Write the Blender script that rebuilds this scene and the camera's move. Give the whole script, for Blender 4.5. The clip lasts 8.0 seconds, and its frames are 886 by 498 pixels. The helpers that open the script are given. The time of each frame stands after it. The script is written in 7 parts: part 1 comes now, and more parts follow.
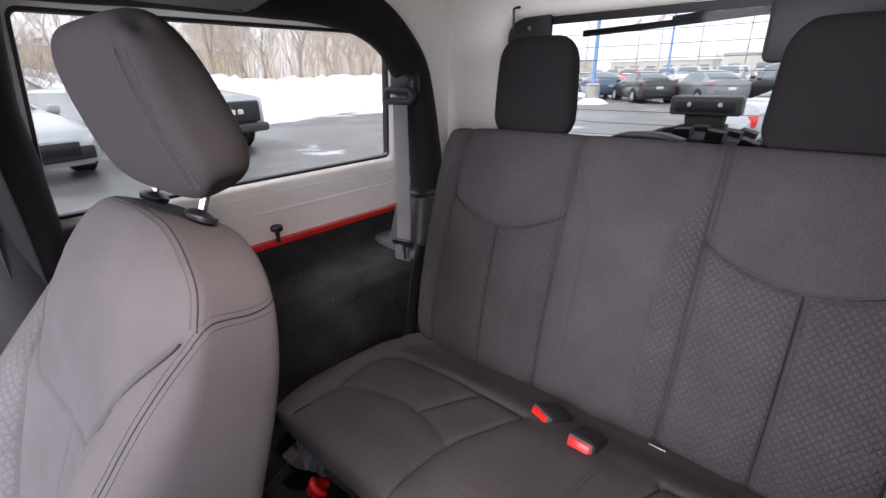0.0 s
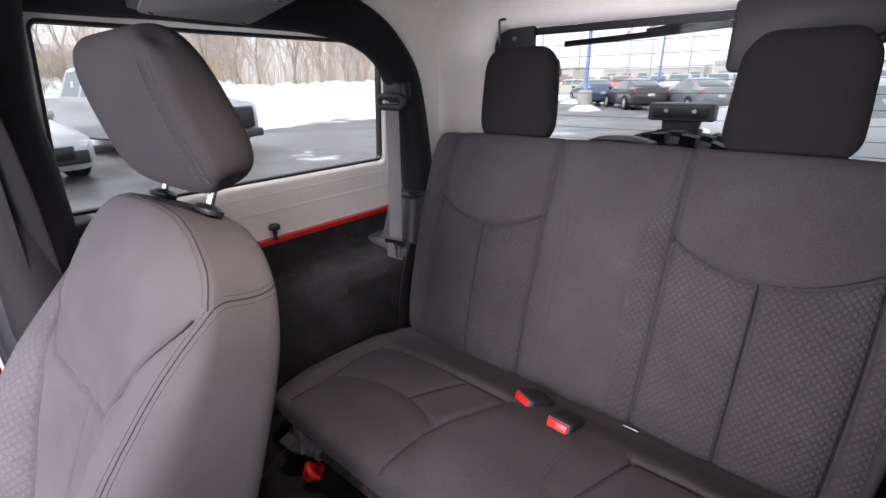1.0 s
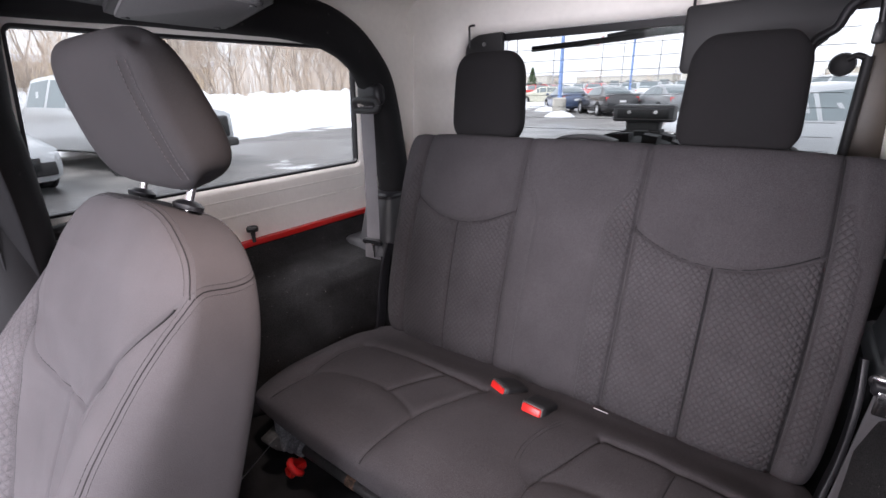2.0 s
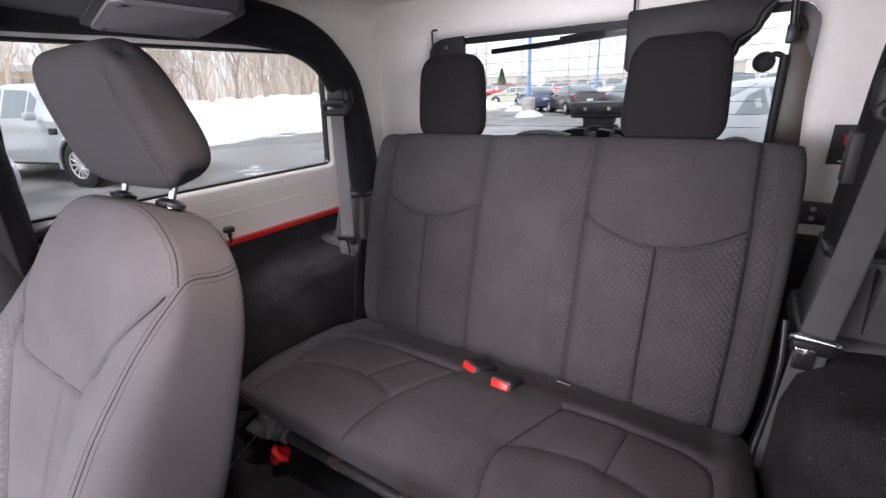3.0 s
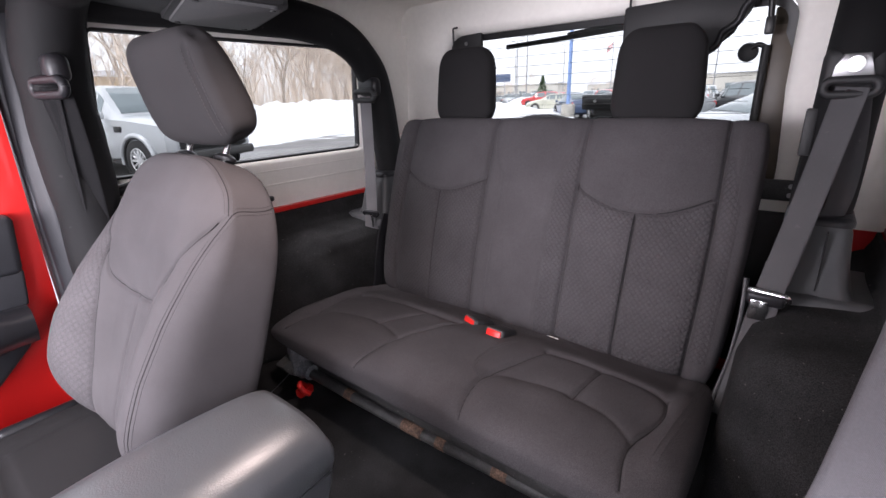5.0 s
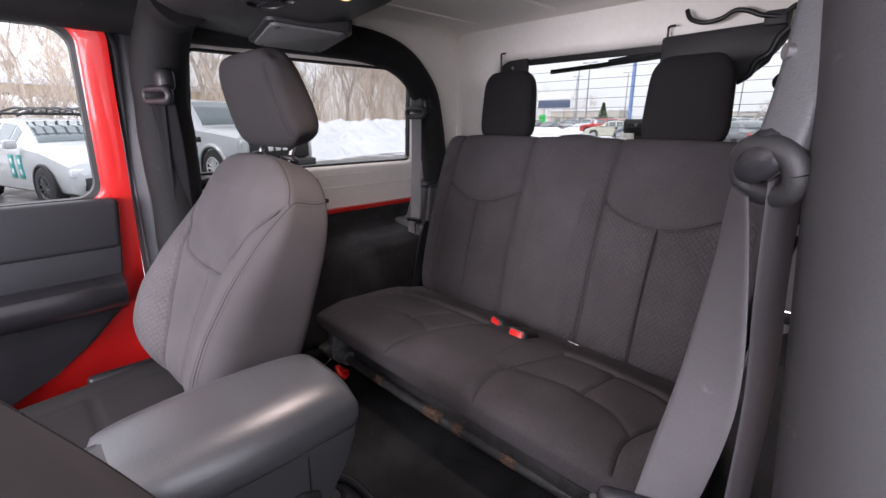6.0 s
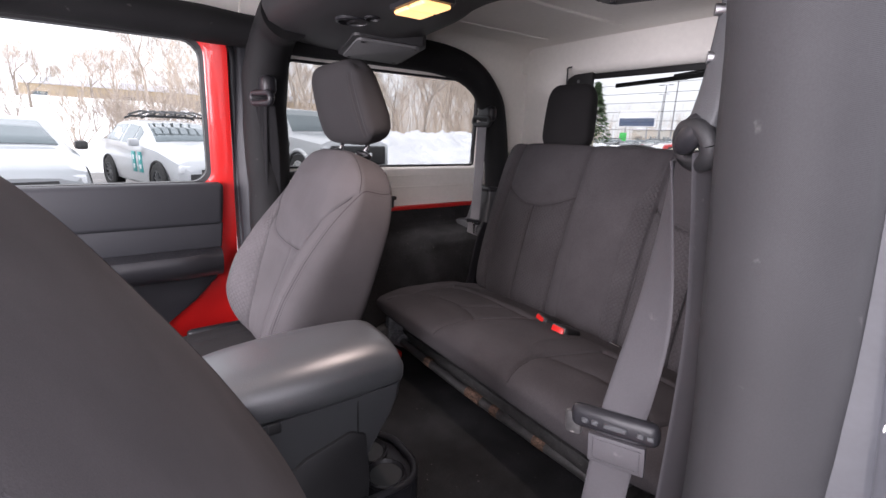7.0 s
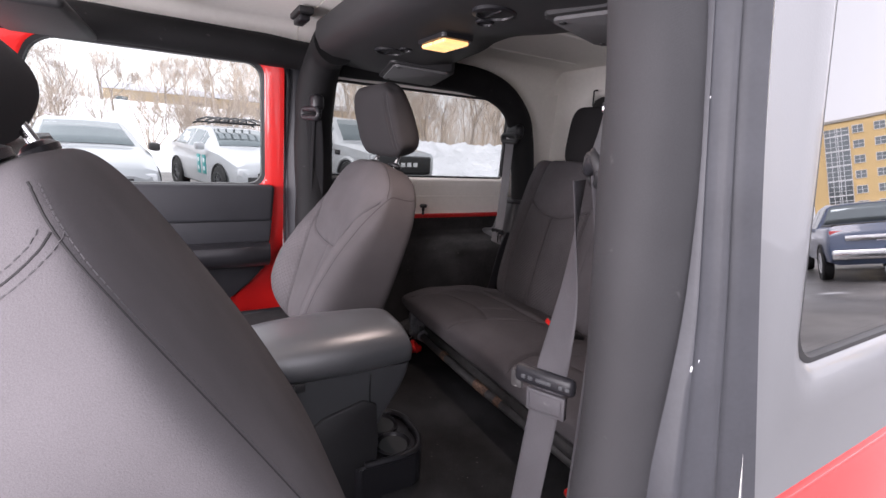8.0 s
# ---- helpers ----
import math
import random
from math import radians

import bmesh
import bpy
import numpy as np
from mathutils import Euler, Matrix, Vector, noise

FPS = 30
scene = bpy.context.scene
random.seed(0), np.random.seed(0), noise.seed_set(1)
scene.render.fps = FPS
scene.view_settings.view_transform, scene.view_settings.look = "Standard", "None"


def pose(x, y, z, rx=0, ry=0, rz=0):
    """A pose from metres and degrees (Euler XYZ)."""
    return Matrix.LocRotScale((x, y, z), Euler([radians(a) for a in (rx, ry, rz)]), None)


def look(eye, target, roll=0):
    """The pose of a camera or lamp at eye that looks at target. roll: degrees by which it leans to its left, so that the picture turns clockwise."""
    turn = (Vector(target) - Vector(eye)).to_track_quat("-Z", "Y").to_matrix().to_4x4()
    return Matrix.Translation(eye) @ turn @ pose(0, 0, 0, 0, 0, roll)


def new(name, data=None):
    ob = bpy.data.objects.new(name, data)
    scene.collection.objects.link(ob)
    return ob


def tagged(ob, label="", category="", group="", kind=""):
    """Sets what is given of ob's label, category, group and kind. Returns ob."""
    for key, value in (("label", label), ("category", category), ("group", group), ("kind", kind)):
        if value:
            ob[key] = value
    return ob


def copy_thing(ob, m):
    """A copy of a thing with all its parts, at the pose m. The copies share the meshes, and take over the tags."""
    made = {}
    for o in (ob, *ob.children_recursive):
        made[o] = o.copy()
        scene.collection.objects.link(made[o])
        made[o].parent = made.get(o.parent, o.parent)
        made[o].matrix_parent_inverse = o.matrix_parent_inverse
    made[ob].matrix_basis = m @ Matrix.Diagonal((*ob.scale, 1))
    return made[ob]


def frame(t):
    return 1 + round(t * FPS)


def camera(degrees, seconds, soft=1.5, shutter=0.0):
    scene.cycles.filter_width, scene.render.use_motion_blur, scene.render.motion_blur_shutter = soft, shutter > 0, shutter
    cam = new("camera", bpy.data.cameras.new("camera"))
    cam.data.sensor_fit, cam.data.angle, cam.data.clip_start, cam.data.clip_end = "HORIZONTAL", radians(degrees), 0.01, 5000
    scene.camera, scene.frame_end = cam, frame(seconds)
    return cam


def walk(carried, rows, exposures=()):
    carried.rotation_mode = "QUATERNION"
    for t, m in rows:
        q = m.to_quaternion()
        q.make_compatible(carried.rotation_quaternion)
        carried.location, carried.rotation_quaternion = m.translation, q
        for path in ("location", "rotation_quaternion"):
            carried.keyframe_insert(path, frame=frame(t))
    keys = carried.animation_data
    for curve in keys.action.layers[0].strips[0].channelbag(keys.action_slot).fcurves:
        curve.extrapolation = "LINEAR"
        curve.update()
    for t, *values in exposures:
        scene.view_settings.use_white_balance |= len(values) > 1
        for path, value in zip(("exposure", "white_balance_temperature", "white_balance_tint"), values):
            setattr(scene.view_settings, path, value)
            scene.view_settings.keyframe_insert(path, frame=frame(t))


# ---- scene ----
import colorsys
from functools import lru_cache

# ---------------------------------------------------------------- camera
cam = camera(89.1, 8.0)
PATH = [
    (0, (0.283, 0.315, 1.503), (-0.94, 1.723, 0.779), -1.1),
    (0.5, (0.31, 0.29, 1.503), (-0.906, 1.706, 0.783), -0.9),
    (1, (0.336, 0.273, 1.505), (-0.873, 1.703, 0.805), -0.9),
    (1.5, (0.356, 0.257, 1.495), (-0.834, 1.713, 0.813), -1.0),
    (3, (0.428, 0.196, 1.491), (-0.637, 1.752, 0.824), -2.4),
    (3.5, (0.478, 0.144, 1.488), (-0.588, 1.7, 0.825), -3.0),
    (4, (0.509, 0.124, 1.467), (-0.583, 1.66, 0.798), -3.0),
    (4.5, (0.538, 0.111, 1.453), (-0.586, 1.624, 0.784), -2.6),
    (5.8, (0.676, 0.052, 1.42), (-0.663, 1.429, 0.863), -0.4),
    (6, (0.694, 0.038, 1.421), (-0.678, 1.388, 0.876), 0.0),
    (6.5, (0.745, 0.012, 1.409), (-0.726, 1.26, 0.882), 0.9),
    (7, (0.808, -0.008, 1.398), (-0.765, 1.125, 0.903), 1.9),
    (7.5, (0.887, -0.023, 1.402), (-0.752, 1.021, 0.931), 2.9),
    (8, (0.963, -0.025, 1.412), (-0.721, 0.955, 0.957), 3.7),
]
EXPOSURES = [(0, 2.3, 6200, 20), (3, 2.35, 6200, 20), (4.5, 2.42, 6200, 20), (6, 1.85, 6300, 22), (7, 1.9, 6350, 22), (8, 1.7, 6400, 22)]
walk(cam, [(t, look(eye, target, roll)) for t, eye, target, roll in PATH], EXPOSURES)

# ---------------------------------------------------------------- sky, sun
world = bpy.data.worlds.new("overcast_sky")
scene.world = world
world.use_nodes = True
wn = world.node_tree
wn.nodes.clear()
sky = wn.nodes.new("ShaderNodeTexSky")
sky.sky_type = 'NISHITA'
sky.sun_disc = False
sky.sun_elevation, sky.sun_rotation = radians(53), radians(200)
sky.dust_density, sky.air_density = 4.0, 1.2
grey = wn.nodes.new("ShaderNodeHueSaturation")
grey.inputs["Saturation"].default_value = 0.10
back = wn.nodes.new("ShaderNodeBackground")
back.inputs["Strength"].default_value = 0.15
wout = wn.nodes.new("ShaderNodeOutputWorld")
wn.links.new(sky.outputs[0], grey.inputs["Color"])
cloud = wn.nodes.new("ShaderNodeMix")
cloud.data_type = 'RGBA'
cloud.inputs["Factor"].default_value = 0.65
cloud.inputs["B"].default_value = (8.3, 8.5, 8.8, 1)
wn.links.new(grey.outputs[0], cloud.inputs["A"])
wn.links.new(cloud.outputs["Result"], back.inputs["Color"])
wn.links.new(back.outputs[0], wout.inputs["Surface"])

sun = new("sun", bpy.data.lights.new("sun", "SUN"))
sun.data.energy, sun.data.angle, sun.data.color = 1.2, radians(25), (1.0, 0.97, 0.93)
sun.matrix_world = look((-5, -14, 20), (0, 0, 0))



def sky_lamp(name, power, sx, sy, eye, target):
    """An area lamp in an opening, in place of the sky seen through it."""
    ob = new(name, bpy.data.lights.new(name, "AREA"))
    ob.data.shape, ob.data.size, ob.data.size_y, ob.data.energy = "RECTANGLE", sx, sy, power
    ob.data.color = (1.0, 0.985, 0.98)
    ob.matrix_world = look(eye, target)
    return ob


sky_lamp("windscreen_light", 10.5, 0.95, 0.55, (-0.16, -0.93, 1.40), (-0.16, 0.6, 1.0))
sky_lamp("doorway_light", 3.8, 0.50, 0.70, (0.82, -0.42, 1.30), (-0.6, 0.70, 0.80))

# the lit bulb of the overhead dome lamp
bulb = new("dome_bulb", bpy.data.lights.new("dome_bulb", "SPOT"))
bulb.data.energy, bulb.data.color = 3.2, (1.0, 0.84, 0.72)
bulb.data.spot_size, bulb.data.spot_blend, bulb.data.shadow_soft_size = radians(165), 1.0, 0.02
bulb.matrix_world = look((0.0, 0.505, 1.610), (0.0, 0.56, 0.6))


# ---------------------------------------------------------------- materials
def mat(name, color, rough=0.6, metal=0.0, vary=0.12, vscale=6.0, grain=0.0, gscale=400.0, bump=0.0, bscale=300.0,
        coat=0.0, spec=0.5, sheen=0.0, rvary=0.0, island=0.0, lint=0.0):
    """A surface with broad colour variation, fine grain and fine relief, in metres of object space."""
    m = bpy.data.materials.new(name)
    m.use_nodes = True
    nt = m.node_tree
    b = nt.nodes["Principled BSDF"]
    b.inputs["Roughness"].default_value = rough
    b.inputs["Metallic"].default_value = metal
    b.inputs["Coat Weight"].default_value = coat
    b.inputs["Coat Roughness"].default_value = 0.06
    b.inputs["Specular IOR Level"].default_value = spec
    b.inputs["Sheen Weight"].default_value = sheen
    b.inputs["Sheen Roughness"].default_value = 0.5
    tc = nt.nodes.new("ShaderNodeTexCoord")
    n1 = nt.nodes.new("ShaderNodeTexNoise")
    n1.inputs["Scale"].default_value = vscale
    n1.inputs["Detail"].default_value = 5
    nt.links.new(tc.outputs["Object"], n1.inputs["Vector"])
    ramp = nt.nodes.new("ShaderNodeMapRange")
    ramp.inputs["From Min"].default_value, ramp.inputs["From Max"].default_value = 0.3, 0.7
    ramp.inputs["To Min"].default_value, ramp.inputs["To Max"].default_value = 1 - vary, 1 + vary
    nt.links.new(n1.outputs["Fac"], ramp.inputs["Value"])
    last = ramp.outputs[0]
    n2 = nt.nodes.new("ShaderNodeTexNoise")
    n2.inputs["Scale"].default_value = gscale
    n2.inputs["Detail"].default_value = 2
    nt.links.new(tc.outputs["Object"], n2.inputs["Vector"])
    if grain:
        r2 = nt.nodes.new("ShaderNodeMapRange")
        r2.inputs["From Min"].default_value, r2.inputs["From Max"].default_value = 0.3, 0.7
        r2.inputs["To Min"].default_value, r2.inputs["To Max"].default_value = 1 - grain, 1 + grain
        nt.links.new(n2.outputs["Fac"], r2.inputs["Value"])
        mul = nt.nodes.new("ShaderNodeMath")
        mul.operation = 'MULTIPLY'
        nt.links.new(last, mul.inputs[0])
        nt.links.new(r2.outputs[0], mul.inputs[1])
        last = mul.outputs[0]
    if island:
        oi = nt.nodes.new("ShaderNodeObjectInfo")
        r3 = nt.nodes.new("ShaderNodeMapRange")
        r3.inputs["To Min"].default_value, r3.inputs["To Max"].default_value = 1 - island, 1 + island
        nt.links.new(oi.outputs["Random"], r3.inputs["Value"])
        mul = nt.nodes.new("ShaderNodeMath")
        mul.operation = 'MULTIPLY'
        nt.links.new(last, mul.inputs[0])
        nt.links.new(r3.outputs[0], mul.inputs[1])
        last = mul.outputs[0]
    mix = nt.nodes.new("ShaderNodeVectorMath")
    mix.operation = 'SCALE'
    mix.inputs[0].default_value = color
    nt.links.new(last, mix.inputs["Scale"])
    nt.links.new(mix.outputs[0], b.inputs["Base Color"])
    if lint:
        n4 = nt.nodes.new("ShaderNodeTexNoise")
        n4.inputs["Scale"].default_value = 130
        n4.inputs["Detail"].default_value = 3
        nt.links.new(tc.outputs["Object"], n4.inputs["Vector"])
        r5 = nt.nodes.new("ShaderNodeMapRange")
        r5.inputs["From Min"].default_value, r5.inputs["From Max"].default_value = 0.70, 0.76
        r5.inputs["To Max"].default_value = lint
        nt.links.new(n4.outputs["Fac"], r5.inputs["Value"])
        mx = nt.nodes.new("ShaderNodeMix")
        mx.data_type = 'RGBA'
        nt.links.new(r5.outputs[0], mx.inputs["Factor"])
        nt.links.new(mix.outputs[0], mx.inputs["A"])
        mx.inputs["B"].default_value = (0.42, 0.40, 0.38, 1)
        nt.links.new(mx.outputs["Result"], b.inputs["Base Color"])
    if rvary:
        r4 = nt.nodes.new("ShaderNodeMapRange")
        r4.inputs["From Min"].default_value, r4.inputs["From Max"].default_value = 0.3, 0.7
        r4.inputs["To Min"].default_value, r4.inputs["To Max"].default_value = max(0, rough - rvary), min(1, rough + rvary)
        nt.links.new(n1.outputs["Fac"], r4.inputs["Value"])
        nt.links.new(r4.outputs[0], b.inputs["Roughness"])
    if bump:
        bp = nt.nodes.new("ShaderNodeBump")
        bp.inputs["Strength"].default_value = 1.0
        bp.inputs["Distance"].default_value = bump
        n3 = nt.nodes.new("ShaderNodeTexNoise")
        n3.inputs["Scale"].default_value = bscale
        n3.inputs["Detail"].default_value = 3
        nt.links.new(tc.outputs["Object"], n3.inputs["Vector"])
        nt.links.new(n3.outputs["Fac"], bp.inputs["Height"])
        nt.links.new(bp.outputs[0], b.inputs["Normal"])
    return m


def quilt_mat(name, color, cell=0.017, depth=0.0008):
    """Seat cloth embossed with small slanted waves, as UV-mapped rows."""
    m = mat(name, color, rough=0.92, vary=0.13, vscale=9, grain=0.30, gscale=850, spec=0.2)
    nt = m.node_tree
    b = nt.nodes["Principled BSDF"]
    uv = nt.nodes.new("ShaderNodeUVMap")
    sep = nt.nodes.new("ShaderNodeSeparateXYZ")
    nt.links.new(uv.outputs[0], sep.inputs[0])

    def math_node(op, a, c=None):
        n = nt.nodes.new("ShaderNodeMath")
        n.operation = op
        for k, v in enumerate((a, c)):
            if v is None:
                continue
            if isinstance(v, (int, float)):
                n.inputs[k].default_value = v
            else:
                nt.links.new(v, n.inputs[k])
        return n.outputs[0]
    k = 2 * math.pi / cell
    across, along = math_node('MULTIPLY', sep.outputs[0], k * 0.5), math_node('MULTIPLY', sep.outputs[1], k * 0.42)
    one = math_node('ABSOLUTE', math_node('SINE', math_node('ADD', across, along)))
    two = math_node('ABSOLUTE', math_node('SINE', math_node('SUBTRACT', across, along)))
    h = math_node('POWER', math_node('MULTIPLY', one, two), 0.6)
    bp = nt.nodes.new("ShaderNodeBump")
    bp.inputs["Strength"].default_value = 1.0
    bp.inputs["Distance"].default_value = depth
    at = nt.nodes.new("ShaderNodeAttribute")
    at.attribute_name = "quilting"
    hh = math_node('MULTIPLY', h, at.outputs["Fac"])
    nt.links.new(hh, bp.inputs["Height"])
    nt.links.new(bp.outputs[0], b.inputs["Normal"])
    # the raised yarn is a lighter grey than the ground of the weave
    tone = nt.nodes.new("ShaderNodeMapRange")
    tone.inputs["To Min"].default_value, tone.inputs["To Max"].default_value = 1.0, 1.0 + 0.28 * min(1.0, depth / 0.002)
    nt.links.new(hh, tone.inputs["Value"])
    sc = nt.nodes.new("ShaderNodeVectorMath")
    sc.operation = 'SCALE'
    nt.links.new(b.inputs["Base Color"].links[0].from_socket, sc.inputs[0])
    nt.links.new(tone.outputs[0], sc.inputs["Scale"])
    nt.links.new(sc.outputs[0], b.inputs["Base Color"])
    return m


def weave_mat(name, color, scale=700.0, rough=0.6, dirt=0.0, bump=0.0004, spec=0.4):
    """Woven webbing or twill: a diagonal rib in the relief, with pale dust specks."""
    m = mat(name, color, rough=rough, vary=0.10, vscale=14, grain=0.10, gscale=900, spec=spec)
    nt = m.node_tree
    b = nt.nodes["Principled BSDF"]
    tc = nt.nodes.new("ShaderNodeTexCoord")
    mp = nt.nodes.new("ShaderNodeMapping")
    mp.inputs["Rotation"].default_value = (0.7, 0.4, 0.8)
    nt.links.new(tc.outputs["Object"], mp.inputs["Vector"])
    w = nt.nodes.new("ShaderNodeTexWave")
    w.inputs["Scale"].default_value = scale / 6.3
    w.inputs["Distortion"].default_value = 0.6
    nt.links.new(mp.outputs[0], w.inputs["Vector"])
    bp = nt.nodes.new("ShaderNodeBump")
    bp.inputs["Strength"].default_value = 1.0
    bp.inputs["Distance"].default_value = bump
    nt.links.new(w.outputs["Fac"], bp.inputs["Height"])
    nt.links.new(bp.outputs[0], b.inputs["Normal"])
    if dirt:
        n = nt.nodes.new("ShaderNodeTexNoise")
        n.inputs["Scale"].default_value = 60
        n.inputs["Detail"].default_value = 6
        nt.links.new(tc.outputs["Object"], n.inputs["Vector"])
        r = nt.nodes.new("ShaderNodeMapRange")
        r.inputs["From Min"].default_value, r.inputs["From Max"].default_value = 0.68, 0.78
        r.inputs["To Max"].default_value = dirt
        nt.links.new(n.outputs["Fac"], r.inputs["Value"])
        mx = nt.nodes.new("ShaderNodeMix")
        mx.data_type = 'RGBA'
        src = b.inputs["Base Color"].links[0].from_socket
        nt.links.new(r.outputs[0], mx.inputs["Factor"])
        nt.links.new(src, mx.inputs["A"])
        mx.inputs["B"].default_value = (0.45, 0.43, 0.42, 1)
        nt.links.new(mx.outputs["Result"], b.inputs["Base Color"])
    return m


def glass_mat(name, tint, ior=1.45, mirror=0.0):
    """A pane: lets the view through with a tint, and mirrors by Fresnel."""
    m = bpy.data.materials.new(name)
    m.use_nodes = True
    nt = m.node_tree
    nt.nodes.clear()
    out = nt.nodes.new("ShaderNodeOutputMaterial")
    tr = nt.nodes.new("ShaderNodeBsdfTransparent")
    tr.inputs[0].default_value = (*tint, 1)
    gl = nt.nodes.new("ShaderNodeBsdfGlossy")
    gl.inputs["Roughness"].default_value = 0.0
    fr = nt.nodes.new("ShaderNodeFresnel")
    fr.inputs["IOR"].default_value = ior
    mx = nt.nodes.new("ShaderNodeMixShader")
    nt.links.new(fr.outputs[0], mx.inputs[0])
    nt.links.new(tr.outputs[0], mx.inputs[1])
    nt.links.new(gl.outputs[0], mx.inputs[2])
    nt.links.new(mx.outputs[0], out.inputs[0])
    return m


def glow_mat(name, color, strength):
    m = bpy.data.materials.new(name)
    m.use_nodes = True
    b = m.node_tree.nodes["Principled BSDF"]
    b.inputs["Base Color"].default_value = (*color, 1)
    b.inputs["Emission Color"].default_value = (*color, 1)
    b.inputs["Emission Strength"].default_value = strength
    b.inputs["Roughness"].default_value = 0.25
    return m


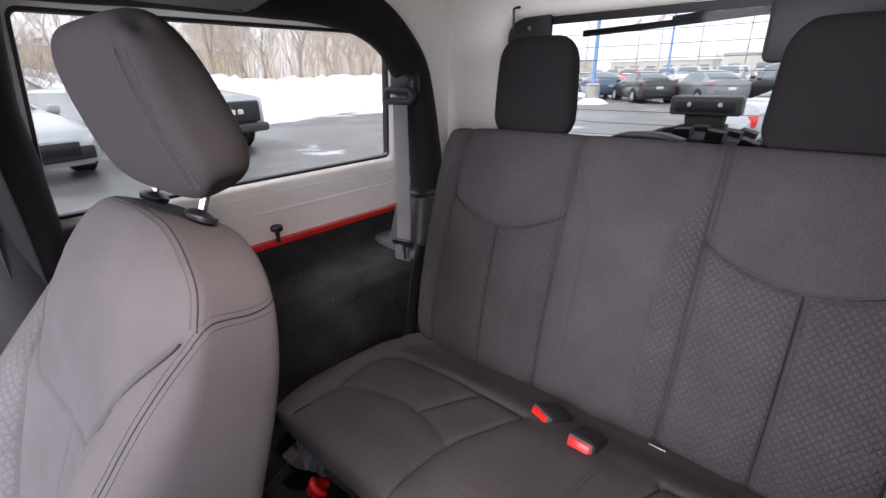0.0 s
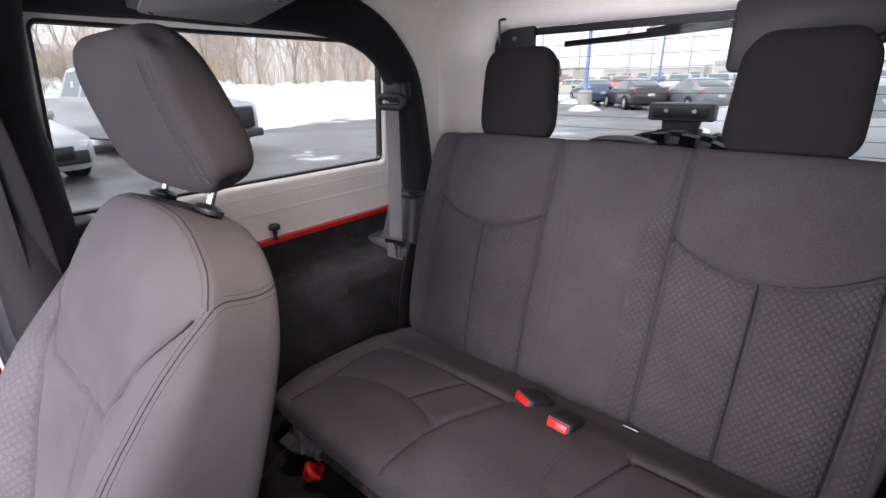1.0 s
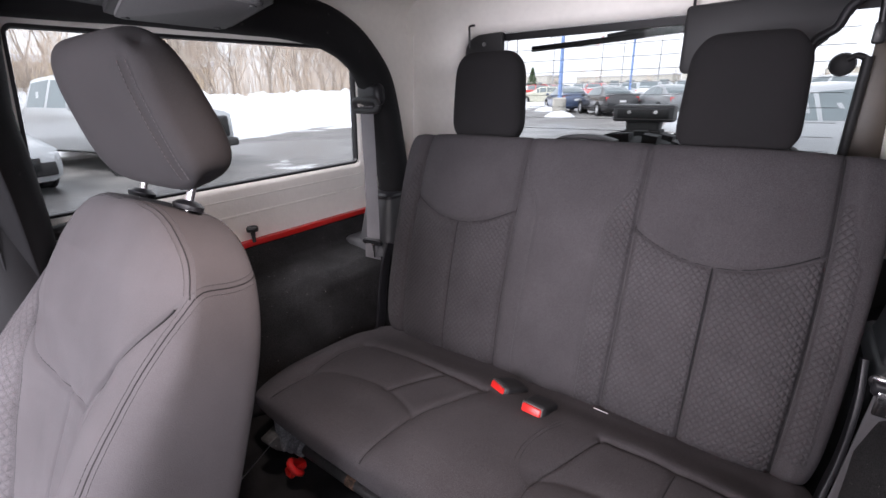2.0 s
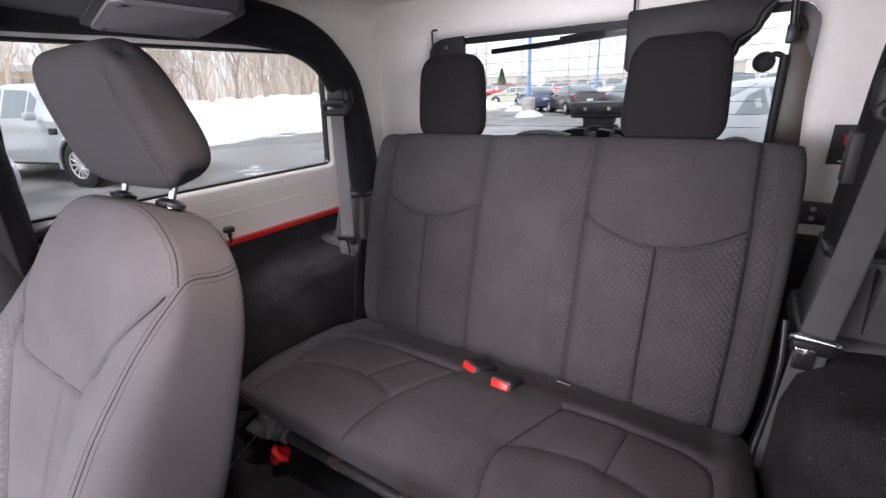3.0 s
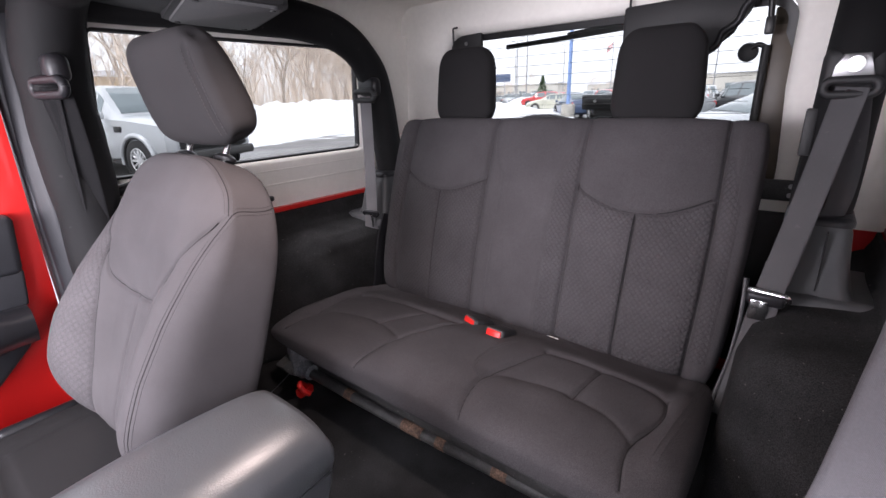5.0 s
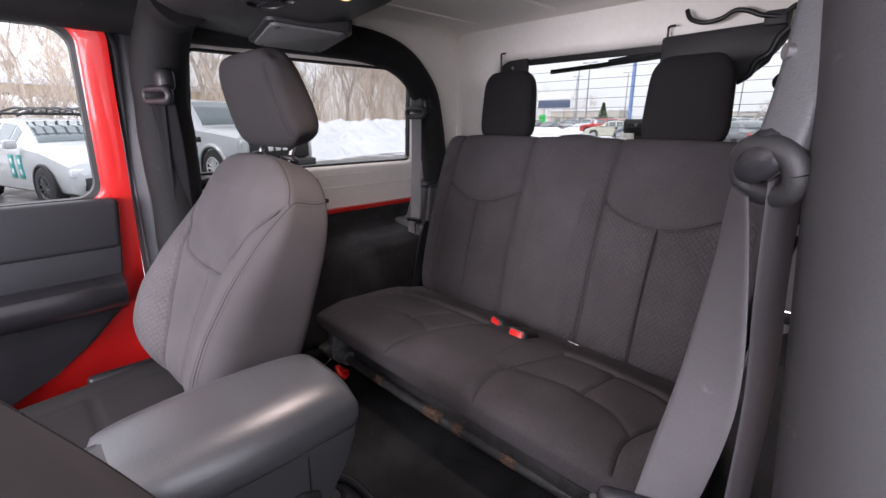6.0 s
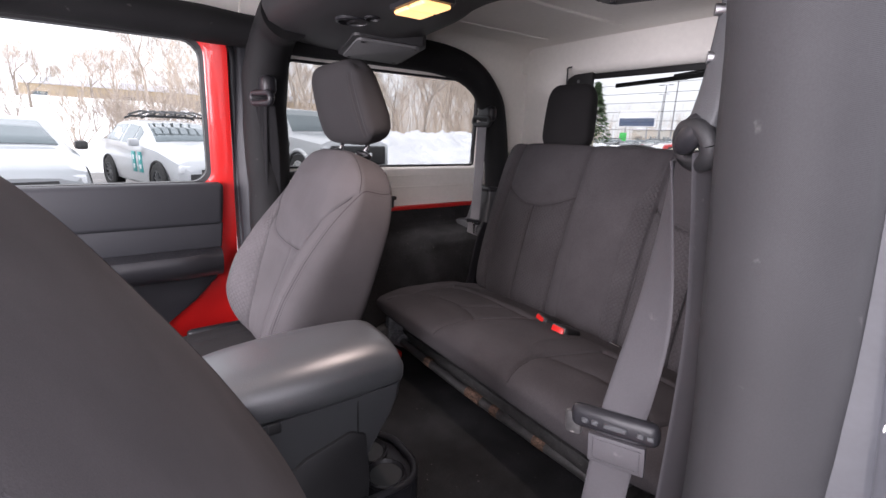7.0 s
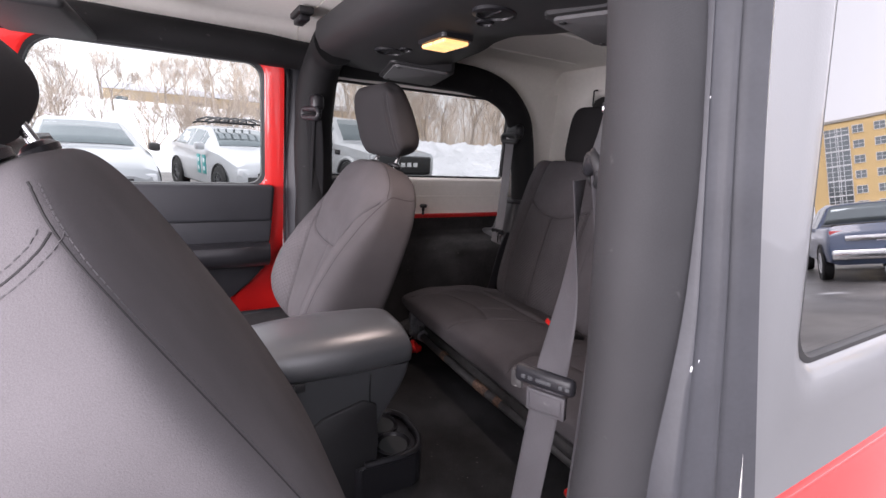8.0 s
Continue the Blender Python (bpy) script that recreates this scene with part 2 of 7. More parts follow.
M = {
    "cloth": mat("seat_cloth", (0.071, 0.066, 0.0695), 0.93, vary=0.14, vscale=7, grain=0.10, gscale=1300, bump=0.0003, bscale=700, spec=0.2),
    # rear cloth and quilt: the front tones darkened, dimmer rear light in the colour
    "quilt": quilt_mat("quilted_cloth", (0.050, 0.0465, 0.0495), 0.0125, 0.0018),
    "shadedcloth": mat("shaded_seat_cloth", (0.055, 0.051, 0.0545), 0.93, vary=0.15, vscale=7, grain=0.36, gscale=850, bump=0.0006, bscale=700, spec=0.2),
    "softquilt": quilt_mat("soft_quilted_cloth", (0.067, 0.0625, 0.066), 0.0135, 0.0012),
    # darker than the seat backs: shade on the headrest's side is in the colour
    "shadedheadcloth": mat("shaded_headrest_cloth", (0.029, 0.0275, 0.029), 0.93, vary=0.08, vscale=7, grain=0.14, gscale=1100, bump=0.0003, bscale=900, spec=0.2),
    # seat cloth brought near black: backlit and deep shade put into the colour
    "deepshadecloth": mat("deep_shade_cloth", (0.016, 0.0152, 0.016), 0.93, vary=0.08, vscale=7, grain=0.14, gscale=1100, bump=0.0003, bscale=900, spec=0.2),
    # the shade down in the seam grooves, as a near-black colour
    "crease": mat("seam_shade", (0.012, 0.011, 0.012), 0.95),
    "thread": mat("seam_thread", (0.046, 0.043, 0.046), 0.7),
    "carpet": mat("black_carpet", (0.024, 0.024, 0.025), 1.0, vary=0.35, vscale=9, grain=0.5, gscale=500, bump=0.0015, bscale=450, spec=0.1, lint=0.25),
    "plastic": mat("black_plastic", (0.016, 0.016, 0.0185), 0.34, spec=0.30, vary=0.10, vscale=12, bump=0.00025, bscale=700, rvary=0.06),
    "darkplastic": mat("soft_black_plastic", (0.016, 0.016, 0.0175), 0.58, vary=0.12, vscale=10, bump=0.0002, bscale=600),
    "greyplastic": mat("grey_plastic", (0.050, 0.052, 0.056), 0.5, vary=0.08, vscale=9, bump=0.00025, bscale=800, rvary=0.05),
    "doortrim": mat("dark_door_trim", (0.025, 0.026, 0.030), 0.5, spec=0.3, vary=0.06, vscale=7, bump=0.0002, bscale=700, rvary=0.05),
    "leather": mat("console_vinyl", (0.062, 0.065, 0.070), 0.36, vary=0.04, vscale=10, bump=0.0004, bscale=420, rvary=0.03, coat=0.0, spec=1.0),
    # one cover, two tones: cabin shade and doorway daylight put into the colours
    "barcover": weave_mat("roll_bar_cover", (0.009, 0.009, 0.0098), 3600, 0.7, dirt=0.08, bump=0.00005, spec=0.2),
    "daylitcover": weave_mat("daylit_bar_cover", (0.026, 0.0254, 0.0274), 3600, 0.66, dirt=0.14, bump=0.00007),
    # rear webbing made lighter: the light on the passenger's strap is in it
    "litwebbing": weave_mat("lit_webbing", (0.15, 0.147, 0.155), 2600, 0.5, dirt=0.10, bump=0.0001),
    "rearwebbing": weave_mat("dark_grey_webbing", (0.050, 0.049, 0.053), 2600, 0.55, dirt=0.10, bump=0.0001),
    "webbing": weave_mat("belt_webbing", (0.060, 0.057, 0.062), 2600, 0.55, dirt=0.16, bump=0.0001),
    "liner": mat("white_liner", (0.86, 0.835, 0.79), 0.7, vary=0.03, vscale=3, grain=0.02, gscale=60, bump=0.0004, bscale=160),
    "whitepaint": mat("white_top_paint", (0.15, 0.152, 0.157), 0.4, vary=0.03, vscale=3, bump=0.0001, bscale=500, coat=0.3),
    "red": mat("red_paint", (0.58, 0.014, 0.012), 0.30, vary=0.05, vscale=5, coat=0.8),
    "rubber": mat("black_rubber", (0.036, 0.037, 0.043), 0.5, vary=0.18, vscale=14, grain=0.06, gscale=250, bump=0.0001, bscale=120),
    "gasket": mat("window_gasket", (0.008, 0.008, 0.009), 0.45),
    "chrome": mat("chrome", (0.75, 0.75, 0.76), 0.16, metal=1.0, vary=0.05),
    "steel": mat("bare_steel", (0.55, 0.55, 0.56), 0.32, metal=1.0, vary=0.12, vscale=30),
    "ironblack": mat("black_iron", (0.035, 0.034, 0.034), 0.5, vary=0.35, vscale=40, grain=0.3, gscale=300, bump=0.0005, bscale=160, lint=0.5),
    "dustyiron": mat("dusty_iron", (0.10, 0.10, 0.105), 0.7, vary=0.45, vscale=35, grain=0.4, gscale=220, bump=0.0012, bscale=110, lint=0.5),
    "redplastic": mat("red_button", (0.62, 0.020, 0.016), 0.35, vary=0.05),
    "redbolt": mat("red_seat_latch", (0.50, 0.012, 0.010), 0.4, vary=0.25, vscale=40),
    "grille": mat("speaker_grille", (0.085, 0.085, 0.088), 0.6, vary=0.04, grain=0.35, gscale=650),
    "brown": mat("brown_frit", (0.055, 0.040, 0.026), 0.45, vary=0.2, vscale=20),
    "white": mat("white_enamel", (0.75, 0.75, 0.76), 0.3, coat=0.5, vary=0.02),
    "snow": mat("snow", (0.70, 0.71, 0.74), 0.9, vary=0.10, vscale=0.9, grain=0.10, gscale=7, bump=0.10, bscale=5),
    "bark": mat("bark", (0.40, 0.335, 0.28), 0.95, vary=0.3, vscale=3, island=0.35),
    "twig": mat("twigs", (0.44, 0.365, 0.30), 0.95, vary=0.3, vscale=0.6, island=0.25),
    "tyre": mat("tyre", (0.018, 0.018, 0.019), 0.85, vary=0.2, vscale=20),
    "tan": mat("tan_siding", (0.55, 0.43, 0.29), 0.9, vary=0.06, vscale=0.5),
    "yellow": mat("yellow_stucco", (0.72, 0.52, 0.25), 0.9, vary=0.05, vscale=0.4),
    "conc": mat("concrete", (0.42, 0.40, 0.36), 0.9, vary=0.15, vscale=3),
    "bluepost": mat("blue_pole_paint", (0.22, 0.33, 0.60), 0.4, vary=0.06),
    "greypost": mat("grey_pole", (0.30, 0.30, 0.31), 0.5),
    "carglass": mat("car_glass", (0.17, 0.20, 0.21), 0.05, metal=0.55, vary=0.05, spec=0.9),
    "alloy": mat("alloy_rim", (0.55, 0.55, 0.56), 0.35, metal=0.2, vary=0.08),
    "lamp_red": mat("tail_lamp", (0.55, 0.02, 0.02), 0.15, coat=1.0),
    "lamp_white": mat("head_lamp", (0.60, 0.62, 0.64), 0.10, coat=1.0),
    "teal": mat("teal_vinyl", (0.03, 0.30, 0.30), 0.4),
    "evergreen": mat("evergreen", (0.06, 0.10, 0.045), 0.9, vary=0.3, vscale=2),
    # tints of both panes are set to dim the bright outside against the cabin
    "glass": glass_mat("dimming_glass", (0.53, 0.545, 0.535), ior=1.12),
    "doorglass": glass_mat("door_glass", (0.70, 0.72, 0.71), ior=1.12),
    "tinted": glass_mat("tinted_glass", (0.16, 0.17, 0.17), ior=3.3),
    "dome": glow_mat("dome_lens", (1.0, 0.55, 0.20), 0.40),
    "lens": mat("clear_lens", (0.8, 0.66, 0.45), 0.12, coat=1.0),
    "orange": mat("rust", (0.11, 0.066, 0.045), 0.9, vary=0.6, vscale=70, grain=0.5, gscale=260),
}


# ---------------------------------------------------------------- mesh helpers
def finish(name, me, material, parent, label, sharp=40):
    me.materials.append(material)
    me.polygons.foreach_set("use_smooth", [True] * len(me.polygons))
    me.set_sharp_from_angle(angle=radians(sharp))
    ob = new(name, me)
    if parent is not None:
        ob.parent = parent
    if label:
        tagged(ob, label)
    return ob


def part(name, bm, material, parent=None, label="", sharp=40):
    """One bmesh as one mesh object under a thing or a part."""
    me = bpy.data.meshes.new(name)
    bmesh.ops.recalc_face_normals(bm, faces=bm.faces)
    bm.to_mesh(me)
    bm.free()
    return finish(name, me, material, parent, label, sharp)


def empty(name, loc=(0, 0, 0)):
    ob = new(name)
    ob.location = loc
    ob.empty_display_size = 0.05
    return ob


def rel(v, parent):
    return Vector(v) - parent.location


def box(bm, lo, hi, bevel=0.0, segs=2, m=None):
    g = bmesh.ops.create_cube(bm, size=1)
    vs = g["verts"]
    for v in vs:
        v.co = Vector([lo[k] + (v.co[k] + 0.5) * (hi[k] - lo[k]) for k in range(3)])
    if bevel:
        es = list({e for v in vs for e in v.link_edges})
        r = bmesh.ops.bevel(bm, geom=es, offset=bevel, segments=segs, profile=0.5, affect='EDGES')
        vs = list({v for f in r["faces"] for v in f.verts} | {v for v in vs if v.is_valid})
    if m is not None:
        bmesh.ops.transform(bm, matrix=m, verts=vs)
    return bm


def boxbm(lo, hi, bevel=0.0, segs=2, m=None):
    return box(bmesh.new(), lo, hi, bevel, segs, m)


def smooth_path(pts, n=8):
    """Catmull-Rom through the points."""
    pts = [Vector(p) for p in pts]
    out = []
    for i in range(len(pts) - 1):
        p0, p1, p2, p3 = pts[max(i - 1, 0)], pts[i], pts[i + 1], pts[min(i + 2, len(pts) - 1)]
        for k in range(n):
            t = k / n
            out.append(0.5 * ((2 * p1) + (p2 - p0) * t + (2 * p0 - 5 * p1 + 4 * p2 - p3) * t * t + (3 * p1 - p0 - 3 * p2 + p3) * t ** 3))
    out.append(pts[-1])
    return out


def tube(bm, pts, r, segs=12, flat=None, side=(1, 0, 0), cap=True):
    """Sweeps a circle, or an ellipse / flat strap, along the points. r: radius or one per point; flat: (half width, half thickness) with side the width's direction."""
    pts = [Vector(p) for p in pts]
    n = len(pts)
    rings = []
    prev = None
    for i, p in enumerate(pts):
        d = (pts[min(i + 1, n - 1)] - pts[max(i - 1, 0)]).normalized()
        if flat:
            s = Vector(side[i] if isinstance(side, list) else side)
            a = (s - d * s.dot(d)).normalized()
        else:
            a = prev if prev is not None else d.orthogonal()
            a = (a - d * a.dot(d)).normalized()
        prev = a
        b = d.cross(a)
        ring = []
        rr = r[i] if isinstance(r, (list, tuple)) else r
        for k in range(segs):
            t = 2 * math.pi * k / segs
            c, sn = math.cos(t), math.sin(t)
            if flat:
                c = math.copysign(abs(c) ** 0.35, c)
                sn = math.copysign(abs(sn) ** 0.6, sn)
                co = p + a * c * flat[0] + b * sn * flat[1]
            else:
                co = p + (a * c + b * sn) * rr
            ring.append(bm.verts.new(co))
        rings.append(ring)
    for i in range(n - 1):
        for k in range(segs):
            bm.faces.new((rings[i][k], rings[i][(k + 1) % segs], rings[i + 1][(k + 1) % segs], rings[i + 1][k]))
    if cap:
        bm.faces.new(rings[0][::-1])
        bm.faces.new(rings[-1])
    return bm


def tubebm(pts, r, segs=12, flat=None, side=(1, 0, 0)):
    return tube(bmesh.new(), pts, r, segs, flat, side)


def lathe(bm, prof, axis, center, segs=24):
    """Turns (radius, height) pairs round an axis ('x', 'y' or 'z') through the centre."""
    c = Vector(center)
    rings = []
    for r, h in prof:
        ring = []
        for k in range(segs):
            t = 2 * math.pi * k / segs
            a, b = r * math.cos(t), r * math.sin(t)
            co = {"x": (h, a, b), "y": (a, h, b), "z": (a, b, h)}[axis]
            ring.append(bm.verts.new(c + Vector(co)))
        rings.append(ring)
    for i in range(len(rings) - 1):
        for k in range(segs):
            bm.faces.new((rings[i][k], rings[i][(k + 1) % segs], rings[i + 1][(k + 1) % segs], rings[i + 1][k]))
    bm.faces.new(rings[0][::-1])
    bm.faces.new(rings[-1])
    return bm


def prism(bm, poly, axis, a, b, bevel=0.0, segs=2):
    """A polygon in the plane across the axis, made solid from a to b."""
    def at(p, h):
        return {"x": (h, p[0], p[1]), "y": (p[0], h, p[1]), "z": (p[0], p[1], h)}[axis]
    lo = [bm.verts.new(at(p, a)) for p in poly]
    hi = [bm.verts.new(at(p, b)) for p in poly]
    n = len(poly)
    fs = [bm.faces.new(lo[::-1]), bm.faces.new(hi)]
    for k in range(n):
        fs.append(bm.faces.new((lo[k], lo[(k + 1) % n], hi[(k + 1) % n], hi[k])))
    if bevel:
        es = list({e for f in fs for e in f.edges})
        bmesh.ops.bevel(bm, geom=es, offset=bevel, segments=segs, profile=0.5, affect='EDGES')
    return bm


def rrect(cx, cy, hx, hy, r, n=8):
    """A rounded rectangle, counter-clockwise."""
    out = []
    for sx, sy, a0 in ((1, 1, 0), (-1, 1, 90), (-1, -1, 180), (1, -1, 270)):
        for k in range(n + 1):
            t = radians(a0 + 90 * k / n)
            out.append((cx + sx * (hx - r) + r * math.cos(t), cy + sy * (hy - r) + r * math.sin(t)))
    return out


def holed(bm, loops, place):
    """Joins closed loops of equal length into a band of quads; the first loop is joined to the last if it comes again."""
    rings = []
    for loop, depth in loops:
        rings.append([bm.verts.new(place(p[0], p[1], depth)) for p in loop])
    n = len(rings[0])
    for i in range(len(rings)):
        a, b = rings[i], rings[(i + 1) % len(rings)]
        for k in range(n):
            bm.faces.new((a[k], a[(k + 1) % n], b[(k + 1) % n], b[k]))
    return bm


def grid_mesh(name, P, N, UV, faces, material, parent, label="", fade=None):
    """A mesh from chosen quads of a grid of points, keeping the whole grid's normals."""
    idx = sorted({v for f in faces for v in f})
    where = {v: i for i, v in enumerate(idx)}
    me = bpy.data.meshes.new(name)
    me.from_pydata([P[v] for v in idx], [], [[where[v] for v in f] for f in faces])
    uv = me.uv_layers.new(name="UVMap")
    me.update()
    loop_v = np.empty(len(me.loops), dtype=int)
    me.loops.foreach_get("vertex_index", loop_v)
    arr = np.array([UV[v] for v in idx])[loop_v]
    uv.data.foreach_set("uv", arr.ravel())
    if fade is not None:
        me.attributes.new("quilting", 'FLOAT', 'POINT').data.foreach_set("value", fade[idx])
    me.materials.append(material)
    me.polygons.foreach_set("use_smooth", [True] * len(me.polygons))
    me.normals_split_custom_set_from_vertices([tuple(N[v]) for v in idx])
    ob = new(name, me)
    ob.parent = parent
    if label:
        tagged(ob, label)
    return ob


def pillow(parent, m, halfw, length, front, backd, shape, region, names, nu=150, nv=110, pw=1.7, ex=5.0, exb=None, round_c=0.05, rp=8):
    """A padded, stitched form. m: its pose, x across, y along its length from 0, z out of its front. halfw(v01): half width; front(x, y): how far the
    face stands out; backd: how far the back stands back; shape(x, y): relief added to the face; region(x, y): which panel a place of the face belongs to."""
    s = np.linspace(-1, 1, nu)
    u = np.sign(s) * (1 - (1 - np.abs(s)) ** pw)
    s2 = np.linspace(-1, 1, nv)
    v = np.sign(s2) * (1 - (1 - np.abs(s2)) ** pw)
    Ug, Vg = np.meshgrid(u, v)
    Eu = (1 - np.abs(Ug) ** ex) ** (1 / ex)
    Ev = (1 - np.abs(Vg) ** ex) ** (1 / ex)
    Y = length * 0.5 * (1 + Vg * (1 - round_c * np.abs(Ug) ** rp))
    W = halfw(Y / length)
    X = W * Ug * (1 - round_c * 0.7 * np.abs(Vg) ** rp)
    E = Eu * Ev
    xb = exb or ex
    Eb = ((1 - np.abs(Ug) ** xb) * (1 - np.abs(Vg) ** xb)) ** (1 / xb)
    F = front(X, Y) * E + shape(X, Y) * np.minimum(1, E * 1.4)
    B = -(backd(X, Y) if callable(backd) else backd) * Eb
    R = np.array(m.to_3x3())
    T = np.array(m.translation)

    def sheet(Z, flip):
        P = np.stack([X, Y, Z], -1)
        du = np.gradient(P, axis=1)
        dv = np.gradient(P, axis=0)
        N = np.cross(du, dv)
        if flip:
            N = -N
        N /= np.linalg.norm(N, axis=-1, keepdims=True) + 1e-12
        return P, N
    Pf, Nf = sheet(F, False)
    Pb, Nb = sheet(B, True)
    rim = np.zeros((nv, nu), bool)
    rim[0, :] = rim[-1, :] = rim[:, 0] = rim[:, -1] = True
    ji, ii = np.meshgrid(np.clip(np.arange(nv), 1, nv - 2), np.clip(np.arange(nu), 1, nu - 2), indexing="ij")
    out = Nf[ji, ii] + Nb[ji, ii]
    out /= np.linalg.norm(out, axis=-1, keepdims=True) + 1e-9
    Nf[rim] = out[rim]
    Nb[rim] = out[rim]
    P = np.concatenate([Pf.reshape(-1, 3), Pb.reshape(-1, 3)]) @ R.T + T
    N = np.concatenate([Nf.reshape(-1, 3), Nb.reshape(-1, 3)]) @ R.T
    UV = np.concatenate([np.stack([X, Y], -1).reshape(-1, 2)] * 2)
    P, N, UV = P.tolist(), N.tolist(), UV.tolist()
    cx = (X[:-1, :-1] + X[1:, 1:]) / 2
    cy = (Y[:-1, :-1] + Y[1:, 1:]) / 2
    reg = region(cx, cy)
    half = nu * nv
    sets = {}
    for j in range(nv - 1):
        for i in range(nu - 1):
            a = j * nu + i
            sets.setdefault(int(reg[j, i]), []).append((a, a + 1, a + nu + 1, a + nu))
            sets.setdefault(0, []).append((half + a, half + a + nu, half + a + nu + 1, half + a + 1))
    made = {}
    for k, faces in sets.items():
        nm, material, label = names[k]
        inside = np.pad((reg == k).astype(float), 1)
        for _ in range(4):
            inside[1:-1, 1:-1] = (inside[1:-1, 1:-1] + inside[:-2, 1:-1] + inside[2:, 1:-1] + inside[1:-1, :-2] + inside[1:-1, 2:]) / 5
        at_vert = (inside[:-1, :-1] + inside[1:, :-1] + inside[:-1, 1:] + inside[1:, 1:]) / 4
        fade = np.clip(at_vert * 2.4 - 1.3, 0, 1).ravel()
        made[k] = grid_mesh(nm, P, N, UV, faces, material, parent, label, np.concatenate([fade, fade * 0]).astype(np.float32))

    def spot(x, y, lift=0.0):
        """The place on the face over (x, y)."""
        w = float(halfw(np.array(y / length)))
        uu = min(0.98, abs(x / w))
        vv = min(0.98, abs(2 * y / length - 1))
        e = (1 - uu ** ex) ** (1 / ex) * (1 - vv ** ex) ** (1 / ex)
        z = float(front(np.array(x), np.array(y))) * e + float(shape(np.array(x), np.array(y))) * min(1, e * 1.4)
        return m @ Vector((x, y, z + lift))
    return made, spot


def stitches(name, pts, parent, step=0.0085, size=0.0055, r=0.0009, material=None):
    """A row of stitches along a line of points, each a small raised thread."""
    pts = [Vector(p) for p in pts]
    bm = bmesh.new()
    acc = 0.0
    for a, b in zip(pts[:-1], pts[1:]):
        d = (b - a)
        L = d.length
        if L < 1e-6:
            continue
        d /= L
        s = (step - acc) if acc else 0.0
        while s < L:
            p = a + d * s
            side = d.orthogonal().normalized()
            up = d.cross(side)
            vs = []
            for e in (-1, 1):
                for k in range(4):
                    t = math.pi / 2 * k
                    vs.append(bm.verts.new(p + d * e * size * 0.5 + (side * math.cos(t) + up * math.sin(t)) * r * (1.0 if e else 1)))
            for k in range(4):
                bm.faces.new((vs[k], vs[(k + 1) % 4], vs[4 + (k + 1) % 4], vs[4 + k]))
            bm.faces.new(vs[3::-1])
            bm.faces.new(vs[4:8])
            s += step
        acc = (L - (s - step)) % step
    return part(name, bm, material or M["thread"], parent)


def ridge(d, w):
    """A narrow bell of width w over the distance d."""
    return np.exp(-(d / w) ** 2)


def step01(x, a, b):
    t = np.clip((x - a) / (b - a), 0, 1)
    return t * t * (3 - 2 * t)


def seam_dist(x, y, line):
    """Distance of every (x, y) to a line of points."""
    best = np.full(np.shape(x), 9.0)
    for (ax, ay), (bx, by) in zip(line[:-1], line[1:]):
        dx, dy = bx - ax, by - ay
        t = np.clip(((x - ax) * dx + (y - ay) * dy) / (dx * dx + dy * dy + 1e-12), 0, 1)
        best = np.minimum(best, np.hypot(x - ax - t * dx, y - ay - t * dy))
    return best


def flat_path(pts, n=6):
    return [(p.x, p.y) for p in smooth_path([(a, b, 0) for a, b in pts], n)]


# ================================================================ the vehicle's shell
FLOOR = 0.60
RAIL = 1.10


def x_out(z):
    """Half width of the hard top's outside at height z: it leans in."""
    return 0.80 - 0.14 * (z - 1.2)


# floor and carpet
bm = bmesh.new()
box(bm, (-0.77, -0.95, FLOOR - 0.03), (0.77, 1.60, FLOOR), 0.004)
tagged(part("floor", bm, M["carpet"]), "black carpeted vehicle floor, dusty", "floor", kind="structure")


def wheelhouse(sgn):
    """The carpeted box over a rear wheel with the carpeted side above it."""
    bm = bmesh.new()
    prof = [(0.545, FLOOR), (0.548, 0.80), (0.553, 0.93), (0.570, 0.985), (0.605, 1.012), (0.66, 1.02), (0.715, 1.025), (0.745, 1.04), (0.757, 1.065), (0.762, RAIL - 0.008)]
    flat = [(0.735, FLOOR), (0.738, 0.70), (0.742, 0.80), (0.746, 0.88), (0.75, 0.93), (0.752, 0.97), (0.755, 1.0), (0.757, 1.03), (0.76, 1.065), (0.762, RAIL - 0.008)]
    pa, pb = [], []
    for a, b in zip(prof[:-1], prof[1:]):
        for k in range(4):
            pa.append((a[0] + (b[0] - a[0]) * k / 4, a[1] + (b[1] - a[1]) * k / 4))
    for a, b in zip(flat[:-1], flat[1:]):
        for k in range(4):
            pb.append((a[0] + (b[0] - a[0]) * k / 4, a[1] + (b[1] - a[1]) * k / 4))
    pa.append(prof[-1]), pb.append(flat[-1])
    rows = []
    for y in np.linspace(0.37, 1.59, 62):
        t = float(step01(y, 0.74, 0.96))
        row = []
        for (ax, az), (bx, bz) in zip(pa, pb):
            x, z = bx + (ax - bx) * t, bz + (az - bz) * t
            wob = 0.006 * noise.noise((y * 7, z * 7, sgn * 3.0)) if FLOOR + 0.03 < z < RAIL - 0.03 else 0
            row.append(bm.verts.new((sgn * (x + wob), y, z)))
        rows.append(row)
    for a, b in zip(rows[:-1], rows[1:]):
        for k in range(len(a) - 1):
            bm.faces.new((a[k], a[k + 1], b[k + 1], b[k]))
    ob = part("wheelhouse_carpet", bm, M["carpet"], None, sharp=60)
    md = ob.modifiers.new("thick", 'SOLIDIFY')
    md.thickness = 0.008
    md.offset = -1 if sgn > 0 else 1
    return tagged(ob, "black carpet moulded over the wheelhouse", "carpet panel", kind="structure")


wheelhouse(-1), wheelhouse(1)

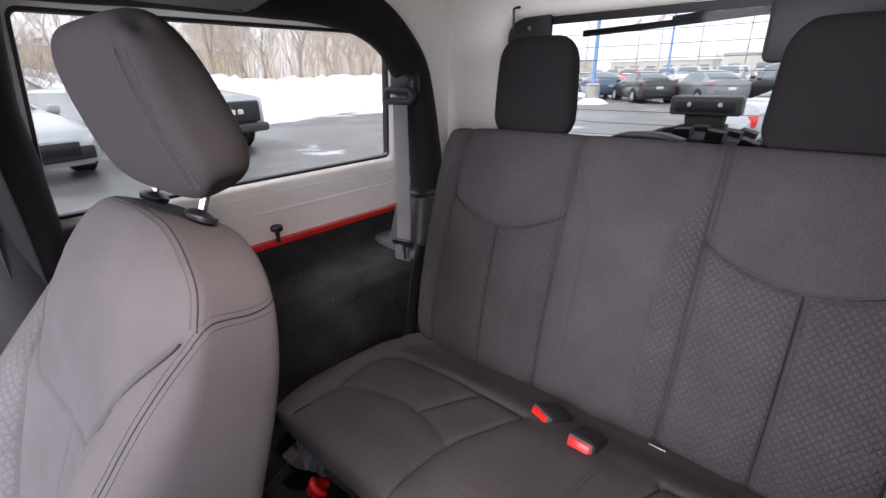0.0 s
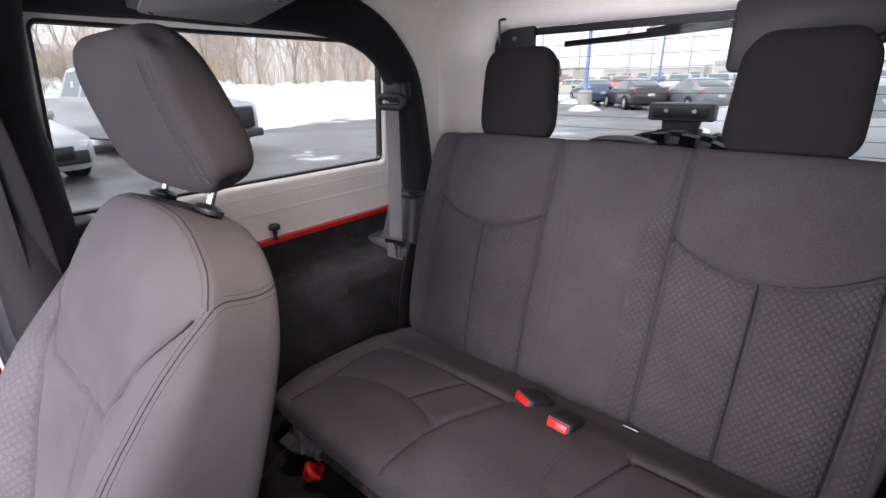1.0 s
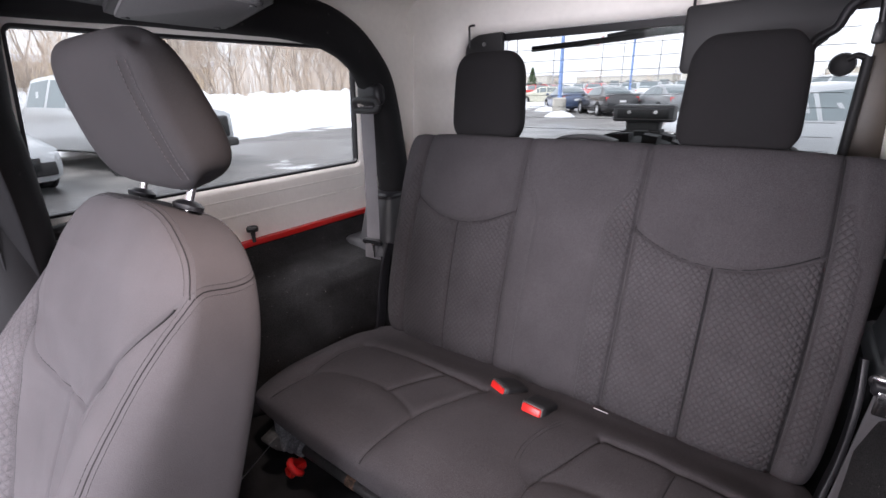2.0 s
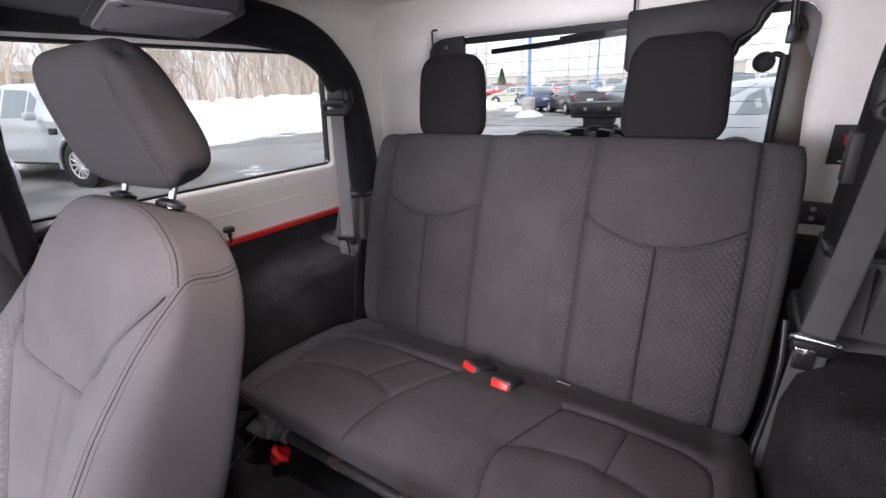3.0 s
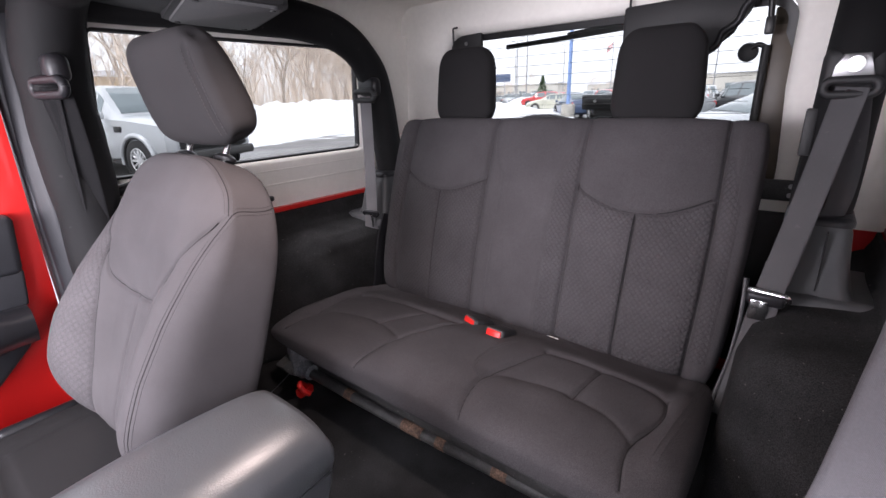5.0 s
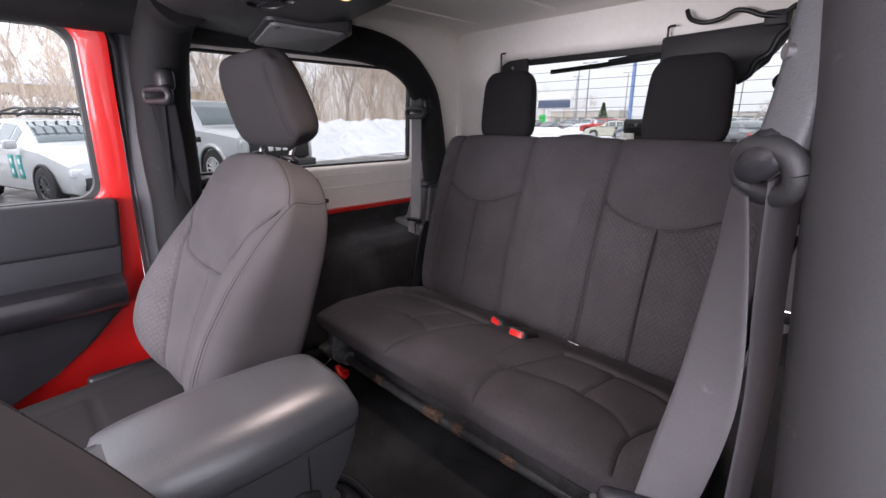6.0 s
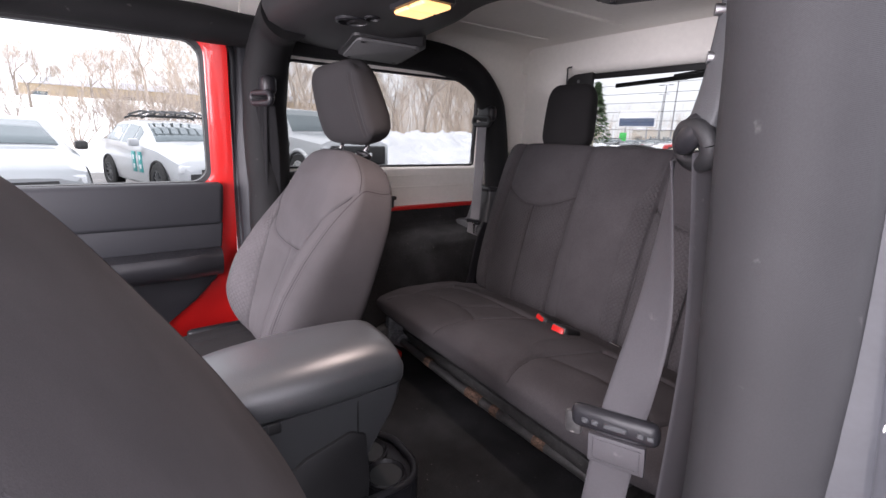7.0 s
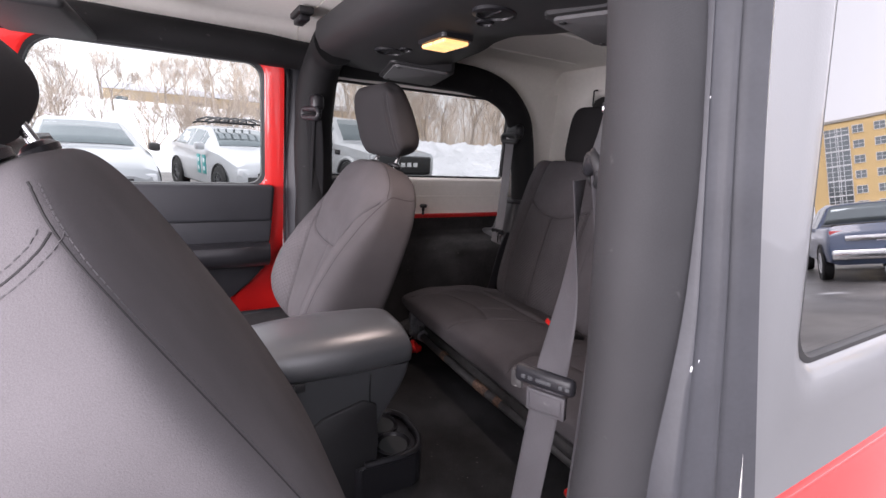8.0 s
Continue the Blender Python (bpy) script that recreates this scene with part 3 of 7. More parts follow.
# red body sides and rail
for sgn, nm in ((-1, "passenger"), (1, "driver")):
    side = empty("body_side_" + nm)
    tagged(side, "red painted steel body side with a flat top rail", "body side", kind="structure")
    lo, hi = sorted((sgn * 0.772, sgn * 0.812))
    b0 = bmesh.new()
    box(b0, (lo, 0.36, 0.42), (hi, 1.62, RAIL - 0.004), 0.012, 3)
    part("panel", b0, M["red"], side)
    lo, hi = sorted((sgn * 0.764, sgn * 0.812))
    b0 = bmesh.new()
    box(b0, (lo, 0.362, RAIL - 0.008), (hi, 1.615, RAIL + 0.008), 0.003, 2)
    part("rail", b0, M["red"], side)
    lo, hi = sorted((sgn * 0.66, sgn * 0.812))
    b0 = bmesh.new()
    box(b0, (lo, -0.92, 0.45), (hi, 0.40, 0.585), 0.012, 3)
    part("sill", b0, M["red"], side)


# hard top sides with the window openings
def side_point(sgn):
    return lambda y, z, d: (sgn * (x_out(z) - d), y, z)


def squeeze(loop):
    """Side windows are a little shorter at the top."""
    return [(0.862 + (y - 0.862) * (1 - 0.17 * (z - 1.275)), z) for y, z in loop]


def win_passenger(grow, r=0.035):
    return squeeze(rrect(0.857, 1.44, 0.4115 + grow, 0.168 + grow, max(0.004, r * 0.38 + grow * 0.7)))


def win_driver(grow, r=0.035):
    return squeeze(rrect(0.872, 1.417, 0.390 + grow, 0.191 + grow, max(0.006, r + grow * 0.7)))


WALL_OUT = rrect(0.989, 1.385, 0.611, 0.277, 0.004)
for sgn, nm in ((-1, "wall_passenger"), (1, "wall_driver")):
    pl = side_point(sgn)
    win = win_passenger if sgn < 0 else win_driver
    bm = bmesh.new()
    holed(bm, [(WALL_OUT, 0.0), (win(0.052, 0.05), 0.0), (win(0.035), -0.004), (win(0.012), 0.003), (win(0.003), 0.010), (win(0.003), 0.022),
               (win(0.006), 0.029), (win(0.020), 0.035), (win(0.06), 0.033), (WALL_OUT, 0.031)], pl)
    ob = part(nm, bm, M["liner"], None, sharp=50)
    ob.data.materials.append(M["whitepaint"])
    for p in ob.data.polygons:
        if p.normal.x * sgn > 0.3 and (abs(p.center.x) > x_out(p.center.z) - 0.012):
            p.material_index = 1
    tagged(ob, "white hard top side wall with a long window opening", "wall", kind="structure")
    w = empty("window_1" if sgn < 0 else "window_2", (sgn * 0.76, 0.862, 1.27))
    tagged(w, "fixed side window with a black rubber gasket" if sgn < 0 else "dark tinted side window mirroring the car park", "window", kind="structure")
    bm = bmesh.new()
    holed(bm, [(win(0.005), 0.008), (win(-0.001), 0.007), (win(-0.003), 0.012), (win(-0.003), 0.021), (win(-0.001), 0.027), (win(0.005), 0.0265)],
          lambda y, z, d, s=sgn, o=w.location: Vector((s * (x_out(z) - d), y, z)) - o)
    part("gasket", bm, M["gasket"], w)
    bm = bmesh.new()
    loop = win(0.004)
    vo = [bm.verts.new(Vector((sgn * (x_out(z) - 0.012), y, z)) - w.location) for y, z in loop]
    vi = [bm.verts.new(Vector((sgn * (x_out(z) - 0.0165), y, z)) - w.location) for y, z in loop]
    bm.faces.new(vo), bm.faces.new(vi[::-1])
    for k in range(len(vo)):
        bm.faces.new((vo[k], vo[(k + 1) % len(vo)], vi[(k + 1) % len(vo)], vi[k]))
    g = part("pane", bm, M["glass" if sgn < 0 else "tinted"], w, sharp=20)
    g.visible_shadow = False

# lower swage lines pressed into the liner
for z in (1.185, 1.232):
    bm = tubebm([(-(x_out(z) - 0.031), y, z) for y in np.linspace(0.40, 1.46, 12)], 0.0042, 8)
    tagged(part("liner_trim", bm, M["liner"]), "pressed swage line in the white liner", "trim", kind="structure")


# roof: cove at both sides, flat between
def roof_profile():
    pts = [(x_out(1.66) - 0.001, 1.655)]
    for k in range(1, 10):
        t = radians(90 * k / 9)
        pts.append((0.655 + 0.078 * math.cos(t), 1.685 + 0.083 * math.sin(t)))
    pts += [(0.45, 1.770), (0.25, 1.772), (0.0, 1.773)]
    return pts


half = roof_profile()
inner = [(-(x - 0.001), z) for x, z in half] + [(x, z) for x, z in half[-2::-1]]
for (y0, y1, nm, label) in ((0.335, 1.545, "ceiling", "off-white moulded hard top ceiling"), (-0.80, 0.330, "ceiling_front", "off-white removable roof panels over the front seats")):
    bm = bmesh.new()
    cols = []
    for y in np.linspace(y0, y1, 14):
        col_in = [bm.verts.new((x, y, z - 0.012 * step01(y, 1.45, 1.545))) for x, z in inner]
        col_out = [bm.verts.new((x * 1.03, y, z + 0.035)) for x, z in inner]
        cols.append((col_in, col_out))
    for (a, ao), (b, bo) in zip(cols[:-1], cols[1:]):
        for k in range(len(a) - 1):
            bm.faces.new((a[k], a[k + 1], b[k + 1], b[k]))
            bm.faces.new((ao[k], bo[k], bo[k + 1], ao[k + 1]))
        for k in (0, -1):
            bm.faces.new((a[k], b[k], bo[k], ao[k]))
    for a, ao in (cols[0], cols[-1]):
        for k in range(len(a) - 1):
            bm.faces.new((a[k], ao[k], ao[k + 1], a[k + 1]))
    tagged(part(nm, bm, M["liner"], None, sharp=50), label, "ceiling", kind="structure")
for x in (-0.52, -0.20, 0.20, 0.52):
    bm = tubebm(smooth_path([(x, 0.72, 1.772), (x, 1.0, 1.7715), (x, 1.42, 1.7705)], 6), 0.0055, 8)
    tagged(part("ceiling_trim", bm, M["liner"]), "moulded stiffening rib of the white ceiling", "trim", kind="structure")


# rear wall with the lift glass
def y_rear(z):
    return 1.600 - 0.10 * (z - 1.2)


def rear_point(x, z, d):
    return (x, y_rear(z) - d, z)


RW = (0.0, 1.400, 0.512, 0.240)
REAR_OUT = rrect(0, 1.43, 0.775, 0.335, 0.02)


def rw(grow, r=0.05):
    return rrect(RW[0], RW[1], RW[2] + grow, RW[3] + grow, r + grow * 0.7)


bm = bmesh.new()
holed(bm, [(REAR_OUT, 0.0), (rw(0.012), 0.0), (rw(0.004), 0.010), (rw(0.004), 0.026), (rw(0.016), 0.042), (rw(0.032), 0.048), (rw(0.055), 0.044), (REAR_OUT, 0.046)], rear_point)
tagged(part("wall_rear", bm, M["liner"], None, sharp=55), "white hard top rear wall round the lift glass", "wall", kind="structure")
rear = empty("window_3", (0, 1.58, 1.17))
tagged(rear, "rear lift glass with heater wires in a black frame", "window", kind="structure")
bm = bmesh.new()
holed(bm, [(rw(0.003), 0.006), (rw(-0.016, 0.05), 0.004), (rw(-0.016, 0.05), 0.014), (rw(0.003), 0.018)],
      lambda x, z, d: Vector(rear_point(x, z, d)) - rear.location)
part("frame", bm, M["gasket"], rear)
bm = bmesh.new()
lp = rw(-0.006)
vo = [bm.verts.new(Vector(rear_point(x, z, 0.008)) - rear.location) for x, z in lp]
vi = [bm.verts.new(Vector(rear_point(x, z, 0.012)) - rear.location) for x, z in lp]
bm.faces.new(vo), bm.faces.new(vi[::-1])
for k in range(len(vo)):
    bm.faces.new((vo[k], vo[(k + 1) % len(vo)], vi[(k + 1) % len(vo)], vi[k]))
part("pane", bm, M["glass"], rear, sharp=20).visible_shadow = False
for k in range(13):
    z = 1.215 + k * 0.0315
    part("heater_wire", tubebm([Vector((-0.44, y_rear(z) - 0.0135, z)) - rear.location, Vector((0.44, y_rear(z) - 0.0135, z)) - rear.location], 0.0007, 5), M["ironblack"], rear)
part("edge_strip", boxbm(rel((0.468, 1.550, 1.20), rear), rel((0.530, 1.562, 1.62), rear), 0.004), M["brown"], rear, "brownish inner strip of the frame")

# tailgate below the glass, inside face
tail = empty("tailgate", (0, 1.60, 0.6))
tagged(tail, "red swing tailgate with a black inner trim", "tailgate", kind="structure")
part("panel", boxbm(rel((-0.775, 1.575, 0.55), tail), rel((0.775, 1.625, 1.150), tail), 0.012, 3), M["red"], tail)
part("trim", boxbm(rel((-0.62, 1.55, 0.65), tail), rel((0.62, 1.577, 1.12), tail), 0.012, 3), M["darkplastic"], tail)


# ================================================================ roll bar
roll = empty("roll_bar", (0, 0.4, FLOOR))
tagged(roll, "black padded roll bar with woven covers", "roll bar")


def bar(name, pts, r, n=10, segs=20, wob=0.0):
    p = smooth_path([rel(q, roll) for q in pts], n)
    rr = [r * (1 + wob * noise.noise(Vector(q) * 9)) for q in p]
    # the driver's upright takes the lighter copy, its daylight in the colour
    return part(name, tubebm(p, rr, segs), M["daylitcover" if name == "upright" and pts[0][0] > 0 else "barcover"], roll)


for s, xb, yb, r, lean in ((-1, 0.685, 0.378, 0.064, 0.0), (1, 0.705, 0.334, 0.0435, 0.026)):
    bar("upright", [(s * (xb + lean), yb, FLOOR), (s * (xb + lean), yb, 0.9), (s * (xb + lean * 0.5), yb, 1.2), (s * (xb - 0.004 - lean * 0.3), yb, 1.48), (s * (xb - 0.03 - lean * 0.6), yb + 0.01, 1.60), (s * (xb - 0.10), yb + 0.02, 1.672), (s * 0.5, 0.40, 1.69)], r, wob=0.10)
    bar("rear_bar", [(s * 0.655, 0.42, 1.665), (s * 0.648, 0.75, 1.668), (s * 0.642, 1.0, 1.662), (s * 0.638, 1.14, 1.625), (s * 0.634, 1.225, 1.55), (s * 0.630, 1.262, 1.45), (s * 0.628, 1.285, 1.30), (s * 0.625, 1.305, 1.12), (s * 0.62, 1.31, 1.02)], 0.052, wob=0.06)
    bar("front_bar", [(s * 0.675, 0.36, 1.665), (s * 0.67, 0.1, 1.672), (s * 0.655, -0.3, 1.672), (s * 0.63, -0.80, 1.655)], 0.046, wob=0.06)
bar("cross_bar", [(-0.66, 0.42, 1.70), (-0.3, 0.42, 1.705), (0.3, 0.41, 1.705), (0.66, 0.40, 1.70)], 0.040)
bar("header_bar", [(-0.66, -0.80, 1.655), (0, -0.82, 1.665), (0.66, -0.80, 1.655)], 0.045)


# ================================================================ seats
def seat_pose(x, y, z, lean):
    """x across, y up along the back, z out of its front (towards the vehicle's nose); lean: degrees back."""
    s, c = math.sin(radians(lean)), math.cos(radians(lean))
    return Matrix(((1, 0, 0, x), (0, s, -c, y), (0, c, s, z), (0, 0, 0, 1)))


def line_pts(fn, a, b, n=40):
    return [fn(a + (b - a) * k / n) for k in range(n + 1)]


def crease(pts, parent):
    """A near-black tube along a seam: the shade of its groove put into colour."""
    part("seam", tubebm(pts, 0.0014, 6), M["crease"], parent)


def headrest(parent, m, w0, w1, length, front, backd, material, seam=True):
    """A tapered pad with a seam along both edges of its front."""
    head = empty("headrest")
    head.parent = parent

    def halfw(v):
        return w0 + (w1 - w0) * v

    def shape(x, y):
        w = halfw(y / length) * 0.86
        return (-0.0035 * ridge(np.abs(x) - w, 0.004) - 0.002 * ridge(np.abs(x) - w, 0.012)) * step01(y, 0.01, 0.04) * step01(length - y, 0.012, 0.045)
    made, spot = pillow(head, m, halfw, length, lambda x, y: front * (1 - 0.10 * (x / w0) ** 2) + 0 * y, backd, shape if seam else (lambda x, y: 0 * x), lambda x, y: np.zeros_like(x, dtype=int),
                        {0: ("cover", material, "")}, 80, 70, ex=2.9, round_c=0.20)
    if seam:
        for s in (-1, 1):
            for off in (-0.006, 0.006):
                stitches("stitching", line_pts(lambda t, s=s, o=off: spot(s * (halfw(t / length) * 0.86 + o), t, 0.0006), 0.03, length - 0.034), head, 0.0065, 0.0042, 0.0006)
    return head


# ---- rear bench
bench = empty("rear_bench_seat", (0, 0.90, FLOOR))
tagged(bench, "dark grey cloth rear bench seat with quilted inserts", "car seat")
BM = Matrix.Translation(-bench.location) @ seat_pose(0.009, 1.128, 0.805, 17.2)
BL = 0.587


def bench_w(v):
    return 0.500 + 0.016 * np.sin(np.clip(v, 0, 1) ** 0.8 * math.pi * 0.62)


SEAMX = (-0.440, -0.136, 0.136, 0.440)


def arc(x):
    return 0.358 + 0.050 * ((np.abs(x) - 0.288) / 0.15) ** 2


def seam_shift(x, y):
    """The outer seams bow with the back's outline."""
    return 1 + 0.02 * np.sin(np.clip(y / BL, 0, 1) * math.pi)


def bench_shape(x, y):
    xs = x / seam_shift(x, y)
    z = 0 * x
    for c in SEAMX:
        z = z - 0.008 * ridge(xs - c, 0.0035) - 0.005 * ridge(xs - c, 0.014)
    mid = (np.abs(xs) > 0.136) & (np.abs(xs) < 0.44)
    z = z - np.where(mid, 0.006 * ridge(y - arc(xs), 0.0035) + 0.003 * ridge(y - arc(xs), 0.013), 0)
    below = step01(arc(0.288) - y, -0.002, 0.012)
    z = z - below * (0.007 * ridge(np.abs(xs) - 0.288, 0.0035) + 0.004 * ridge(np.abs(xs) - 0.288, 0.014))
    z = z + 0.010 * np.cos(np.clip((np.abs(xs) - 0.288) / 0.152, -1, 1) * math.pi / 2) + np.where(np.abs(xs) < 0.136, 0.008 * np.cos(xs / 0.136 * math.pi / 2), 0)
    z = z + 0.012 * step01(np.abs(xs), 0.44, 0.47)
    z = z - np.where(np.abs(xs) < 0.136, 0.0025 * ridge(np.abs(xs) - cen(y), 0.004), 0)
    z = z + 0.0018 * np.sin(17 * x + 3) * np.sin(11 * y)
    return z


def cen(y):
    return 0.078 + 0.045 * step01(y, 0.40, 0.52)


def bench_region(x, y):
    xs = x / seam_shift(x, y)
    ax = np.abs(xs)
    r = np.zeros_like(x, dtype=int)
    r = np.where(ax < 0.136, 1, r)
    low = y < arc(xs)
    pan = (ax >= 0.136) & (ax < 0.44)
    r = np.where(pan & ~low & (xs < 0), 2, r)
    r = np.where(pan & ~low & (xs > 0), 3, r)
    r = np.where(pan & low & (xs < -0.288), 4, r)
    r = np.where(pan & low & (xs > -0.288) & (xs < 0), 5, r)
    r = np.where(pan & low & (xs > 0) & (xs < 0.288), 6, r)
    r = np.where(pan & low & (xs > 0.288), 7, r)
    strip = (ax < 0.136) & (ax > cen(y)) & (y < 0.50)
    r = np.where(strip & (xs < 0), 8, r)
    r = np.where(strip & (xs > 0), 9, r)
    r = np.where((ax >= 0.44), np.where(xs < 0, 10, 11), r)
    wing = (ax >= 0.444) & (ax < 0.482) & (y > 0.05) & (y < 0.50 - 0.10 * step01(ax, 0.455, 0.482))
    r = np.where(wing, np.where(xs < 0, 12, 13), r)
    return r


# the bench wears the darkened copies, its shade part of their colour
Q, C = M["quilt"], M["shadedcloth"]
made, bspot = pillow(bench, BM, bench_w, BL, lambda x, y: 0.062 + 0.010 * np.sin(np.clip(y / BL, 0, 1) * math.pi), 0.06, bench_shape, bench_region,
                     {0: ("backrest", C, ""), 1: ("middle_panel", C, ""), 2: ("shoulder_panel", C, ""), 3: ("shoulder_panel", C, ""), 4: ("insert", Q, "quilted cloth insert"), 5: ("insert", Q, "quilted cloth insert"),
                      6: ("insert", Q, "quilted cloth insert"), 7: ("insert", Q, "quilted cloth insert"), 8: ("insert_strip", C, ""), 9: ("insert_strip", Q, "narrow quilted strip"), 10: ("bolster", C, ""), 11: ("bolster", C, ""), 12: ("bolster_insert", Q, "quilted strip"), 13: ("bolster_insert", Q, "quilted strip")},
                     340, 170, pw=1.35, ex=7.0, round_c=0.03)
for s in (-1, 1):
    stitches("stitching", line_pts(lambda t, s=s: bspot(s * (float(cen(np.array(t))) + 0.003), t, 0.0004), 0.02, 0.53, 90), bench, 0.007, 0.0045, 0.0007)
    stitches("stitching", line_pts(lambda t, s=s: bspot(s * 0.482, t, 0.0004), 0.10, 0.50, 90), bench, 0.007, 0.0045, 0.0007)

for c in SEAMX:
    crease(line_pts(lambda t, c=c: bspot(c * float(seam_shift(c, t)), t, 0.0), 0.012, BL - 0.012, 60), bench)
for s in (-1, 1):
    crease(line_pts(lambda t: bspot(s * t, float(arc(t)), 0.0), 0.140, 0.436, 50), bench)
    crease(line_pts(lambda t: bspot(s * 0.288, t, 0.0), 0.012, float(arc(0.288)), 50), bench)

# cushion
CM = Matrix.Translation(-bench.location) @ pose(0.004, 0.650, 0.832, -3.5, 0, 0)
CL = 0.48


def cush_w(v):
    return 0.527 - 0.02 * np.clip(v - 0.5, 0, 1)


# seams of the cushion: the middle pad is skewed, so the two inserts differ
MID_L = flat_path([(-0.150, 0.004), (-0.146, 0.05), (-0.142, 0.10), (-0.137, 0.140), (-0.118, 0.19), (-0.092, 0.25), (-0.068, 0.305)])
MID_R = flat_path([(0.150, 0.004), (0.136, 0.05), (0.128, 0.10), (0.132, 0.140), (0.150, 0.19), (0.172, 0.26), (0.187, 0.305)])
CROSS_L = flat_path([(-0.140, 0.142), (-0.19, 0.165), (-0.25, 0.178), (-0.33, 0.170), (-0.40, 0.146), (-0.435, 0.118)])
CROSS_R = flat_path([(0.134, 0.142), (0.18, 0.165), (0.25, 0.180), (0.31, 0.180), (0.38, 0.160), (0.43, 0.122)])
SPLIT_L = flat_path([(-0.245, 0.178), (-0.212, 0.24), (-0.180, 0.300)])
SPLIT_R = flat_path([(0.302, 0.180), (0.308, 0.24), (0.314, 0.303)])
REAR_L = flat_path([(-0.068, 0.302), (-0.17, 0.306), (-0.30, 0.310), (-0.40, 0.306), (-0.442, 0.290)])
REAR_R = flat_path([(0.187, 0.305), (0.27, 0.309), (0.36, 0.310), (0.42, 0.306), (0.452, 0.290)])
OUT_L = flat_path([(-0.446, 0.020), (-0.437, 0.07), (-0.436, 0.118), (-0.446, 0.17), (-0.454, 0.23), (-0.444, 0.290)])
OUT_R = flat_path([(0.446, 0.020), (0.435, 0.07), (0.434, 0.118), (0.448, 0.17), (0.460, 0.23), (0.452, 0.290)])
HARD = (MID_L, MID_R, SPLIT_L, SPLIT_R, REAR_L, REAR_R, OUT_L, OUT_R)


def cush_shape(x, y):
    ax = np.abs(x)
    z = 0 * x
    for line in HARD:
        d = seam_dist(x, y, line)
        z = z - 0.0045 * ridge(d, 0.0036) - 0.0026 * ridge(d, 0.011)
    for line in (CROSS_L, CROSS_R):
        d = seam_dist(x, y, line)
        z = z - 0.002 * ridge(d, 0.006) - 0.0035 * ridge(d, 0.022)
    left, right = np.interp(y, [p[1] for p in MID_L], [p[0] for p in MID_L]), np.interp(y, [p[1] for p in MID_R], [p[0] for p in MID_R])
    pad = step01(y, 0.13, 0.20) * (1 - step01(y, 0.29, 0.33)) * (1 - step01(ax, 0.42, 0.46)) * np.maximum(step01(left - x, 0, 0.04), step01(x - right, 0, 0.04))
    z = z - 0.003 * pad
    z = z + 0.006 * step01(x - left, -0.01, 0.05) * step01(right - x, -0.01, 0.05) * (1 - step01(y, 0.25, 0.33))
    z = z + 0.012 * step01(ax, 0.445, 0.485) * step01(y, 0.03, 0.12)
    z = z - 0.012 * step01(y, 0.315, 0.40)
    z = z + 0.0018 * np.sin(15 * x + 1) * np.sin(13 * y) + 0.0008 * np.sin(47 * x + 2) * np.sin(39 * y + 1)
    return z


def cush_region(x, y):
    ax = np.abs(x)
    r = np.zeros_like(x, dtype=int)
    left, right = np.interp(y, [p[1] for p in MID_L], [p[0] for p in MID_L]), np.interp(y, [p[1] for p in MID_R], [p[0] for p in MID_R])
    cross = 0.180 - 0.05 * np.clip((ax - 0.28) / 0.15, -1, 1) ** 2
    inner = (ax < 0.445) & (y < 0.305)
    r = np.where((x > left) & (x < right) & (y < 0.305), 1, r)
    r = np.where(inner & (y < cross) & (x <= left), 2, r)
    r = np.where(inner & (y < cross) & (x >= right), 3, r)
    r = np.where(inner & (y >= cross) & (x <= left), 4, r)
    r = np.where(inner & (y >= cross) & (x >= right), 5, r)
    r = np.where((ax >= 0.445) & (x < 0), 6, r)
    r = np.where((ax >= 0.445) & (x > 0), 7, r)
    return r


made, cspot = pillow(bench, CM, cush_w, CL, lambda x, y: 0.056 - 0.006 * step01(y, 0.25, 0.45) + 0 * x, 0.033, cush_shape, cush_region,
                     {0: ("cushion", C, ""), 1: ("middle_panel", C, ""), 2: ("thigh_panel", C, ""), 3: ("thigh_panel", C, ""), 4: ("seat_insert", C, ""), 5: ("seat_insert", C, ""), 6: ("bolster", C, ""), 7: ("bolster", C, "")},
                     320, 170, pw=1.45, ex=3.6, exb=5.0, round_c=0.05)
for s in (-1, 1):
    for off in (-0.005, 0.005):
        stitches("stitching", [cspot(s * x + off, y, 0.0005) for x, y in flat_path([(0.476, 0.10), (0.484, 0.20), (0.492, 0.30), (0.494, 0.40)], 16)], bench, 0.007, 0.0045, 0.0007)
for off in (-0.004, 0.004):
    stitches("stitching", [cspot(x + off, y, 0.0005) for x, y in flat_path([(0.128, 0.112), (0.100, 0.130), (0.088, 0.160), (0.086, 0.20), (0.094, 0.25), (0.108, 0.30)], 14)], bench, 0.007, 0.0045, 0.0007)
stitches("stitching", [cspot(x + 0.007, y, 0.0005) for x, y in MID_L[12:]], bench, 0.007, 0.0045, 0.0006)
for line in HARD:
    crease([cspot(x, y, 0.0003) for x, y in line], bench)

# rear headrests in the near-black copy, their backlit shade in the colour
for x in (-0.278, 0.280):
    h = headrest(bench, Matrix.Translation(-bench.location) @ seat_pose(x, 1.292, 1.357, 4), 0.106, 0.094, 0.222, 0.040, 0.050, M["deepshadecloth"], seam=False)
    for dx in (-0.05, 0.05):
        bm = bmesh.new()
        lathe(bm, [(0.013, 1.335), (0.014, 1.349), (0.011, 1.355), (0.006, 1.357), (0.006, 1.39)], "z", rel((x + dx, 1.285, 0), bench) + Vector((0, 0, FLOOR - FLOOR)), 14)
        part("guide", bm, M["darkplastic"], h)

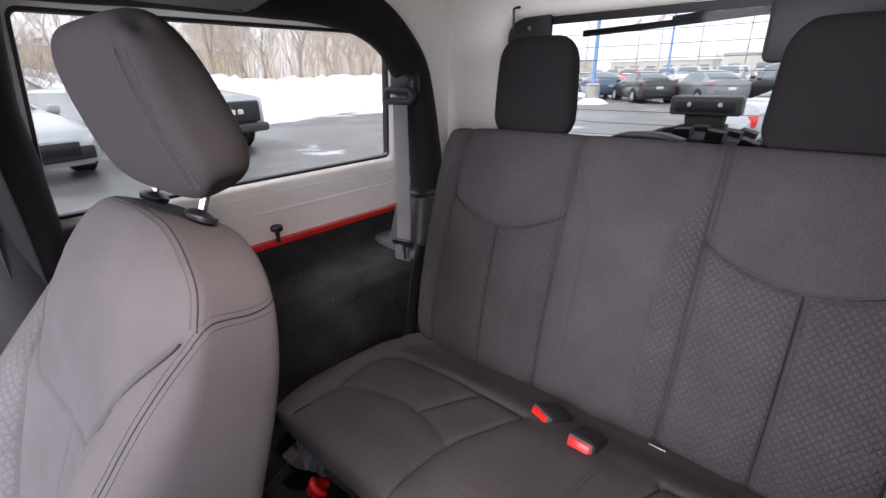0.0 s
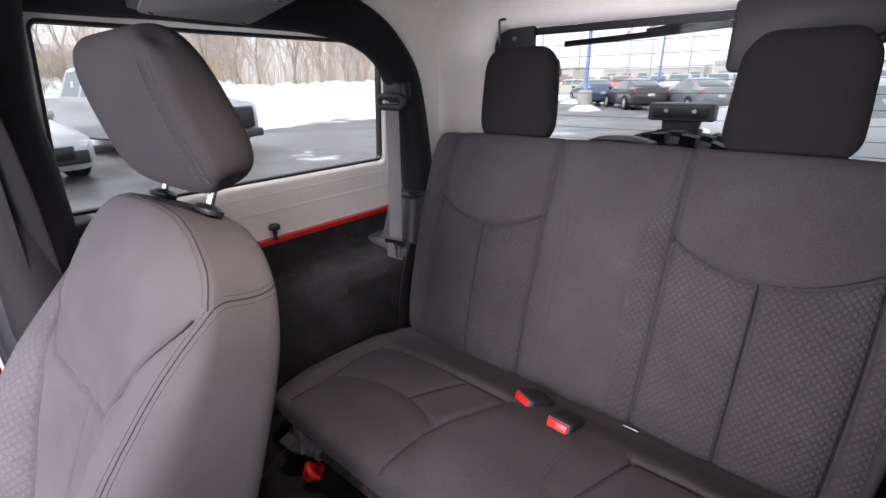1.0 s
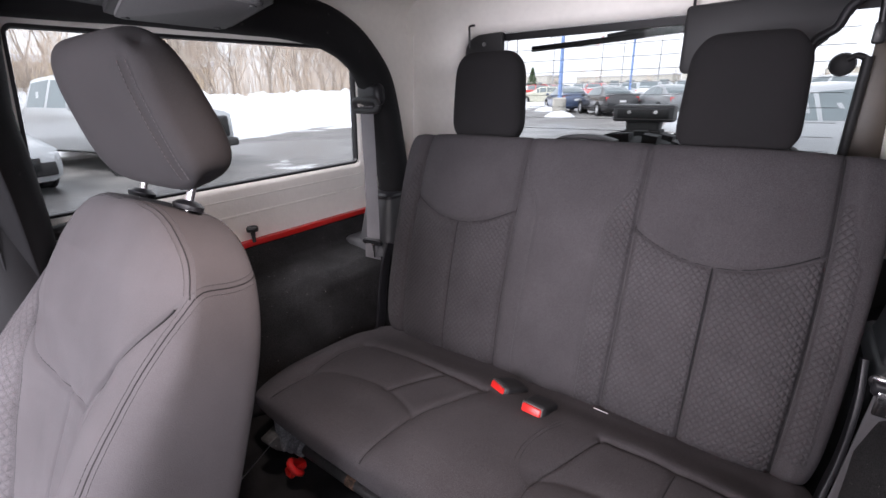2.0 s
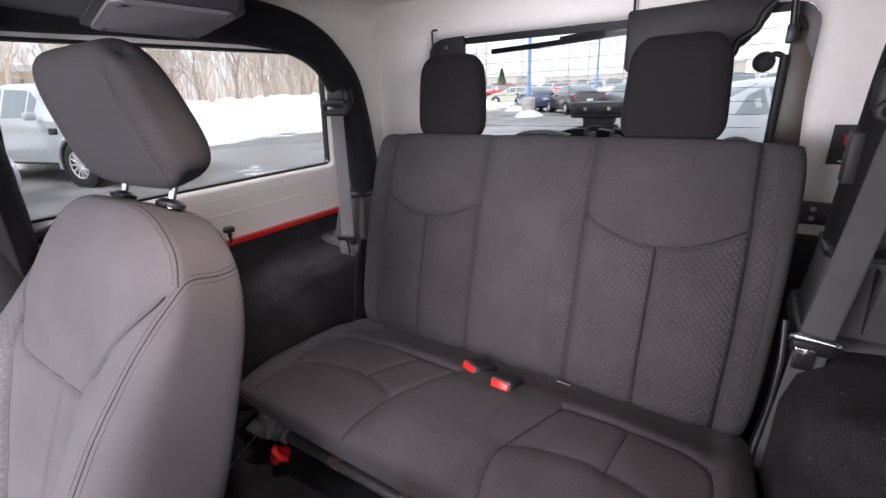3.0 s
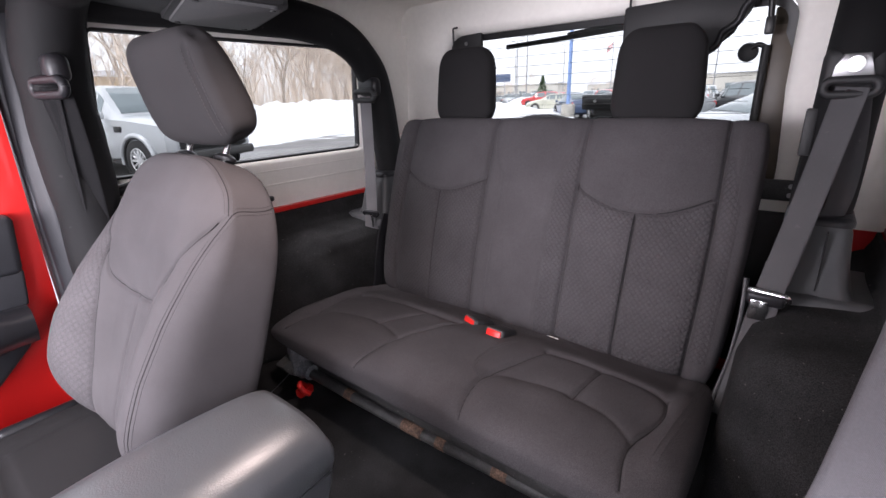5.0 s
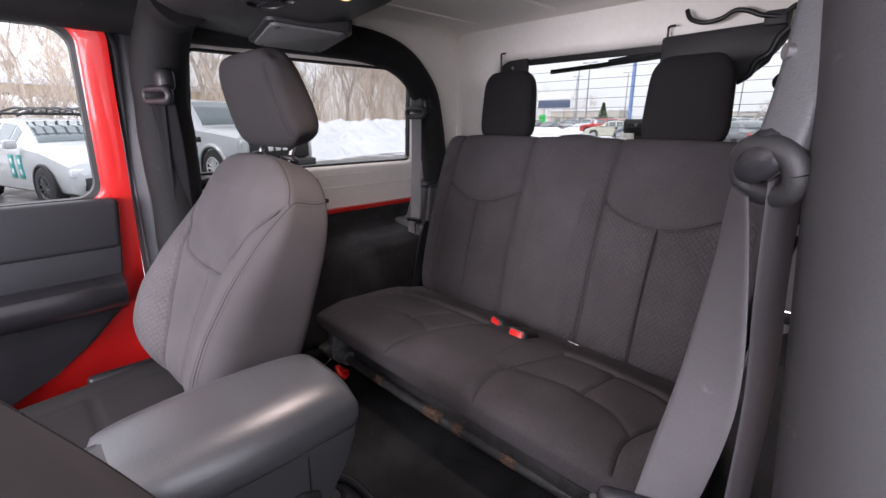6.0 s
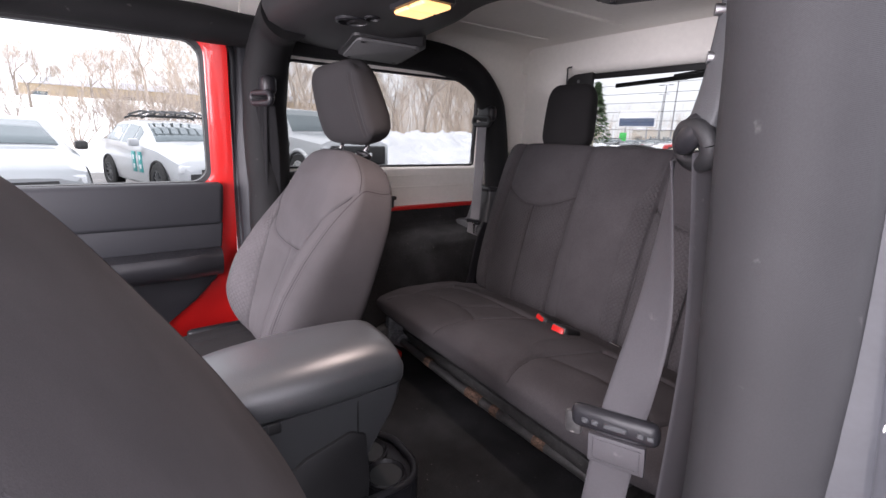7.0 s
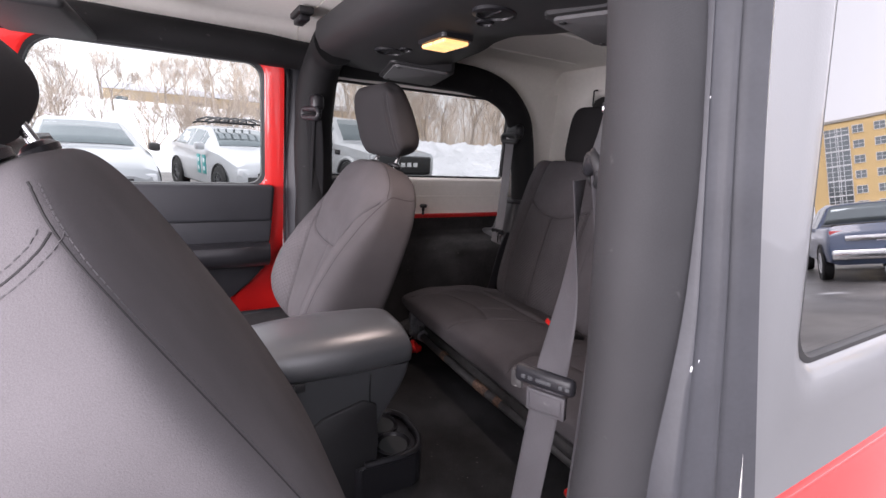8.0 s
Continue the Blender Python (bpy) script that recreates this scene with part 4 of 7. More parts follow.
# under-seat frame: front rod, feet with red latches
rod_pts = [(-0.43, 0.699, 0.722), (-0.2, 0.709, 0.708), (0.0, 0.717, 0.702), (0.46, 0.738, 0.698)]
part("front_rod", tubebm([rel(p, bench) for p in smooth_path(rod_pts, 8)], 0.0135, 16), M["ironblack"], bench, "scuffed black steel rod")
rod = smooth_path(rod_pts, 8)
for x0, x1 in ((-0.055, 0.005), (0.045, 0.070), (-0.25, -0.225), (0.19, 0.225)):
    worn = [rel(p, bench) for p in (rod[0].lerp(rod[8], (x + 0.43) / 0.23) if x < -0.2 else rod[8].lerp(rod[16], (x + 0.2) / 0.2) if x < 0 else rod[16].lerp(rod[24], x / 0.46) for x in np.linspace(x0, x1, 5))]
    part("rust_patch", tubebm(worn, 0.0146, 16), M["orange"], bench, "rusty worn patch")
part("seat_pan", boxbm(rel((-0.47, 0.72, 0.705), bench), rel((0.47, 1.10, 0.745), bench), 0.012), M["ironblack"], bench)
for s in (-1, 1):
    bm = bmesh.new()
    prism(bm, [(0.66, 0.722), (0.70, 0.735), (0.78, 0.725), (0.80, 0.66), (0.755, 0.635), (0.715, 0.66), (0.68, 0.69)], "x", s * 0.445 - 0.018, s * 0.445 + 0.018, 0.005)
    bmesh.ops.translate(bm, verts=bm.verts, vec=Vector((0, -0.025, 0.035)) - bench.location)
    part("foot", bm, M["ironblack"], bench, "dusty black clamp at the rod's end")
    bm = bmesh.new()
    lathe(bm, [(0.010, -0.030), (0.026, -0.028), (0.028, -0.010), (0.022, 0.0), (0.022, 0.022), (0.013, 0.026)], "x", rel((s * 0.412, 0.700, 0.722), bench), 14)
    box(bm, rel((s * 0.432 - 0.012, 0.664, 0.715), bench), rel((s * 0.432 + 0.012, 0.722, 0.800), bench), 0.006)
    part("clamp_hub", bm, M["dustyiron"], bench, "dusty grey clamp hub")
    bm = bmesh.new()
    tube(bm, [rel(p, bench) for p in smooth_path([(s * 0.420, 0.700, 0.626), (s * 0.418, 0.682, 0.648), (s * 0.408, 0.672, 0.650), (s * 0.396, 0.676, 0.634), (s * 0.396, 0.690, 0.618)], 6)], 0.0075, 10)
    box(bm, rel((s * 0.42 - 0.012, 0.668, 0.606), bench), rel((s * 0.42 + 0.012, 0.715, 0.630), bench), 0.006)
    bmesh.ops.translate(bm, verts=bm.verts, vec=(s * -0.010, -0.010, 0.048))
    part("latch", bm, M["redbolt"], bench, "red painted floor latch")
    bm = bmesh.new()
    box(bm, rel((s * 0.40 - 0.02, 0.80, 0.63), bench), rel((s * 0.40 + 0.02, 0.85, 0.665), bench), 0.008)
    part("latch", bm, M["redbolt"], bench, "red painted floor latch")

# hinge arms and recliner levers at the back's sides
for s in (-1, 1):
    bm = bmesh.new()
    tube(bm, [rel(p, bench) for p in smooth_path([(s * 0.515, 1.06, 0.79), (s * 0.522, 1.09, 0.83), (s * 0.533, 1.115, 0.90), (s * 0.537, 1.14, 0.99), (s * 0.533, 1.165, 1.06)], 6)], 0.011, 10, flat=(0.016, 0.005), side=(0, 1, 0))
    part("hinge_arm", bm, M["plastic"], bench, "black hinge arm")
    bm = bmesh.new()
    lathe(bm, [(0.022, -0.01), (0.022, 0.01)], "x", rel((s * 0.51, 1.075, 0.80), bench), 18)
    part("hinge_pivot", bm, M["darkplastic"], bench)
part("strap_handle", tubebm([rel(p, bench) for p in smooth_path([(-0.09, 1.320, 1.366), (-0.06, 1.320, 1.376), (0.0, 1.320, 1.378), (0.05, 1.320, 1.368)], 6)], 0.01, 12, flat=(0.022, 0.006), side=(0, 1, 0)), M["darkplastic"], bench, "black release handle")
for x in (0.14,):
    part("wire_bit", tubebm([rel((x, 1.062, 0.845), bench), rel((x + 0.03, 1.064, 0.8425), bench)], 0.0010, 6), M["steel"], bench, "bright bit of spring wire")

# seat-belt buckles on the cushion
for k, (p, rz) in enumerate((((-0.042, 0.980, 0.862), 24), ((0.054, 0.946, 0.872), 4))):
    bk = empty("seat_belt_buckle", p)
    tagged(bk, "black seat belt buckle with a red release button", "buckle", group="rear buckles")
    m = pose(0, 0, 0, 0, 0, -rz) @ pose(0, 0, 0, -20, 0, 0)
    part("body", boxbm((-0.027, -0.004, -0.018), (0.027, 0.062, 0.018), 0.009, 3, m), M["darkplastic"], bk)
    part("button", boxbm((-0.0215, -0.012, -0.0135), (0.0215, -0.002, 0.0135), 0.004, 2, m), M["redplastic"], bk, "red release button")
    part("stalk", tubebm([m @ Vector(q) for q in ((0, 0.055, 0), (0, 0.09, -0.01), (0, 0.125, -0.03))], 0.01, 10, flat=(0.020, 0.007), side=(1, 0, 0)), M["darkplastic"], bk)
    part("button_rim", boxbm((-0.0235, -0.0075, -0.0155), (0.0235, -0.0035, 0.0155), 0.002, 2, m), M["grille"], bk, "pale rim")


# ---- front seats
C = M["cloth"]


def front_seat(name, label, base, back_pose, cushion=True, branch=0.515, head_pose=(0.036, -0.022, 37)):
    seat = empty(name, base)
    tagged(seat, label, "car seat")
    L = 0.592
    m = Matrix.Translation(-seat.location) @ back_pose

    def halfw(v):
        v = np.clip(v, 0, 1)
        return 0.252 + 0.012 * np.sin(v * math.pi) + 0.010 * (1 - step01(v, 0.1, 0.55)) - 0.042 * np.clip((v - 0.66) / 0.34, 0, 1) ** 2

    half_shield = flat_path([(0.0, 0.296), (0.045, 0.298), (0.085, 0.304), (0.112, 0.318), (0.140, 0.352), (0.175, 0.405), (0.207, 0.455), (0.224, 0.492), (0.226, 0.520)])
    sh_y, sh_x = [p[1] for p in half_shield], [p[0] for p in half_shield]
    half_edge = flat_path([(0.158, 0.378), (0.142, 0.32), (0.126, 0.25), (0.112, 0.17), (0.104, 0.09), (0.102, 0.02)])
    ed_y, ed_x = [p[1] for p in half_edge][::-1], [p[0] for p in half_edge][::-1]
    centre = [(0.0, 0.296), (0.0, 0.02)]

    def shield(y):
        """Half width of the wide shield-shaped upper panel at height y."""
        return np.where(y > 0.296, np.interp(y, sh_y, sh_x), -1.0)

    def edge(y):
        return np.interp(y, ed_y, ed_x)

    def front(x, y):
        """The middle stands a little proud in its upper half; the wings swell towards the bottom."""
        ax = np.abs(x)
        mid = np.interp(y, (0, 0.2, 0.27, 0.33, 0.40, 0.50, 0.60), (0.058, 0.052, 0.051, 0.058, 0.066, 0.064, 0.050))
        wing = np.interp(y, (0, 0.1, 0.2, 0.3, 0.4, 0.49, 0.55, 0.60), (0.130, 0.136, 0.128, 0.106, 0.074, 0.042, 0.030, 0.024))
        wing = wing * (1 + 0.10 * (x < 0) * (1 - step01(y, 0.25, 0.45)))
        inner = 0.05 + 0.08 * step01(y, 0.30, 0.45)
        return mid + (wing - mid) * step01((ax - inner) / (0.228 - inner), 0, 1)

    def shape(x, y):
        ax = np.abs(x)
        d = seam_dist(ax, y, half_shield)
        z = (-0.0050 * ridge(d, 0.0034) - 0.002 * ridge(d, 0.011)) * (1 - step01(y, 0.455, 0.505))
        d = seam_dist(ax, y, half_edge)
        z = z - 0.0050 * ridge(d, 0.0036) - 0.004 * ridge(d, 0.016)
        d = seam_dist(x, y, centre)
        z = z - 0.0040 * ridge(d, 0.0036) - 0.004 * ridge(d, 0.018)
        inside = np.clip((shield(y) - ax) / 0.05, 0, 1) * step01(y, 0.30, 0.35)
        z = z + 0.004 * inside
        z = z + 0.005 * np.sin(np.clip(ax / np.maximum(edge(y), 0.05), 0, 1) * math.pi) * (1 - step01(y, 0.25, 0.30))
        return z + 0.0012 * np.sin(19 * x) * np.sin(14 * y) + 0.0006 * np.sin(53 * x + 1) * np.sin(41 * y)

    def region(x, y):
        ax = np.abs(x)
        r = np.zeros_like(x, dtype=int)
        r = np.where((ax < edge(y)) & (y < 0.40), np.where(x < 0, 3, 5), r)
        r = np.where((ax >= edge(y)) & (ax < 0.200 + 0.03 * step01(y, 0.25, 0.40)) & (y < 0.45), np.where(x < 0, 2, 4), r)
        r = np.where((ax < shield(y)) & (y > 0.296), 1, r)
        return r
    made, spot = pillow(seat, m, halfw, L, front, lambda x, y: 0.100 - 0.020 * step01(y, 0.2, 0.6), shape, region,
                        {0: ("backrest", C, ""), 1: ("shield_panel", C, "plain shield-shaped upper panel"), 2: ("insert", M["softquilt"], "quilted side insert"), 3: ("middle_panel", C, ""), 4: ("insert", C, ""), 5: ("middle_panel", C, "")},
                        280, 240, pw=1.4, ex=3.7, exb=9.0, round_c=0.20, rp=5)
    for s in (-1, 1):
        crease([spot(s * x, y, 0.0002) for x, y in half_shield[:-9]], seat)
        crease([spot(s * x, y, 0.0002) for x, y in half_edge], seat)
    crease(line_pts(lambda t: spot(0.0, t, 0.0002), 0.03, 0.296, 40), seat)
    # seams over the side and shoulder, laid on the cover
    from mathutils.bvhtree import BVHTree
    vs, fs = [], []
    for ob in made.values():
        k = len(vs)
        vs += [v.co.copy() for v in ob.data.vertices]
        fs += [[k + i for i in p.vertices] for p in ob.data.polygons]
    tree = BVHTree.FromPolygons(vs, fs)
    b = branch
    seams = [[(0.215, b + 0.02, -0.09), (0.243, b + 0.01, -0.04), (0.249, b, 0.005), (0.243, b - 0.025, 0.04), (0.236, b - 0.09, 0.072), (0.233, 0.34, 0.10), (0.231, 0.2, 0.118), (0.226, 0.03, 0.118)],
             [(0.02, 0.60, 0.030), (0.09, 0.597, 0.033), (0.150, 0.590, 0.034), (0.190, 0.575, 0.034), (0.212, 0.552, 0.032), (0.222, 0.525, 0.030), (0.230, b - 0.022, 0.027)],
             [(0.225, 0.05, -0.112), (0.228, 0.2, -0.110), (0.228, 0.35, -0.104), (0.224, 0.47, -0.096), (0.205, 0.56, -0.090), (0.16, 0.60, -0.085)]]
    for s in (-1, 1):
        for q, line in enumerate(seams):
            seam = []
            for p in smooth_path([m @ Vector((s * x, y, z)) for x, y, z in line], 14):
                hit, nrm, _, _ = tree.find_nearest(p)
                seam.append((hit, nrm))
            # dark tube for the groove's shade along the seam
            part("seam", tubebm([a - n * 0.0003 for a, n in seam], 0.0011, 6), M["crease"], seat)
            for off in ((-0.007, 0.007) if q < 2 else (0.006,)):
                row = []
                for i, (a, n) in enumerate(seam):
                    d = (seam[min(i + 1, len(seam) - 1)][0] - seam[max(i - 1, 0)][0]).normalized()
                    hit, nrm, _, _ = tree.find_nearest(a + d.cross(n) * off)
                    row.append(hit + nrm * 0.0004)
                stitches("stitching", row, seat, 0.0065, 0.0045, 0.0005)
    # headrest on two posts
    head = headrest(seat, m @ pose(0, L + head_pose[0], head_pose[1], head_pose[2], 0, 0), 0.167, 0.150, 0.216, 0.052, lambda x, y: 0.086 - 0.034 * (y / 0.216), M["shadedheadcloth"])
    for dx in (-0.083, 0.083):
        bm = bmesh.new()
        top = m @ Vector((dx, L - 0.012, head_pose[1]))
        up = (m.to_3x3() @ Vector((0, 1, 0))).normalized()
        tube(bm, [top - up * 0.05, top + up * (0.053 + head_pose[0])], 0.006, 12)
        part("post", bm, M["chrome"], head, "chrome headrest post")
        bm = bmesh.new()
        lathe(bm, [(0.020, -0.004), (0.021, 0.003), (0.015, 0.008), (0.009, 0.010)], "z", (0, 0, 0), 20)
        bmesh.ops.transform(bm, matrix=Matrix.Translation(top + up * 0.016) @ up.to_track_quat('Z', 'Y').to_matrix().to_4x4() @ Matrix.Diagonal((1.45, 0.9, 1, 1)), verts=bm.verts)
        part("post_collar", bm, M["plastic"], head, "black plastic collar")
    if cushion:
        # cushion in the near-black copy: its shade is in the colour
        cm = Matrix.Translation(-seat.location) @ pose(base[0], base[1] - 0.50, base[2] + 0.095, 4, 0, 0)
        pillow(seat, cm, lambda v: 0.245 - 0.01 * v, 0.55, lambda x, y: 0.07 + 0.03 * step01(np.abs(x), 0.13, 0.22), 0.07,
               lambda x, y: -0.006 * ridge(np.abs(x) - 0.165, 0.006) - 0.005 * ridge(y - 0.30, 0.006) * (np.abs(x) < 0.165), lambda x, y: np.where((np.abs(x) < 0.165), 1, 0),
               {0: ("cushion", M["deepshadecloth"], ""), 1: ("seat_panel", M["deepshadecloth"], "")}, 90, 90, ex=4.5)
        part("seat_base", boxbm((-0.21, -0.45, 0.0), (0.21, 0.03, 0.06), 0.02, 3), M["darkplastic"], seat)
    return seat, m, spot, L


pseat, pm, pspot, PL = front_seat("front_passenger_seat", "dark grey cloth front passenger seat, back reclined", (-0.402, 0.30, FLOOR), seat_pose(-0.409, 0.282, 0.795, 23.0))
dseat, dm, dspot, DL = front_seat("front_driver_seat", "dark grey cloth driver seat, tipped forward", (0.405, 0.05, FLOOR), seat_pose(0.405, 0.081, 0.830, -27.0), cushion=True, branch=0.545, head_pose=(0.030, -0.036, 34))
part("lever_box", boxbm(rel((-0.665, 0.10, 0.70), pseat), rel((-0.635, 0.26, 0.80), pseat), 0.014, 3), M["plastic"], pseat, "black recliner cover")


# ================================================================ passenger door
door = empty("door_1", (-0.77, -0.30, 0.60))
tagged(door, "red door with black inner trim and a closed window", "door", kind="structure")


def door_loop(hole, grow=0.0):
    if not hole:
        return rrect(-0.23, 1.13, 0.513, 0.525, 0.05)
    out = []
    for y, z in rrect(-0.10, 1.430, 0.308 + grow, 0.192 + grow, 0.045):
        if y < -0.2:
            y += 0.45 * (z - 1.43) - 0.03
        out.append((y, z))
    return out


bm = bmesh.new()
holed(bm, [(door_loop(False), 0.0), (door_loop(True, 0.03), 0.0), (door_loop(True, 0.012), 0.010), (door_loop(True, 0.012), 0.050), (door_loop(True, 0.022), 0.058), (door_loop(False), 0.058)],
      lambda y, z, d: Vector((-(x_out(min(z, 1.3)) + 0.002 - d - 0.14 * max(0, z - 1.3)), y, z)) - door.location)
part("shell", bm, M["red"], door)
bm = bmesh.new()
holed(bm, [(door_loop(True, 0.014), 0.012), (door_loop(True, 0.004), 0.014), (door_loop(True, 0.004), 0.046), (door_loop(True, 0.014), 0.050)],
      lambda y, z, d: Vector((-(x_out(z) - d), y, z)) - door.location)
part("window_seal", bm, M["gasket"], door)
bm = bmesh.new()
loop = door_loop(True, 0.008)
vo = [bm.verts.new(Vector((-(x_out(z) - 0.028), y, z)) - door.location) for y, z in loop]
vi = [bm.verts.new(Vector((-(x_out(z) - 0.032), y, z)) - door.location) for y, z in loop]
bm.faces.new(vo), bm.faces.new(vi[::-1])
for k in range(len(vo)):
    bm.faces.new((vo[k], vo[(k + 1) % len(vo)], vi[(k + 1) % len(vo)], vi[k]))
part("pane", bm, M["doorglass"], door, sharp=20).visible_shadow = False

def door_part(name, poly, x0, x1, material, bevel=0.012, label=""):
    b = bmesh.new()
    prism(b, poly, "x", x0, x1, bevel, 3)
    bmesh.ops.translate(b, verts=b.verts, vec=-door.location)
    return part(name, b, material, door, label)


door_part("upper_trim", [(-0.72, 1.105), (-0.72, 1.235), (0.248, 1.232), (0.236, 1.105)], -0.752, -0.700, M["doortrim"], 0.014)
door_part("middle_trim", [(-0.72, 1.03), (-0.72, 1.112), (0.238, 1.112), (0.228, 1.03)], -0.752, -0.710, M["doortrim"], 0.006)
door_part("lower_trim", [(-0.72, 0.70), (-0.72, 1.04), (0.226, 1.035), (0.212, 0.935), (0.14, 0.862), (0.05, 0.80), (-0.10, 0.72)], -0.752, -0.716, M["plastic"], 0.012)
bm = bmesh.new()
rows = []
for y in np.linspace(-0.50, 0.222, 22):
    k = 1 - float(step01(np.array(y), 0.12, 0.225)) * 0.35
    w = 0.085 * k
    sec = [(-0.720, 1.032), (-0.700, 1.036), (-0.720 + w, 1.030), (-0.712 + w, 1.012), (-0.716 + w, 0.985), (-0.722 + w * 0.7, 0.955), (-0.715, 0.942)]
    rows.append([bm.verts.new(Vector((x, y, z)) - door.location) for x, z in sec])
for a, b in zip(rows[:-1], rows[1:]):
    for k in range(len(a) - 1):
        bm.faces.new((a[k], a[k + 1], b[k + 1], b[k]))
bm.faces.new(rows[0]), bm.faces.new(rows[-1][::-1])
part("armrest", bm, M["plastic"], door, "padded black armrest", sharp=60)
door_part("door_pull", [(-0.42, 0.965), (-0.42, 1.02), (-0.15, 1.015), (-0.10, 0.985), (-0.16, 0.955)], -0.662, -0.640, M["darkplastic"], 0.010)
door_part("door_handle", [(-0.30, 0.968), (-0.30, 0.992), (-0.105, 0.985), (-0.085, 0.968)], -0.648, -0.626, M["steel"], 0.006, "silver inner door handle")

# weather seals and post trims behind the doors
for sgn, k0 in ((-1, 0), (1, 4)):
    bm = bmesh.new()
    tube(bm, smooth_path([(sgn * 0.752, 0.300, FLOOR), (sgn * 0.752, 0.300, 1.0), (sgn * 0.750, 0.302, 1.25), (sgn * 0.735, 0.300, 1.5), (sgn * 0.722, 0.292, 1.62), (sgn * 0.715, 0.20, 1.665), (sgn * 0.71, -0.3, 1.672), (sgn * 0.70, -0.6, 1.655)][k0:], 8), 0.013, 12)
    tagged(part("door_seal_trim", bm, M["rubber"]), "black rubber door weather seal", "trim", kind="structure")
bm = bmesh.new()
prism(bm, [(-0.800, 0.288), (-0.800, 0.395), (-0.735, 0.400), (-0.705, 0.395), (-0.705, 0.318), (-0.730, 0.296)], "z", FLOOR, 1.655, 0.006)
tagged(part("post_trim_1", bm, M["doortrim"]), "dark grey plastic trim over the door post", "trim", kind="structure")

# driver's door opening: rubber-faced post flaring to the bottom, with two raised beads
post = empty("post_trim_2", (0.76, 0.33, 1.0))
tagged(post, "weathered black rubber-faced door post", "trim", kind="structure")
bm = bmesh.new()
rows = []
for z in np.linspace(0.60, 1.66, 40):
    f = float(step01(np.array(1.50 - z), 0.0, 0.55))
    y0 = 0.335 - 0.020 * float(step01(np.array(1.32 - z), 0.0, 0.25))
    y1 = 0.366 + 0.034 * f
    lean = -0.14 * (max(z, 1.08) - 1.2)
    xo = 0.803 + lean
    sec = []
    n = 20
    for k in range(n + 1):
        u = k / n
        y = y0 + (y1 - y0) * u
        x = 0.772 + lean + (xo - 0.772 - lean + 0.002) * u
        x += 0.005 * math.exp(-((u - 0.42) / 0.10) ** 2) - 0.0035 * math.exp(-((u - 0.60) / 0.07) ** 2)
        x += 0.004 * math.exp(-((u - 0.05) / 0.06) ** 2)
        sec.append((x, y))
    sec += [(0.735 + lean, y1 + 0.004), (0.735 + lean, y0 + 0.002)]
    rows.append([bm.verts.new(Vector((x, y, z)) - post.location) for x, y in sec])
for a, b in zip(rows[:-1], rows[1:]):
    for k in range(len(a)):
        bm.faces.new((a[k], a[(k + 1) % len(a)], b[(k + 1) % len(a)], b[k]))
bm.faces.new(rows[0]), bm.faces.new(rows[-1][::-1])
part("facing", bm, M["rubber"], post, sharp=60)
for z, y in ((1.01, 0.355), (0.92, 0.37), (0.80, 0.36)):
    bm = bmesh.new()
    lathe(bm, [(0.006, -0.002), (0.006, 0.002), (0.003, 0.004)], "x", rel((0.788, y, z), post), 12)
    part("screw", bm, M["ironblack"], post)
for y, z, s in ((0.327, 1.245, 0.003), (0.337, 1.25, 0.0015), (0.332, 1.46, 0.0012)):
    bm = bmesh.new()
    bmesh.ops.create_icosphere(bm, subdivisions=2, radius=s * 0.6)
    for v in bm.verts:
        v.co = Vector((v.co.x * 0.4, v.co.y * 0.7, v.co.z * 1.6)) + rel((0.781 + (-0.14 * (z - 1.2) if z > 1.2 else 0), y, z), post)
    part("chip", bm, M["white"], post, "pale chip in the rubber")

# front of the cabin: windscreen frame and glass, dashboard top
ws = empty("window_4", (0, -0.80, 1.1))
tagged(ws, "sloping windscreen in a black frame", "window", kind="structure")
for s in (-1, 1):
    part("pillar", tubebm([rel((s * 0.72, -1.02, 1.08), ws), rel((s * 0.69, -0.80, 1.66), ws)], 0.03, 14), M["red"], ws)
part("header", tubebm([rel((-0.69, -0.83, 1.665), ws), rel((0.69, -0.83, 1.665), ws)], 0.03, 14), M["darkplastic"], ws)
vz = empty("sun_visor", (-0.38, -0.29, 1.655))
tagged(vz, "dark grey sun visor swung up below the roof", "sun visor")
part("pad", boxbm((-0.20, -0.09, -0.045), (0.20, 0.09, -0.020), 0.012, 3), M["darkplastic"], vz)
part("hinge", tubebm([(-0.21, -0.085, -0.03), (-0.23, -0.085, -0.025), (-0.275, -0.085, 0.005)], 0.007, 10), M["plastic"], vz)
dash = tagged(part("dashboard", boxbm((-0.72, -1.12, 0.62), (0.72, -0.72, 1.10), 0.05, 4), M["darkplastic"]), "black moulded dashboard below the windscreen", "dashboard")


